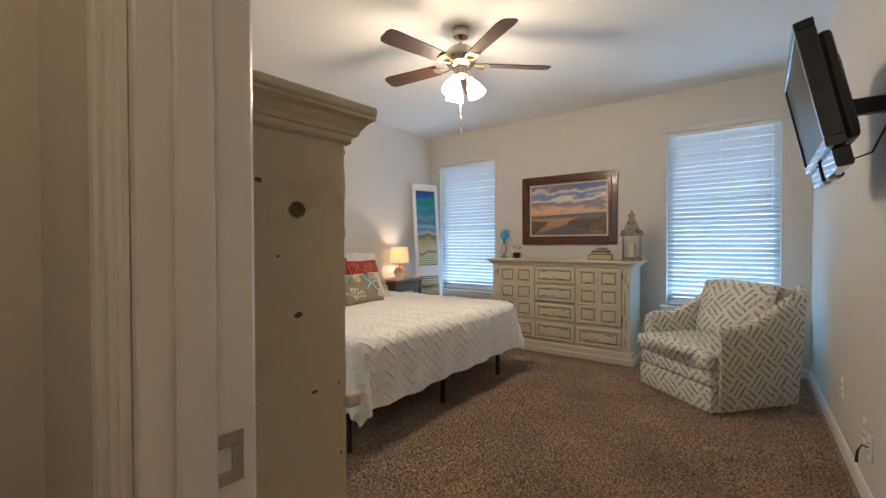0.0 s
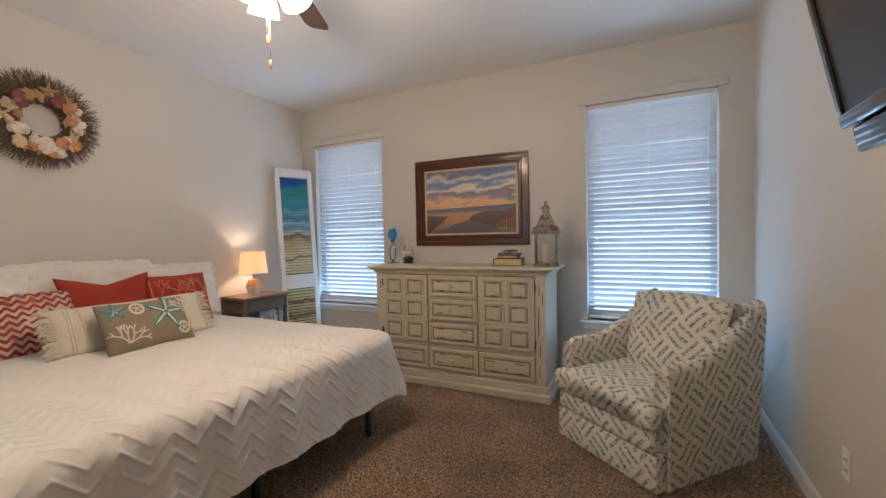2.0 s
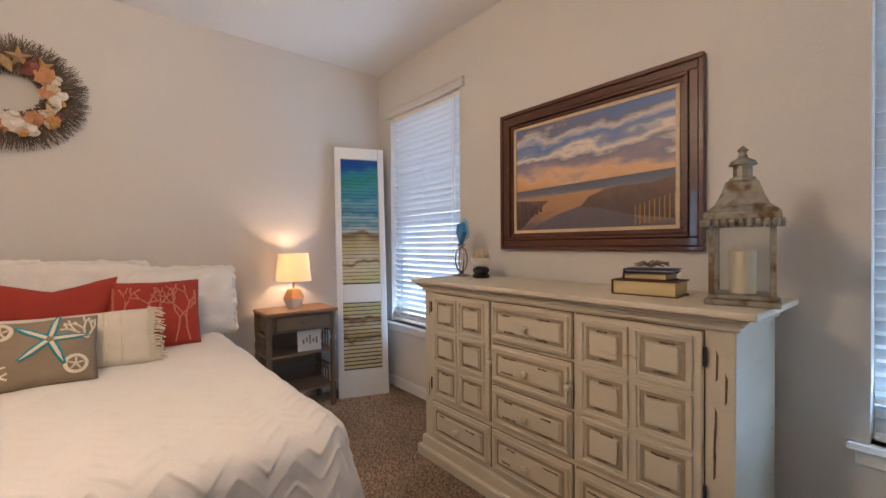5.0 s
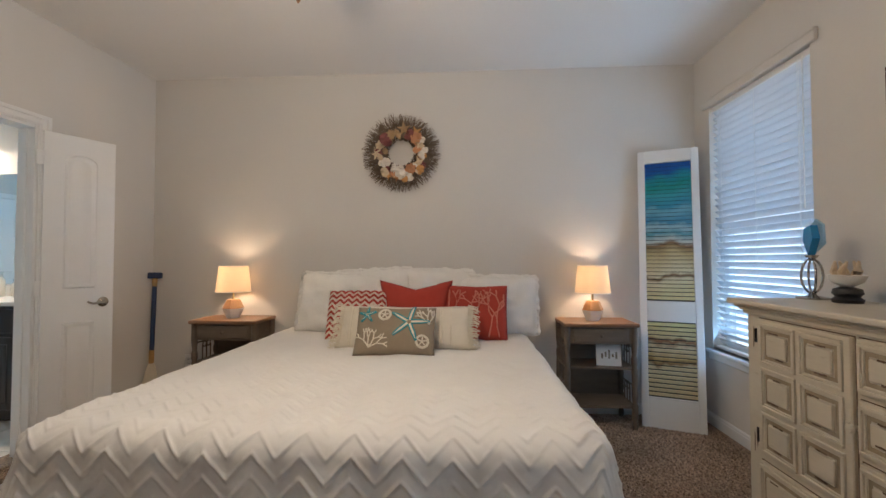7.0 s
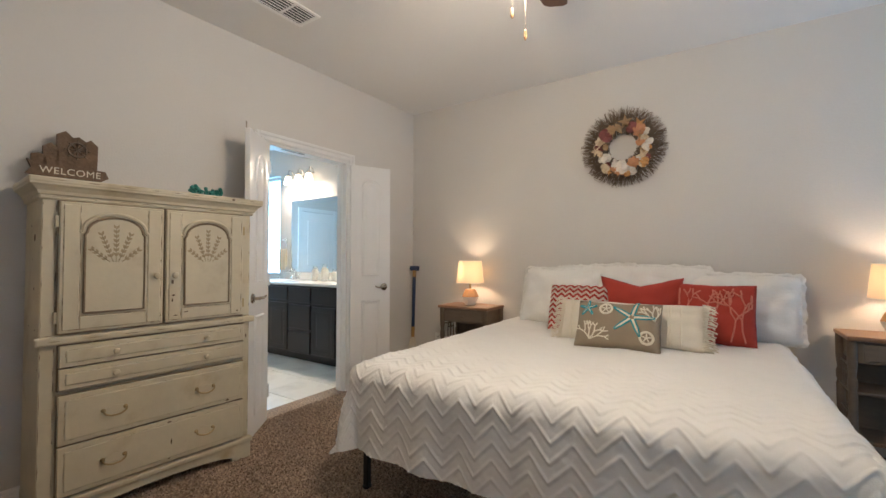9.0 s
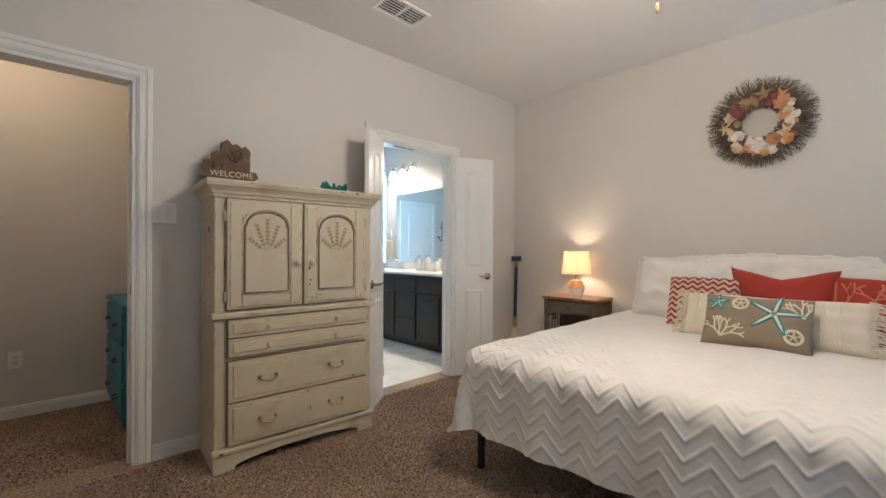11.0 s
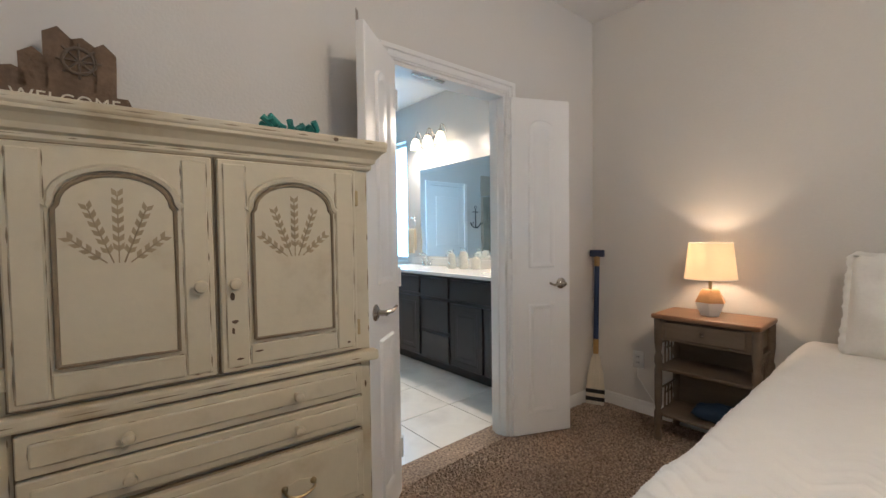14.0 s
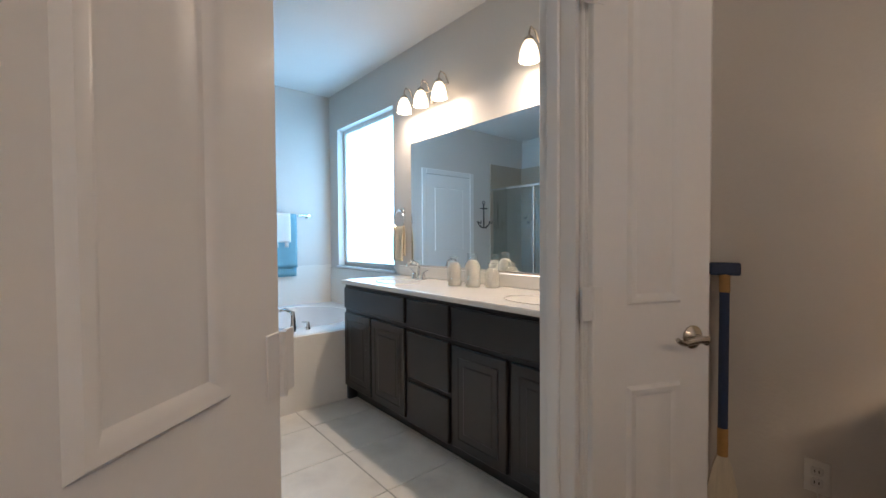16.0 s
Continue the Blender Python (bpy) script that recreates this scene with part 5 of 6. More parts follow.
spots = [(0, 3, 0.046, 62, 0.155), (3, 1, 0.060, 38, 0.165), (2, 5, 0.045, 52, 0.20), (3, 4, 0.05, 160, 0.17), (0, 0, 0.052, 215, 0.155), (1, 0, 0.055, 250, 0.15), (0, 0, 0.058, 272, 0.165), (3, 1, 0.05, 300, 0.16), (2, 4, 0.05, 330, 0.175), (1, 0, 0.05, 352, 0.17), (0, 3, 0.055, 140, 0.155), (1, 2, 0.045, 100, 0.15), (2, 2, 0.05, 82, 0.19), (3, 4, 0.042, 15, 0.16), (0, 5, 0.04, 318, 0.215), (0, 4, 0.042, 232, 0.205), (1, 4, 0.04, 195, 0.17), (2, 4, 0.05, 182, 0.20), (0, 0, 0.04, 290, 0.21), (3, 2, 0.045, 120, 0.16), (0, 1, 0.036, 5, 0.135), (2, 1, 0.035, 262, 0.205)]
for i in range(26):
    spots.append((rnd.randrange(4), rnd.randrange(6), rnd.uniform(0.022, 0.034), rnd.uniform(0, 360), rnd.uniform(0.11, 0.22)))
for i, (kind, c, r, a, q) in enumerate(spots):
    t = radians(a)
    shell(kind, r, SHELLS[c], pose(0.030 + 0.012 * rnd.random(), q * math.cos(t), q * math.sin(t), rnd.uniform(0, 360), rnd.uniform(-25, 25), rnd.uniform(-20, 20)))


# ---------- beach picture ----------
def shaded(name, stops, axis, lo, hi, noise_scale=6.0, amount=0.35, stretch=(1, 1, 1), detail=6.0, rough=0.5, world_pos=False):
    """Colours along an axis of the object, broken up by noise: for painted pictures."""
    m = bpy.data.materials.new(name)
    m.use_nodes = True
    n, link = m.node_tree.nodes, m.node_tree.links.new
    if world_pos:
        src = n.new("ShaderNodeNewGeometry").outputs["Position"]
    else:
        src = n.new("ShaderNodeTexCoord").outputs["Object"]
    mp = n.new("ShaderNodeMapping")
    mp.inputs["Scale"].default_value = stretch
    link(src, mp.inputs["Vector"])
    ns = n.new("ShaderNodeTexNoise")
    ns.inputs["Scale"].default_value, ns.inputs["Detail"].default_value = noise_scale, detail
    link(mp.outputs[0], ns.inputs["Vector"])
    sep = n.new("ShaderNodeSeparateXYZ")
    link(src, sep.inputs[0])
    rg = n.new("ShaderNodeMapRange")
    rg.inputs["From Min"].default_value, rg.inputs["From Max"].default_value = lo, hi
    link(sep.outputs[axis], rg.inputs["Value"])
    ad = n.new("ShaderNodeMath")
    ad.operation = "MULTIPLY_ADD"
    link(ns.outputs[0], ad.inputs[0])
    ad.inputs[1].default_value = amount
    sb = n.new("ShaderNodeMath")
    sb.operation = "SUBTRACT"
    link(rg.outputs[0], sb.inputs[0])
    sb.inputs[1].default_value = amount / 2
    link(sb.outputs[0], ad.inputs[2])
    rp = n.new("ShaderNodeValToRGB")
    el = rp.color_ramp.elements
    while len(el) < len(stops):
        el.new(0.5)
    for e, (p, c) in zip(el, stops):
        e.position, e.color = p, (*c, 1)
    link(ad.outputs[0], rp.inputs[0])
    link(rp.outputs[0], n["Principled BSDF"].inputs["Base Color"])
    n["Principled BSDF"].inputs["Roughness"].default_value = rough
    return m


pic = thing("framed_picture", "dark wood framed beach sunset picture with white liner", "framed picture", pose(-1.455, N, 1.598))
pw, ph = 0.567, 0.413
bm = bmesh.new()
for a, b, y in ((0.0, 0.022, -0.030), (0.022, 0.060, -0.022), (0.060, 0.078, -0.030), (0.078, 0.098, -0.016)):
    for r in ((-pw + a, -ph + a, pw - a, -ph + b), (-pw + a, ph - b, pw - a, ph - a), (-pw + a, -ph + b, -pw + b, ph - b), (pw - b, -ph + b, pw - a, ph - b)):
        box(bm, r[0], y, r[1], r[2], -0.002, r[3], bevel=0.004)
done(bm, "frame", DARKWOOD, pic)
bm = bmesh.new()
a, b = 0.098, 0.116
for r in ((-pw + a, -ph + a, pw - a, -ph + b), (-pw + a, ph - b, pw - a, ph - a), (-pw + a, -ph + b, -pw + b, ph - b), (pw - b, -ph + b, pw - a, ph - b)):
    box(bm, r[0], -0.012, r[1], r[2], -0.002, r[3], bevel=0.002)
done(bm, "liner", SHELLS[4], pic)
iw, ih = pw - 0.115, ph - 0.115
SKYP = shaded("painted_sky", [(0.0, (0.70, 0.36, 0.15)), (0.15, (0.74, 0.46, 0.28)), (0.27, (0.34, 0.26, 0.30)), (0.39, (0.20, 0.20, 0.27)), (0.49, (0.78, 0.68, 0.58)), (0.57, (0.26, 0.30, 0.41)), (0.67, (0.12, 0.21, 0.46)), (0.79, (0.62, 0.56, 0.52)), (0.89, (0.18, 0.18, 0.25)), (1.0, (0.12, 0.20, 0.42))], 2, -0.06, ih, 3.6, 0.85, (1.0, 1, 2.6), 8.0)
SEAP = shaded("painted_sea", [(0.0, (0.42, 0.30, 0.22)), (0.4, (0.16, 0.17, 0.22)), (1.0, (0.10, 0.12, 0.18))], 2, -0.12, -0.05, 20, 0.5, (1, 1, 6))
SANDP = shaded("painted_sand", [(0.0, (0.13, 0.11, 0.13)), (0.5, (0.42, 0.23, 0.13)), (1.0, (0.50, 0.28, 0.14))], 2, -ih, -0.10, 12, 0.5, (1, 1, 3))
PATHP = shaded("painted_path", [(0.0, (0.11, 0.095, 0.12)), (1.0, (0.17, 0.14, 0.16))], 2, -ih, -0.10, 25, 0.6)
DUNEP = shaded("painted_dune", [(0.0, (0.07, 0.05, 0.05)), (0.6, (0.13, 0.08, 0.065)), (1.0, (0.20, 0.12, 0.08))], 2, -ih, -0.06, 25, 0.8)


def flat(name, pts, y, mat):
    bm = bmesh.new()
    bm.faces.new([bm.verts.new((x, y, z)) for x, z in pts])
    return done(bm, name, mat, pic)


flat("sky_area", [(-iw, -0.07), (iw, -0.05), (iw, ih), (-iw, ih)], -0.0040, SKYP)
flat("sea_area", [(-iw, -0.125), (iw, -0.105), (iw, -0.045), (-iw, -0.065)], -0.0045, SEAP)
flat("sand_area", [(-iw, -ih), (iw, -ih), (iw, -0.15), (0.1, -0.10), (-iw, -0.115)], -0.0050, SANDP)
flat("path_area", [(-0.36, -ih), (-0.16, -0.215), (0.02, -0.17), (0.12, -0.145), (0.34, -ih)], -0.0055, PATHP)
flat("dune_area", [(-0.02, -0.185), (0.03, -0.135), (0.12, -0.105), (0.22, -0.098), (0.34, -0.10), (iw, -0.075), (iw, -ih + 0.03), (0.26, -ih + 0.055), (0.10, -0.20)], -0.0060, DUNEP)
flat("grass_bank", [(-iw, -ih), (-0.40, -ih + 0.02), (-0.30, -0.19), (-0.22, -0.135), (-0.33, -0.13), (-iw, -0.12)], -0.0060, DUNEP)
bm = bmesh.new()
for i in range(9):
    x = 0.27 + 0.022 * i
    box(bm, x, -0.0085, -ih + 0.005 + 0.004 * i, x + 0.005, -0.0065, -0.20 + 0.006 * i)
tagged(done(bm, "painted_pickets", GOLDW, pic), kind="stuff")
bm = bmesh.new()
for i in range(7):
    x = -0.45 + 0.028 * i
    box(bm, x, -0.0085, -ih + 0.03 + 0.012 * i, x + 0.018, -0.0065, -0.125 - 0.005 * i)
tagged(done(bm, "painted_fence", DUNEP, pic), kind="stuff")

# ---------- painted shutter leaning in the corner ----------
ang = math.degrees(math.atan2(0.382, 0.140))
shut = thing("painted_shutter", "white louvred door panel painted with a beach scene", "shutter", pose(-3.222, 4.79, 0, 0, 0, ang) @ pose(0, 0, 0, -5.3, 0, 0))
sw, sh_, st = 0.405, 2.045, 0.028
bm = bmesh.new()
for r in ((-sw / 2, 0, -sw / 2 + 0.048, sh_), (sw / 2 - 0.048, 0, sw / 2, sh_), (-sw / 2 + 0.048, 0, sw / 2 - 0.048, 0.215), (-sw / 2 + 0.048, 0.755, sw / 2 - 0.048, 0.905), (-sw / 2 + 0.048, sh_ - 0.095, sw / 2 - 0.048, sh_)):
    box(bm, r[0], 0, r[1], r[2], st, r[3], bevel=0.003)
done(bm, "frame", TRIM, shut)
SAND, DUNE_LINE = (0.78, 0.68, 0.44), (0.26, 0.13, 0.05)
BEACH = shaded("painted_beach", [(0.0, (0.74, 0.63, 0.38)), (0.135, SAND), (0.150, DUNE_LINE), (0.165, (0.60, 0.42, 0.17)), (0.205, SAND), (0.232, (0.28, 0.10, 0.04)), (0.245, (0.74, 0.62, 0.34)), (0.30, (0.66, 0.60, 0.30)), (0.43, (0.72, 0.63, 0.34)), (0.482, SAND), (0.496, DUNE_LINE), (0.51, SAND), (0.60, (0.60, 0.46, 0.22)), (0.632, (0.25, 0.13, 0.05)), (0.648, (0.60, 0.64, 0.60)), (0.68, (0.10, 0.33, 0.42)), (0.705, (0.40, 0.58, 0.62)), (0.73, (0.05, 0.25, 0.40)), (0.775, (0.20, 0.46, 0.55)), (0.80, (0.04, 0.28, 0.42)), (0.845, (0.05, 0.36, 0.42)), (0.88, (0.015, 0.30, 0.25)), (0.915, (0.02, 0.30, 0.38)), (0.94, (0.008, 0.10, 0.40)), (1.0, (0.004, 0.05, 0.27))], 2, 0.20, 1.96, 2.6, 0.10, (2.6, 2.6, 0.9), 3.0, 0.45, True)
# flat black sheets stand in for the shade between the louvres
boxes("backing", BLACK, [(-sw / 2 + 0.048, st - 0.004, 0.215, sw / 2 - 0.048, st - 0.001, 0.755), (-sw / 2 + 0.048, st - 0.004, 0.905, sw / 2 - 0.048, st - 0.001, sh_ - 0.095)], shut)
first = None
for z0, z1 in ((0.222, 0.750), (0.912, sh_ - 0.100)):
    k = int((z1 - z0) / 0.0295)
    for i in range(k):
        m = pose(0, 0.012, z0 + (i + 0.5) * (z1 - z0) / k, 30, 0, 0)
        if first is None:
            first = boxes("louvre", BEACH, [(-sw / 2 + 0.049, -0.003, -0.0135, sw / 2 - 0.049, 0.003, 0.0135)], shut, bevel=0.002, m=m)
        else:
            alike(first, m)

# ---------- things on the dresser ----------
DT = 1.022
lan = thing("lantern", "weathered tin lantern with glass panes and candle", "lantern", pose(-0.675, 4.80, DT, 0, 0, 12))
bm = bmesh.new()
box(bm, -0.098, -0.098, 0.0, 0.098, 0.098, 0.018, bevel=0.004)
box(bm, -0.088, -0.088, 0.018, 0.088, 0.088, 0.034, bevel=0.004)
for sx in (-1, 1):
    for sy in (-1, 1):
        box(bm, sx * 0.078 - 0.008, sy * 0.078 - 0.008, 0.03, sx * 0.078 + 0.008, sy * 0.078 + 0.008, 0.275, bevel=0.002)
box(bm, -0.10, -0.10, 0.27, 0.10, 0.10, 0.288, bevel=0.004)
done(bm, "cage", GALV, lan)
bm = bmesh.new()
lathe(bm, [(0.140, 0.286), (0.138, 0.294), (0.100, 0.318), (0.078, 0.355), (0.062, 0.392), (0.040, 0.402)], seg=4)
bmesh.ops.rotate(bm, verts=bm.verts, cent=(0, 0, 0), matrix=Matrix.Rotation(radians(45), 3, "Z"))
lathe(bm, [(0.036, 0.40), (0.036, 0.408), (0.026, 0.412), (0.026, 0.446), (0.040, 0.450), (0.034, 0.462), (0.014, 0.474), (0.010, 0.490), (0.016, 0.498), (0.002, 0.512)], seg=12)
done(bm, "roof", GALV, lan)
bm = bmesh.new()
for k in range(4):
    a = k * math.pi / 2
    for i in range(9):
        t = -0.085 + 0.17 * i / 8
        p = Matrix.Rotation(a, 3, "Z") @ Vector((t, -0.101, 0.262))
        lathe(bm, [(0.008, -0.012), (0.011, 0.0), (0.008, 0.010)], p, 6)
done(bm, "scalloped_edge", GALV, lan)
bm = bmesh.new()
for k in range(4):
    c = Matrix.Rotation(k * math.pi / 2, 3, "Z")
    v = [bm.verts.new(c @ Vector(p)) for p in ((-0.07, -0.078, 0.034), (0.07, -0.078, 0.034), (0.07, -0.078, 0.27), (-0.07, -0.078, 0.27))]
    bm.faces.new(v)
done(bm, "glass", CLEAR, lan).visible_shadow = False
bm = bmesh.new()
lathe(bm, [(0.036, 0.034), (0.036, 0.17), (0.030, 0.176), (0.004, 0.172), (0.002, 0.185)], seg=16)
done(bm, "candle", CANDLE, lan, smooth=True)


def book(label, m, w, d, h, cover, pages):
    root = thing("book", label, "book", m, "stack on the dresser")
    bm = bmesh.new()
    box(bm, -w / 2, -d / 2, 0, w / 2, d / 2, 0.004, bevel=0.001)
    box(bm, -w / 2, -d / 2, h - 0.004, w / 2, d / 2, h, bevel=0.001)
    box(bm, -w / 2, -d / 2 + 0.0, 0.0035, -w / 2 + 0.004, d / 2, h - 0.0035)
    done(bm, "cover", cover, root)
    boxes("pages", pages, [(-w / 2 + 0.005, -d / 2 + 0.006, 0.0042, w / 2 - 0.007, d / 2 - 0.006, h - 0.0042)], root, bevel=0.002)


book("thick old book with gilt yellow page edges", pose(-0.985, 4.83, DT, 0, 0, 6), 0.235, 0.16, 0.058, BOOK, PAPER)
book("brown clothbound book with yellowed pages", pose(-0.985, 4.835, DT + 0.058, 0, 0, 2), 0.165, 0.12, 0.028, BOOK, PAPER)
book("thin blue paperback with white pages", pose(-0.98, 4.84, DT + 0.086, 0, 0, 14), 0.185, 0.13, 0.014, NAVY, TOWEL_W)
bon = thing("starfish_ornament", "dried white coral sprig on the books", "ornament", pose(-0.98, 4.83, DT + 0.100))
bm = bmesh.new()
rnd = random.Random(5)
for i in range(16):
    a = rnd.uniform(0, 6.28)
    tube(bm, [(0, 0, 0.006), (0.03 * math.cos(a), 0.03 * math.sin(a), 0.018 + rnd.uniform(0, 0.012)), (0.065 * math.cos(a + 0.3), 0.05 * math.sin(a + 0.3), 0.006 + rnd.uniform(0, 0.02))], [0.005, 0.004, 0.002], 5)
done(bm, "sprig", GALV, bon)
va = thing("glass_award", "blue glass diamond on a metal ring stand", "ornament", pose(-2.185, 4.92, DT, 0, 0, -20))
bm = bmesh.new()
lathe(bm, [(0.060, 0), (0.060, 0.008), (0.02, 0.016), (0.008, 0.03)], seg=18)
for t in (0, 1.57):
    c = Matrix.Rotation(t, 3, "Z")
    tube(bm, [c @ Vector((0.040 * math.cos(a * 0.3307), 0, 0.105 + 0.078 * math.sin(a * 0.3307))) for a in range(20)], 0.005, 6)
lathe(bm, [(0.008, 0.18), (0.022, 0.19), (0.026, 0.20)], seg=12)
done(bm, "stand", NICKEL, va, smooth=True)
bm = bmesh.new()
prism(bm, [(0, 0.20), (0.055, 0.275), (0.03, 0.335), (-0.04, 0.325), (-0.055, 0.27)], -0.014, 0.014)
done(bm, "blue_pane", BLUEG, va)
bm = bmesh.new()
prism(bm, [(-0.02, 0.21), (0.085, 0.25), (0.075, 0.335), (0.0, 0.365), (-0.06, 0.335)], 0.016, 0.024)
done(bm, "pale_pane", PALEG, va)
fg = thing("shell_figurine", "small shell dish on a dark turned stand", "figurine", pose(-2.01, 4.92, DT) @ Matrix.Scale(1.15, 4))
bm = bmesh.new()
lathe(bm, [(0.042, 0), (0.046, 0.012), (0.034, 0.022), (0.044, 0.034), (0.040, 0.05), (0.018, 0.058)], seg=14)
done(bm, "stand", IRON, fg, smooth=True)
bm = bmesh.new()
lathe(bm, [(0.012, 0.056), (0.045, 0.075), (0.056, 0.10), (0.050, 0.102), (0.02, 0.075)], seg=14)
done(bm, "bowl", WHITECER, fg, smooth=True)
bm = bmesh.new()
for i in range(5):
    a = i * 1.256
    tube(bm, [(0.015 * math.cos(a), 0.015 * math.sin(a), 0.08), (0.04 * math.cos(a), 0.03 * math.sin(a), 0.115), (0.035 * math.cos(a + 0.5), 0.03 * math.sin(a + 0.5), 0.15)], [0.016, 0.013, 0.004], 7)
done(bm, "shells", SHELLS[4], fg, smooth=True)

# ---------- television ----------
tv = thing("television", "black flat television on a tilting wall arm", "television", pose(0.454, 2.611, 1.747) @ pose(0, 0, 0, 0, 0, -91.2) @ pose(0, 0, 0, 11.6, 0, 0))
# local: the screen looks to -y, x runs along the wall
TW, TH = 0.386, 0.228
boxes("frame", GLOSSBLACK, [(-TW, -0.012, -TH, TW, 0.045, -TH + 0.036), (-TW, -0.012, TH - 0.030, TW, 0.045, TH), (-TW, -0.012, -TH + 0.036, -TW + 0.030, 0.045, TH - 0.030), (TW - 0.030, -0.012, -TH + 0.036, TW, 0.045, TH - 0.030)], tv, bevel=0.005, seg=2)
boxes("screen", SCREEN, [(-TW + 0.030, -0.004, -TH + 0.036, TW - 0.030, 0.03, TH - 0.030)], tv)
bm = bmesh.new()
box(bm, -TW + 0.03, 0.045, -TH + 0.015, TW - 0.03, 0.085, TH - 0.05, bevel=0.015, seg=2)
box(bm, -0.22, 0.085, -0.17, 0.22, 0.11, 0.13, bevel=0.012, seg=2)
done(bm, "back_housing", BLACK, tv)
boxes("speaker", GLOSSBLACK, [(-TW + 0.02, 0.002, -TH - 0.072, -0.055, 0.05, -TH - 0.002)], tv, bevel=0.006)
boxes("speaker", GLOSSBLACK, [(0.055, 0.002, -TH - 0.072, TW - 0.02, 0.05, -TH - 0.002)], tv, bevel=0.006)
boxes("stand_socket", BLACK, [(-0.054, 0.012, -TH - 0.075, 0.054, 0.06, -TH - 0.002)], tv, bevel=0.004)
boxes("foot_clip", PLATE, [(-0.10, 0.004, -TH - 0.086, -0.06, 0.03, -TH - 0.073)], tv, bevel=0.003)
boxes("foot_clip", PLATE, [(0.06, 0.004, -TH - 0.086, 0.10, 0.03, -TH - 0.073)], tv, bevel=0.003)
mount = thing("wall_mount", "black steel television wall arm", "wall mount", pose(E, 2.56, 1.72))
boxes("wall_plate", IRON, [(-0.016, -0.09, -0.11, 0.0, 0.09, 0.11)], mount, bevel=0.004)
boxes("arm", IRON, [(-0.19, -0.025, -0.03, -0.016, 0.025, 0.03), (-0.225, -0.06, -0.08, -0.185, 0.10, 0.08)], mount, bevel=0.006)
bm = bmesh.new()
tube(bm, [(-0.19, 0.05, -0.08), (-0.15, 0.08, -0.20), (-0.06, 0.05, -0.17), (-0.02, 0.02, -0.06)], 0.004, 6)
done(bm, "cable", BLACK, mount)

# ---------- doors of the bathroom ----------
def leaf(label, m, flip):
    """Local: hinge at the origin, x along the leaf, 0.385 wide."""
    root = structure(new("door_leaf"), label, "door")
    root.matrix_basis = m
    w, h, t = 0.385, 2.025, 0.035
    boxes("slab", DOORW, [(0, -t / 2, 0.01, w, t / 2, h)], root, bevel=0.003)
    for face in (-1, 1):
        for z0, z1, curved in ((0.14, 0.80, False), (1.02, 1.90, True)):
            bm = bmesh.new()
            n = 10
            y0, y1, y2 = face * t / 2, face * (t / 2 + 0.007), face * (t / 2 + 0.004)
            x0, x1 = 0.105, w - 0.105

            def outline(k):
                pts = [(x0 + k, z0 + k), (x1 - k, z0 + k)]
                if curved:
                    c, r = (x0 + x1) / 2, (x1 - x0) / 2 - k
                    pts += [(c + r * math.cos(math.pi * i / n), z1 - 0.05 - k + 0.05 * math.sin(math.pi * i / n)) for i in range(n + 1)]
                else:
                    pts += [(x1 - k, z1 - k), (x0 + k, z1 - k)]
                return pts
            rows_ = [[bm.verts.new((x, y, z)) for x, z in outline(k)] for k, y in ((0, y0), (0.008, y0 + face * 0.011), (0.018, y0 + face * 0.010), (0.030, y0 + face * 0.001), (0.040, y0 + face * 0.002), (0.066, y0 + face * 0.009))]
            for a, b in zip(rows_, rows_[1:]):
                for i in range(len(a)):
                    j = (i + 1) % len(a)
                    bm.faces.new((a[i], a[j], b[j], b[i]))
            bm.faces.new(rows_[-1])
            done(bm, "moulded_panel", DOORW, root, smooth=True)
    for face in (-1, 1):
        hd = new("lever_handle")
        hd.parent, hd.matrix_basis = root, pose(w - 0.062, face * t / 2, 0.92)
        bm = bmesh.new()
        lathe(bm, [(0.033, 0.0), (0.033, 0.004), (0.026, 0.010), (0.012, 0.016), (0.011, 0.042), (0.013, 0.048), (0.001, 0.052)], seg=20, axis="y")
        for v in bm.verts:
            v.co.y *= face
        tube(bm, [(0, face * 0.044, 0), (-0.03, face * 0.050, 0.003), (-0.07, face * 0.047, -0.004), (-0.095, face * 0.052, 0.005), (-0.105, face * 0.056, 0.012)], [0.010, 0.009, 0.0075, 0.007, 0.006], 8)
        done(bm, "lever", NICKEL, hd, smooth=True)
    for z in (0.22, 1.03, 1.85):
        bm = bmesh.new()
        box(bm, -0.032, -0.002, z - 0.045, 0.032, 0.002, z + 0.045, bevel=0.001)
        tube(bm, [(0, flip * 0.004, z - 0.045), (0, flip * 0.004, z + 0.045)], 0.006, 8)
        done(bm, "hinge", TRIM, root, pose(0, flip * t / 2, 0))
    return root


leaf("white two-panel door leaf standing open", pose(-2.610, 0.682, 0, 0, 0, 155), -1)
leaf("white two-panel door leaf standing open beside the armoire", pose(-1.795, 0.668, 0, 0, 0, 39), 1)
for x in (-1.955, -2.10, -2.02):
    ct = thing("door_catch", "small nickel ball catch under the door head", "door catch", SOUTH @ pose(x + 0.2 - 0.03, -0.03, DH - 0.019))
    boxes("plate", NICKEL, [(-0.028, -0.012, -0.004, 0.028, 0.012, 0.0)], ct, bevel=0.001)
hook = thing("over_door_hook", "thin metal over-door hook", "hook", pose(-1.795, 0.668, 2.025, 0, 0, 39) @ pose(0.36, 0, 0))
boxes("strap", NICKEL, [(-0.012, -0.020, -0.09, 0.012, -0.0185, 0.05)], hook)

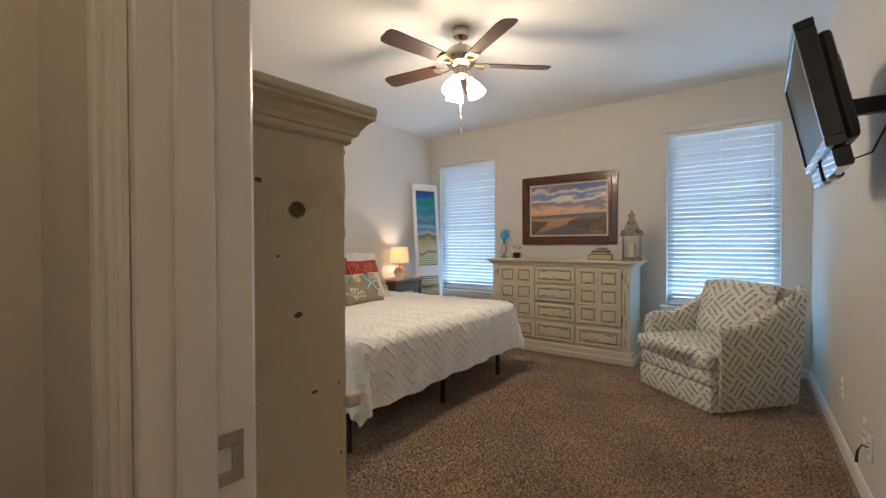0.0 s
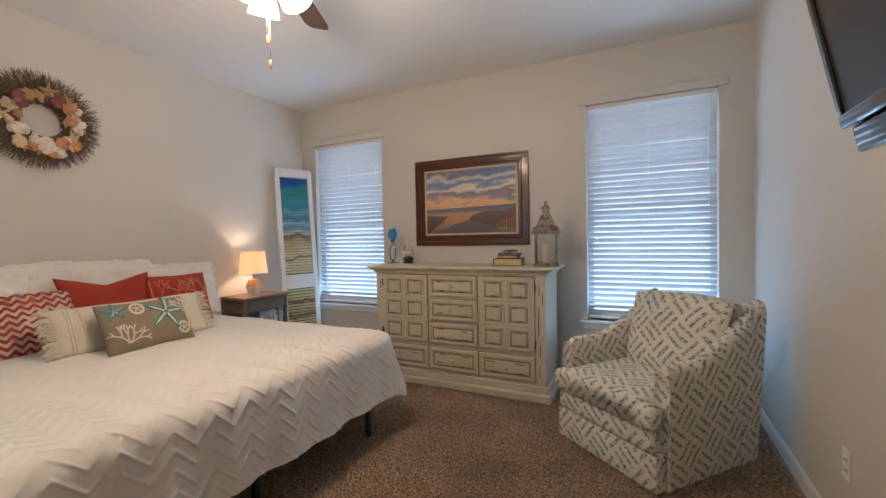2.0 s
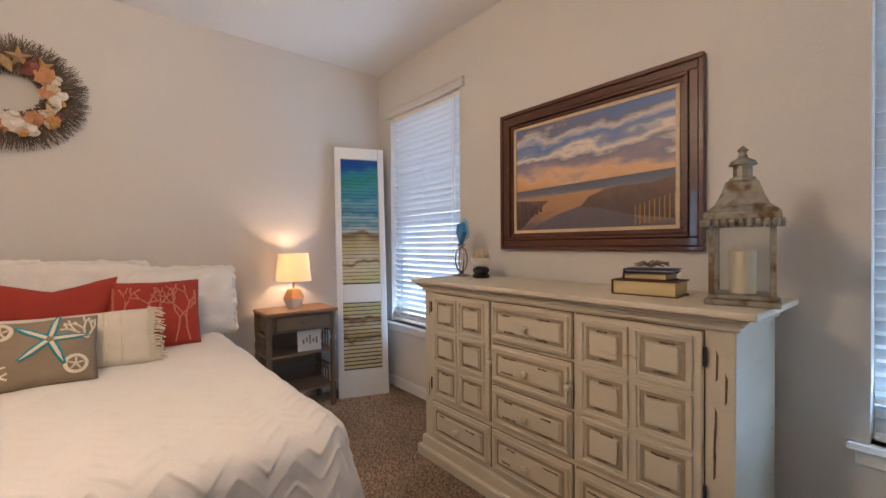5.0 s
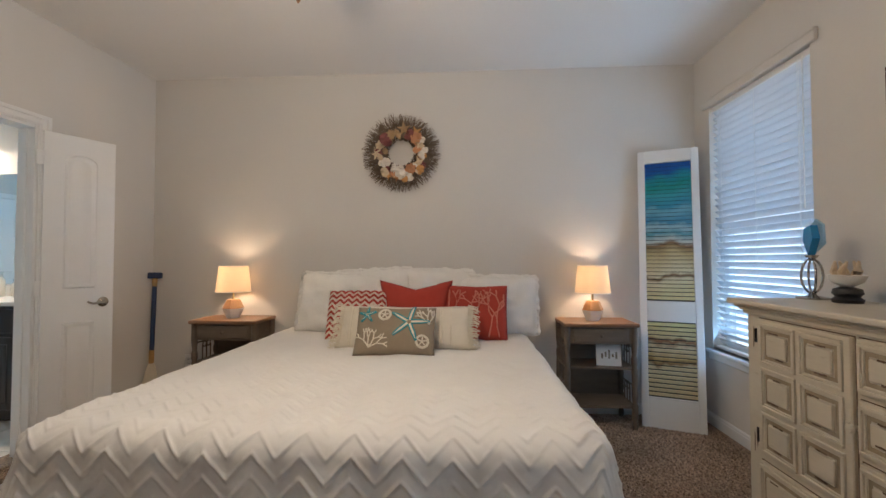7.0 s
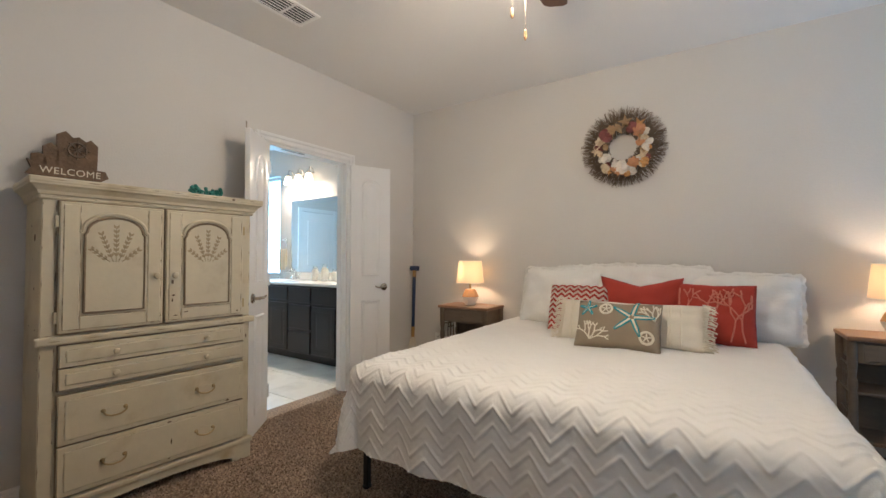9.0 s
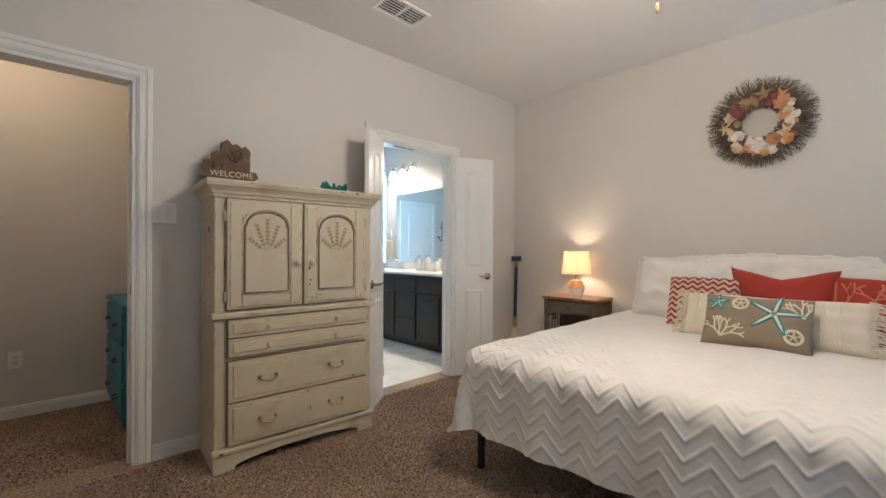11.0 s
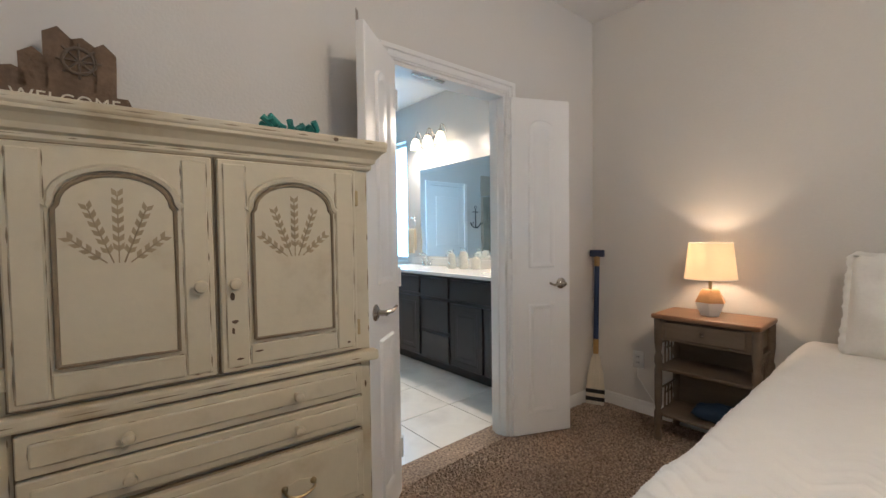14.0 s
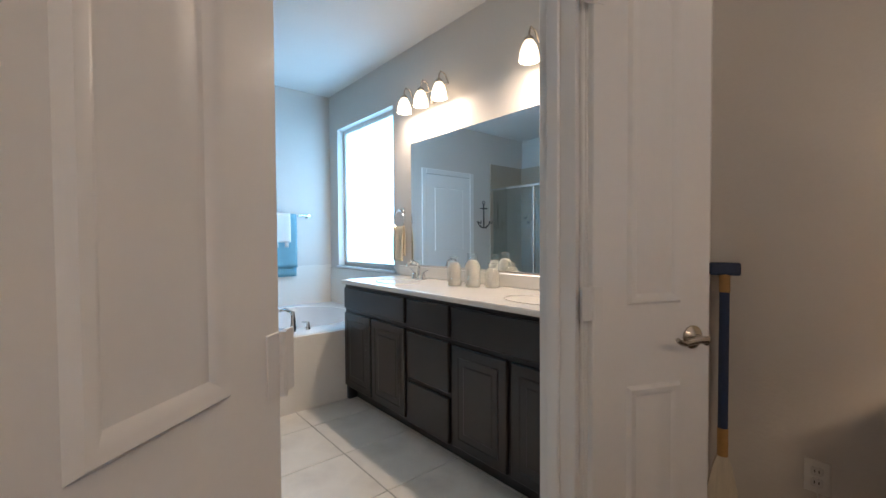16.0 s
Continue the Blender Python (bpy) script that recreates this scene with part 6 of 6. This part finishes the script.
# ---------- oar ----------
oar = thing("wooden_oar", "decorative oar with navy shaft and whitewashed blade", "oar", pose(-3.415, 0.765, 0, 0, 0, -66 + 180) @ pose(0, 0, 0, -3, 0.6, 0))
bm = bmesh.new()
prism(bm, [(-0.060, 0.004), (0.060, 0.004), (0.062, 0.10), (0.052, 0.22), (0.030, 0.33), (0.016, 0.37), (-0.016, 0.37), (-0.030, 0.33), (-0.052, 0.22), (-0.062, 0.10)], -0.009, 0.009)
done(bm, "blade", OARW, oar)
for z in (0.03, 0.085):
    boxes("stripe", BLACK, [(-0.0635, -0.0105, z, 0.0635, 0.0105, z + 0.028)], oar)
for name, z0, z1, mat in (("lower_band", 0.365, 0.47, GOLDW), ("shaft", 0.47, 0.99, NAVY), ("upper_band", 0.99, 1.06, GOLDW)):
    bm = bmesh.new()
    tube(bm, [(0, 0, z0), (0, 0, z1)], 0.0175 if mat is NAVY else 0.019, 12)
    done(bm, name, mat, oar, smooth=True)
boxes("grip", NAVY, [(-0.05, -0.02, 1.055, 0.05, 0.02, 1.105)], oar, bevel=0.008, seg=2)


# ---------- plates on the walls ----------
def wall_plate(name, label, m, gangs=1, rocker=False):
    root = thing(name, label, name.replace("_", " "), m)
    w = 0.036 + 0.023 * (gangs - 1)
    boxes("plate", PLATE, [(-w, -0.006, -0.058, w, 0.0, 0.058)], root, bevel=0.003)
    for g in range(gangs):
        x = (g - (gangs - 1) / 2) * 0.046
        if rocker:
            boxes("rocker", TRIM, [(x - 0.016, -0.010, -0.033, x + 0.016, -0.005, 0.033)], root, bevel=0.002)
        else:
            boxes("socket", TRIM, [(x - 0.017, -0.0085, s - 0.014, x + 0.017, -0.005, s + 0.014) for s in (-0.02, 0.02)], root, bevel=0.004)
            boxes("slot", BLACK, [(x + k - 0.0015, -0.0092, s - 0.004, x + k + 0.0015, -0.0084, s + 0.005) for s in (-0.02, 0.02) for k in (-0.006, 0.006)], root)
    return root


wall_plate("light_switch", "white double rocker switch plate", SOUTH @ pose(-0.165, 0, 1.37, 0, 0, 180), 2, True)
wall_plate("outlet", "white wall outlet beside the oar", pose(W, 1.02, 0.36, 0, 0, 90))
wall_plate("outlet", "white outlet under the television", pose(E, 3.60, 0.36, 0, 0, -90))
wall_plate("outlet", "white outlet plate with a loose coaxial cable", pose(E, 2.93, 0.28, 0, 0, -90))
wall_plate("outlet", "white cable plate above the baseboard", pose(E, 3.03, 0.32, 0, 0, -90))
wall_plate("outlet", "white wall outlet in the hall", pose(0.26, HS, 0.40, 0, 0, 180))
cab = thing("coaxial_cable", "short black cable hanging from the wall plate", "cable", pose(E, 2.93, 0.28))
bm = bmesh.new()
tube(bm, [(-0.006, 0, 0.0), (-0.03, 0, 0.005), (-0.045, -0.01, -0.02), (-0.05, -0.02, -0.07)], [0.003, 0.004, 0.005, 0.007], 7)
done(bm, "lead", BLACK, cab)
cab = thing("lamp_cord", "thin cord trailing down the wall from the outlet", "cable", pose(W, 1.06, 0.0))
bm = bmesh.new()
tube(bm, [(0.012, -0.04, 0.34), (0.03, -0.03, 0.25), (0.02, 0.02, 0.17), (0.03, 0.09, 0.09), (0.02, 0.14, 0.03)], 0.0028, 6)
done(bm, "cord", PLATE, cab)

# ---------- small things on the nightstands ----------
bag = thing("fabric_pouch", "blue fabric pouch on the lower shelf", "pouch", pose(-3.33, 1.58, 0.168, 0, 0, 6))
bm = bmesh.new()
cushion(bm, 0.30, 0.16, 0.085, 16, 12, lump=0.01, seed=3)
bmesh.ops.transform(bm, matrix=pose(0, 0, 0.045, 90, 0, 90), verts=bm.verts)
done(bm, "body", BLUEBAG, bag, smooth="all")
card = thing("picture_card", "white card with a grey drawing on the shelf", "card", pose(-3.26, 4.36, 0.438, 0, 0, 82) @ pose(0, 0, 0, -8))
boxes("card", TOWEL_W, [(-0.085, 0, 0, 0.085, 0.004, 0.17)], card)
boxes("drawing", GALV, [(-0.05 + 0.024 * i, -0.0012, 0.05 + 0.012 * (i % 2), -0.036 + 0.024 * i, -0.0004, 0.085 + 0.014 * (i % 3)) for i in range(5)], card)

# ---------- hall ----------
blue = thing("cabinet", "aqua painted cabinet with dark handles in the hall", "cabinet", pose(-0.24, -0.25, 0))
boxes("body", BLUEPAINT, [(-0.42, -0.45, 0.05, 0.0, 0.40, 0.79), (-0.44, -0.47, 0.79, 0.015, 0.42, 0.82), (-0.40, -0.43, 0.0, -0.02, 0.38, 0.05)], blue, bevel=0.006)
for k in range(3):
    d = new("drawer")
    d.parent = blue
    z0 = 0.09 + k * 0.235
    boxes("front", BLUEPAINT, [(0.0, -0.42, z0, 0.014, 0.37, z0 + 0.21)], d, bevel=0.005)
    bm = bmesh.new()
    for y in (-0.22, 0.17):
        tube(bm, [(0.014, y - 0.045, z0 + 0.12), (0.036, y - 0.035, z0 + 0.11), (0.036, y + 0.035, z0 + 0.11), (0.014, y + 0.045, z0 + 0.12)], 0.005, 6)
    done(bm, "handle", IRON, d)
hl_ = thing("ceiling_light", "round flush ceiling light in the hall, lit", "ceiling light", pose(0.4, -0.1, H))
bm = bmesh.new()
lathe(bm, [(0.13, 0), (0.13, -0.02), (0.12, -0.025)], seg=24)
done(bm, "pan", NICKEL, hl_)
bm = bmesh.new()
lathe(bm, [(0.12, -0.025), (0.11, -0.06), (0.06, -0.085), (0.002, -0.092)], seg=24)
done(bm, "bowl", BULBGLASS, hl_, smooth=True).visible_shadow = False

# ---------- bathroom ----------
VX = -3.05
van = thing("vanity", "dark espresso vanity with white double-sink counter", "vanity", pose(VX, 0, 0))
vd = VX - BW
bm = bmesh.new()
box(bm, -vd + 0.002, -1.59, 0.09, -0.004, 0.47, 0.868)
box(bm, -vd + 0.002, -1.575, 0.0, -0.07, 0.47, 0.09)
box(bm, -0.075, -1.592, 0.0, -0.001, -1.55, 0.1)
done(bm, "carcass", VANITY, van)


def vfront(name, y0, z0, y1, z1, panel):
    bm = bmesh.new()
    box(bm, -0.003, y0, z0, 0.017, y1, z1, bevel=0.004)
    if panel:
        k = 0.055
        rows_ = []
        for o, x in ((k, 0.0172), (k + 0.010, 0.0125), (k + 0.016, 0.0125), (k + 0.040, 0.0195)):
            rows_.append([bm.verts.new((x, y, z)) for y, z in ((y0 + o, z0 + o), (y1 - o, z0 + o), (y1 - o, z1 - o), (y0 + o, z1 - o))])
        for o, x in ((k - 0.006, 0.0172), ):
            rows_.insert(0, [bm.verts.new((x + 0.003, y, z)) for y, z in ((y0 + o, z0 + o), (y1 - o, z0 + o), (y1 - o, z1 - o), (y0 + o, z1 - o))])
        for a, b in zip(rows_, rows_[1:]):
            for i in range(4):
                bm.faces.new((a[i], a[(i + 1) % 4], b[(i + 1) % 4], b[i]))
        bm.faces.new(rows_[-1])
    done(bm, name, VANITY, van)


for y0, y1 in ((-1.575, -1.205), (-1.185, -0.795)):
    vfront("door", y0, 0.11, y1, 0.660, True)
vfront("false_front", -1.575, 0.690, -0.795, 0.845, False)
for z0, z1 in ((0.675, 0.845), (0.375, 0.648), (0.10, 0.345)):
    vfront("drawer", -0.765, z0, -0.385, z1, False)
for y0, y1 in ((-0.355, 0.022), (0.048, 0.44)):
    vfront("door", y0, 0.11, y1, 0.640, True)
vfront("false_front", -0.355, 0.670, 0.44, 0.845, False)
bm = bmesh.new()
box(bm, -vd + 0.001, -1.615, 0.868, 0.025, 0.475, 0.900, bevel=0.008, seg=2)
box(bm, -vd + 0.001, -1.615, 0.900, -vd + 0.022, 0.475, 0.985, bevel=0.005)
done(bm, "counter", COUNTER, van)
for y in (-1.18, 0.05):
    fa = thing("faucet", "chrome two-handle basin faucet", "faucet", pose(BW + 0.14, y, 0.900), "vanity faucets")
    bm = bmesh.new()
    box(bm, -0.025, -0.075, 0, 0.025, 0.075, 0.012, bevel=0.008, seg=2)
    tube(bm, [(0, 0, 0.01), (0, 0, 0.09), (0.015, 0, 0.125), (0.05, 0, 0.14), (0.09, 0, 0.13), (0.105, 0, 0.105)], 0.011, 10)
    for s in (-1, 1):
        lathe(bm, [(0.018, 0.01), (0.016, 0.04), (0.008, 0.055)], (0, s * 0.055, 0), 12)
        tube(bm, [(0, s * 0.055, 0.05), (0.005, s * 0.085, 0.07), (0.005, s * 0.11, 0.075)], 0.006, 7)
    done(bm, "body", CHROME, fa, smooth=True)
    bs = structure(new("basin"), "white moulded oval basin rim", "basin")
    bs.matrix_basis = pose(BW + 0.33, y, 0.900)
    bm = bmesh.new()
    tube(bm, [(0.13 * math.cos(a * 0.19635), 0.20 * math.sin(a * 0.19635), 0.0015) for a in range(33)], 0.0035, 5)
    done(bm, "rim", COUNTER, bs)
mir = thing("wall_mirror", "large frameless mirror above the vanity", "mirror", pose(BW, 0, 0))
boxes("glass", MIRROR, [(0.001, -1.455, 0.998, 0.006, 0.44, 1.968)], mir)


def bell_light(y0):
    root = thing("vanity_light", "brushed nickel bar with three lit bell shades", "wall light", pose(BW, y0, 2.30), "vanity lights")
    bm = bmesh.new()
    lathe(bm, [(0.055, 0), (0.055, 0.012), (0.03, 0.022)], (0, 0.21, -0.03), 16, "x")
    tube(bm, [(0.045, 0.0, 0.0), (0.045, 0.42, 0.0)], 0.007, 8)
    for k in range(3):
        y = 0.21 * k
        tube(bm, [(0.045, y, 0), (0.075, y, 0.055), (0.115, y, 0.065), (0.13, y, 0.03), (0.13, y, 0.0)], 0.006, 7)
        lathe(bm, [(0.012, 0.01), (0.024, 0.0), (0.024, -0.018)], (0.13, y, 0.0), 12)
    done(bm, "bar", NICKEL, root, smooth=True)
    for k in range(3):
        bm = bmesh.new()
        lathe(bm, [(0.022, -0.015), (0.040, -0.045), (0.052, -0.085), (0.056, -0.125), (0.053, -0.125), (0.045, -0.07), (0.02, -0.02)], (0.13, 0.21 * k, 0), 18)
        done(bm, "shade", BULBGLASS, root, smooth=True)


bell_light(-1.365)
bell_light(-0.17)
bw = structure(new("window_3"), "bright obscure-glass window over the tub", "window")
bw.matrix_basis = pose(BW, 0, 0)
boxes("frame", TRIM, [(-0.12, -2.78, 0.93, -0.07, -2.735, 2.35), (-0.12, -1.765, 0.93, -0.07, -1.72, 2.35), (-0.12, -2.735, 0.93, -0.07, -1.765, 0.975), (-0.12, -2.735, 2.305, -0.07, -1.765, 2.35)], bw, bevel=0.004)
boxes("pane", FROSTWIN, [(-0.10, -2.735, 0.975, -0.094, -1.765, 2.305)], bw)
boxes("sill", TRIM, [(-0.07, -2.80, 0.908, 0.02, -1.70, 0.93)], bw, bevel=0.004)
tub = thing("bathtub", "white built-in bathtub with tiled apron", "bathtub", pose(0, 0, 0))
bm = bmesh.new()
X0, X1, Y0, Y1, Z = BW + 0.002, -2.35, BS + 0.002, -1.60, 0.53
c, n = ((X0 + X1) / 2, (Y0 + Y1) / 2), 40
outer = []
for i in range(n):
    a = 2 * math.pi * i / n
    q = max(abs(math.cos(a)), abs(math.sin(a)))
    outer.append((c[0] + (X1 - X0) / 2 * math.cos(a) / q, c[1] + (Y1 - Y0) / 2 * math.sin(a) / q))
rings = [[bm.verts.new((x, y, Z)) for x, y in outer]]
for r, z in ((0.80, Z + 0.012), (0.76, Z + 0.008), (0.70, 0.35), (0.60, 0.16), (0.3, 0.14)):
    rings.append([bm.verts.new((c[0] + (X1 - X0) / 2 * r * math.cos(2 * math.pi * i / n), c[1] + (Y1 - Y0) / 2 * r * math.sin(2 * math.pi * i / n), z)) for i in range(n)])
for a, b in zip(rings, rings[1:]):
    for i in range(n):
        bm.faces.new((a[i], a[(i + 1) % n], b[(i + 1) % n], b[i]))
bm.faces.new(rings[-1])
done(bm, "basin", TUBW, tub, smooth=True)
boxes("apron", COUNTER, [(X0, Y1 - 0.06, -0.01, X1, Y1 + 0.02, Z - 0.003), (X1 - 0.06, Y0, -0.01, X1, Y1 - 0.06, Z - 0.003)], tub, bevel=0.006)
boxes("splash", COUNTER, [(X0, Y0, Z, X1, Y0 + 0.012, 0.935), (X0 - 0.0, Y0 + 0.012, Z, X0 + 0.012, Y1, 0.900)], tub)
tf = thing("tub_faucet", "chrome deck-mounted tub faucet with handles", "faucet", pose(-2.70, -1.72, Z))
bm = bmesh.new()
tube(bm, [(0, 0, 0), (0, 0, 0.09), (0.0, -0.01, 0.14), (0.04, -0.05, 0.165), (0.06, -0.09, 0.15)], [0.024, 0.018, 0.016, 0.014, 0.013], 10)
for s in (-0.11, 0.12):
    lathe(bm, [(0.022, 0), (0.014, 0.03), (0.012, 0.055), (0.006, 0.065)], (s, 0, 0), 12)
    tube(bm, [(s, 0, 0.055), (s + 0.05, 0, 0.065)], 0.007, 7)
done(bm, "body", CHROME, tf, smooth=True)


def hanging(name, label, mat, m, w, h, folds=3, depth=0.02):
    """Cloth over a bar: a front and a back fall with soft folds."""
    root = thing(name, label, "towel", m)
    bm = bmesh.new()
    nx, nz, g = 16, 14, []
    for side in (-1, 1):
        g = []
        for j in range(nz + 1):
            row = []
            for i in range(nx + 1):
                x = (i / nx - 0.5) * w
                z = -h * (1 if side < 0 else 0.85) * j / nz
                y = side * min(0.014, 0.006 + 0.02 * j / nz) + depth * 0.3 * math.sin(i / nx * math.pi * 2 * folds) * j / nz
                row.append(bm.verts.new((x, y, z + (0.012 if j == 0 else 0))))
            g.append(row)
        for j in range(nz):
            for i in range(nx):
                bm.faces.new((g[j][i], g[j][i + 1], g[j + 1][i + 1], g[j + 1][i]))
        if side < 0:
            keep = g[0]
        else:
            for i in range(nx):
                bm.faces.new((keep[i], keep[i + 1], g[0][i + 1], g[0][i]))
    ob = done(bm, "cloth", mat, root, smooth="all")
    md = ob.modifiers.new("thickness", "SOLIDIFY")
    md.thickness, md.offset = 0.005, 0.0
    return root


tb = thing("towel_bar", "chrome towel bar on the end wall", "towel bar", pose(-3.02, BS, 1.45))
bm = bmesh.new()
tube(bm, [(-0.29, 0.06, 0), (0.33, 0.06, 0)], 0.009, 8)
for s in (-0.29, 0.33):
    lathe(bm, [(0.026, 0), (0.026, 0.008), (0.012, 0.02), (0.012, 0.07), (0.016, 0.075)], (s, 0, 0), 12, "y")
done(bm, "bar", CHROME, tb, smooth=True)
hanging("bath_towel", "folded pale blue bath towel over the bar", TOWEL_B, pose(-2.98, BS + 0.06, 1.452), 0.40, 0.62, 2)
hanging("hand_towel", "white hand towel laid over the blue towel", TOWEL_W, pose(-3.0, BS + 0.085, 1.458), 0.22, 0.33, 2)
tr = thing("towel_ring", "chrome towel ring beside the mirror", "towel ring", pose(BW, -1.575, 1.44))
bm = bmesh.new()
lathe(bm, [(0.026, 0), (0.026, 0.008), (0.011, 0.016), (0.011, 0.05), (0.001, 0.052)], seg=12, axis="x")
tube(bm, [(0.045, 0.075 * math.sin(a * 0.26), -0.08 + 0.075 * math.cos(a * 0.26)) for a in range(25)], 0.005, 6)
done(bm, "ring", CHROME, tr, smooth=True)
hanging("ring_towel", "cream hand towel hanging from the ring", TOWEL_Y, pose(BW + 0.045, -1.575, 1.295, 0, 0, 90), 0.14, 0.27, 2, 0.04)
for x, y, h, r in ((BW + 0.20, -0.72, 0.19, 0.045), (BW + 0.16, -0.59, 0.21, 0.05), (BW + 0.10, -0.48, 0.15, 0.045)):
    jar = thing("glass_jar", "clear glass jar of white sand and shells", "jar", pose(x, y, 0.900), "vanity jars")
    bm = bmesh.new()
    lathe(bm, [(r, 0.0), (r, h * 0.68), (r * 0.62, h * 0.80), (r * 0.62, h * 0.95), (r * 0.70, h)], seg=18)
    done(bm, "glass", CLEAR, jar, smooth=True).visible_shadow = False
    bm = bmesh.new()
    lathe(bm, [(r * 0.93, 0.003), (r * 0.93, h * 0.62), (r * 0.56, h * 0.78), (0.001, h * 0.80)], seg=14)
    done(bm, "filling", SHELLS[0], jar, smooth=True)
cd = structure(new("door_1"), "white two-panel closet door with casing", "door")
cd.matrix_basis = pose(-1.86, BS, 0)
boxes("frame", TRIM, [(-0.46, 0, 0, -0.39, 0.02, 2.12), (0.39, 0, 0, 0.46, 0.02, 2.12), (-0.39, 0, 2.05, 0.39, 0.02, 2.12)], cd, bevel=0.004)
boxes("slab", DOORW, [(-0.388, 0.0, 0.01, 0.388, 0.012, 2.048)], cd)
boxes("panel", DOORW, [(-0.25, 0.012, 0.2, 0.25, 0.019, 0.85), (-0.25, 0.012, 1.05, 0.25, 0.019, 1.88)], cd, bevel=0.006)
an = thing("anchor_hook", "dark metal anchor-shaped wall hook", "wall hook", pose(-1.20, BS, 1.52))
bm = bmesh.new()
tube(bm, [(0, 0.02, 0.18), (0, 0.02, -0.16)], 0.010, 8)
tube(bm, [(0.13 * math.sin(a), 0.02, -0.03 - 0.13 * math.cos(a)) for a in [-1.3 + 2.6 * i / 12 for i in range(13)]], 0.009, 8)
tube(bm, [(-0.07, 0.02, 0.12), (0.07, 0.02, 0.12)], 0.008, 8)
tube(bm, [(0.025 * math.sin(a * 0.524), 0.02, 0.205 + 0.025 * math.cos(a * 0.524)) for a in range(13)], 0.006, 6)
for s in (-1, 0, 1):
    tube(bm, [(s * 0.11, 0.02, -0.08 if s else -0.15), (s * 0.115, 0.07, -0.10 if s else -0.17), (s * 0.115, 0.08, -0.06 if s else -0.13)], 0.007, 6)
done(bm, "anchor", IRON, an, smooth=True)
shw = structure(new("shower"), "glass shower enclosure with tan tile and mosaic band", "shower")
shw.matrix_basis = pose(-1.05, 0, 0)
boxes("tile_wall", STONEB, [(0.70, BS + 0.01, 0.0, 0.745, -0.88, 2.3), (0.0, BS + 0.002, 0.0, 0.70, BS + 0.02, 2.3)], shw)
bm = bmesh.new()
rnd = random.Random(2)
for i in range(30):
    for j in range(3):
        y = -2.90 + i * 0.066 + (0.03 if j % 2 else 0)
        if rnd.random() < 0.55:
            box(bm, 0.692, y, 1.44 + j * 0.035, 0.70, y + 0.058, 1.468 + j * 0.035)
done(bm, "mosaic_band", IRON, shw)
boxes("glass_panel", SHOWER, [(0.0, -2.90, 0.08, 0.006, -0.95, 1.90)], shw)
boxes("rail", CHROME, [(-0.012, -2.95, 1.90, 0.018, -0.90, 1.93), (-0.012, -2.18, 0.08, 0.018, -2.155, 1.90), (-0.012, -2.95, 0.05, 0.018, -0.90, 0.08)], shw, bevel=0.003)

# ---------- bathroom floor tiles ----------
first, size = None, 0.445
for i in range(9):
    for j in range(9):
        x, y = -3.55 + (i + 0.5) * 0.45 - 0.01 , -3.05 + (j + 0.5) * 0.45 - 0.05
        if x > -0.35 or y > 0.45 or (x > -1.0 and y > -1.0):
            continue
        m = pose(x, y, -0.004)
        if first is None:
            first = boxes("tile", TILE, [(-size / 2, -size / 2, -0.006, size / 2, size / 2, 0.0)], bath_floor, bevel=0.002, m=m)
        else:
            alike(first, m, bath_floor)
structure(boxes("door_sill", GROUT, [(-2.38, -T, -0.011, -1.63, -0.02, -0.003)], m=SOUTH), "flush threshold where tile meets carpet", "threshold")


# ---------- carpet pile ----------
def carpet_pile(x0, y0, x1, y1, pitch, seed):
    """Short leaning tufts of yarn standing on the carpet."""
    rng = np.random.default_rng(seed)
    gx, gy = np.meshgrid(np.arange(x0, x1, pitch), np.arange(y0, y1, pitch))
    n = gx.size
    at = np.stack([gx.ravel(), gy.ravel(), np.zeros(n)], 1)
    at[:, :2] += rng.uniform(-0.45, 0.45, (n, 2)) * pitch
    turn, wide, tall = rng.uniform(0, 2.1, n), rng.uniform(0.55, 0.85, n) * pitch, rng.uniform(0.005, 0.013, n)
    verts = np.empty((n, 4, 3))
    for k in range(3):
        a = turn + k * 2.0944
        verts[:, k] = at + np.stack([wide * np.cos(a), wide * np.sin(a), np.zeros(n)], 1)
    verts[:, 3] = at + np.stack([rng.uniform(-0.6, 0.6, n) * pitch, rng.uniform(-0.6, 0.6, n) * pitch, tall], 1)
    base = np.arange(n)[:, None] * 4
    faces = np.concatenate([base + np.array(f) for f in ((0, 1, 3), (1, 2, 3), (2, 0, 3))])
    me = bpy.data.meshes.new("pile")
    me.from_pydata(verts.reshape(-1, 3).tolist(), [], faces.tolist())
    me.materials.append(CARPET)
    ob = new("pile", me)
    ob.parent = carpet_floor
    return tagged(ob, kind="stuff")


carpet_pile(W + 0.03, 0.66, E - 0.03, N - 0.03, 0.0135, 4)
carpet_pile(-0.72, HS + 0.03, 1.57, 0.46, 0.0150, 5)
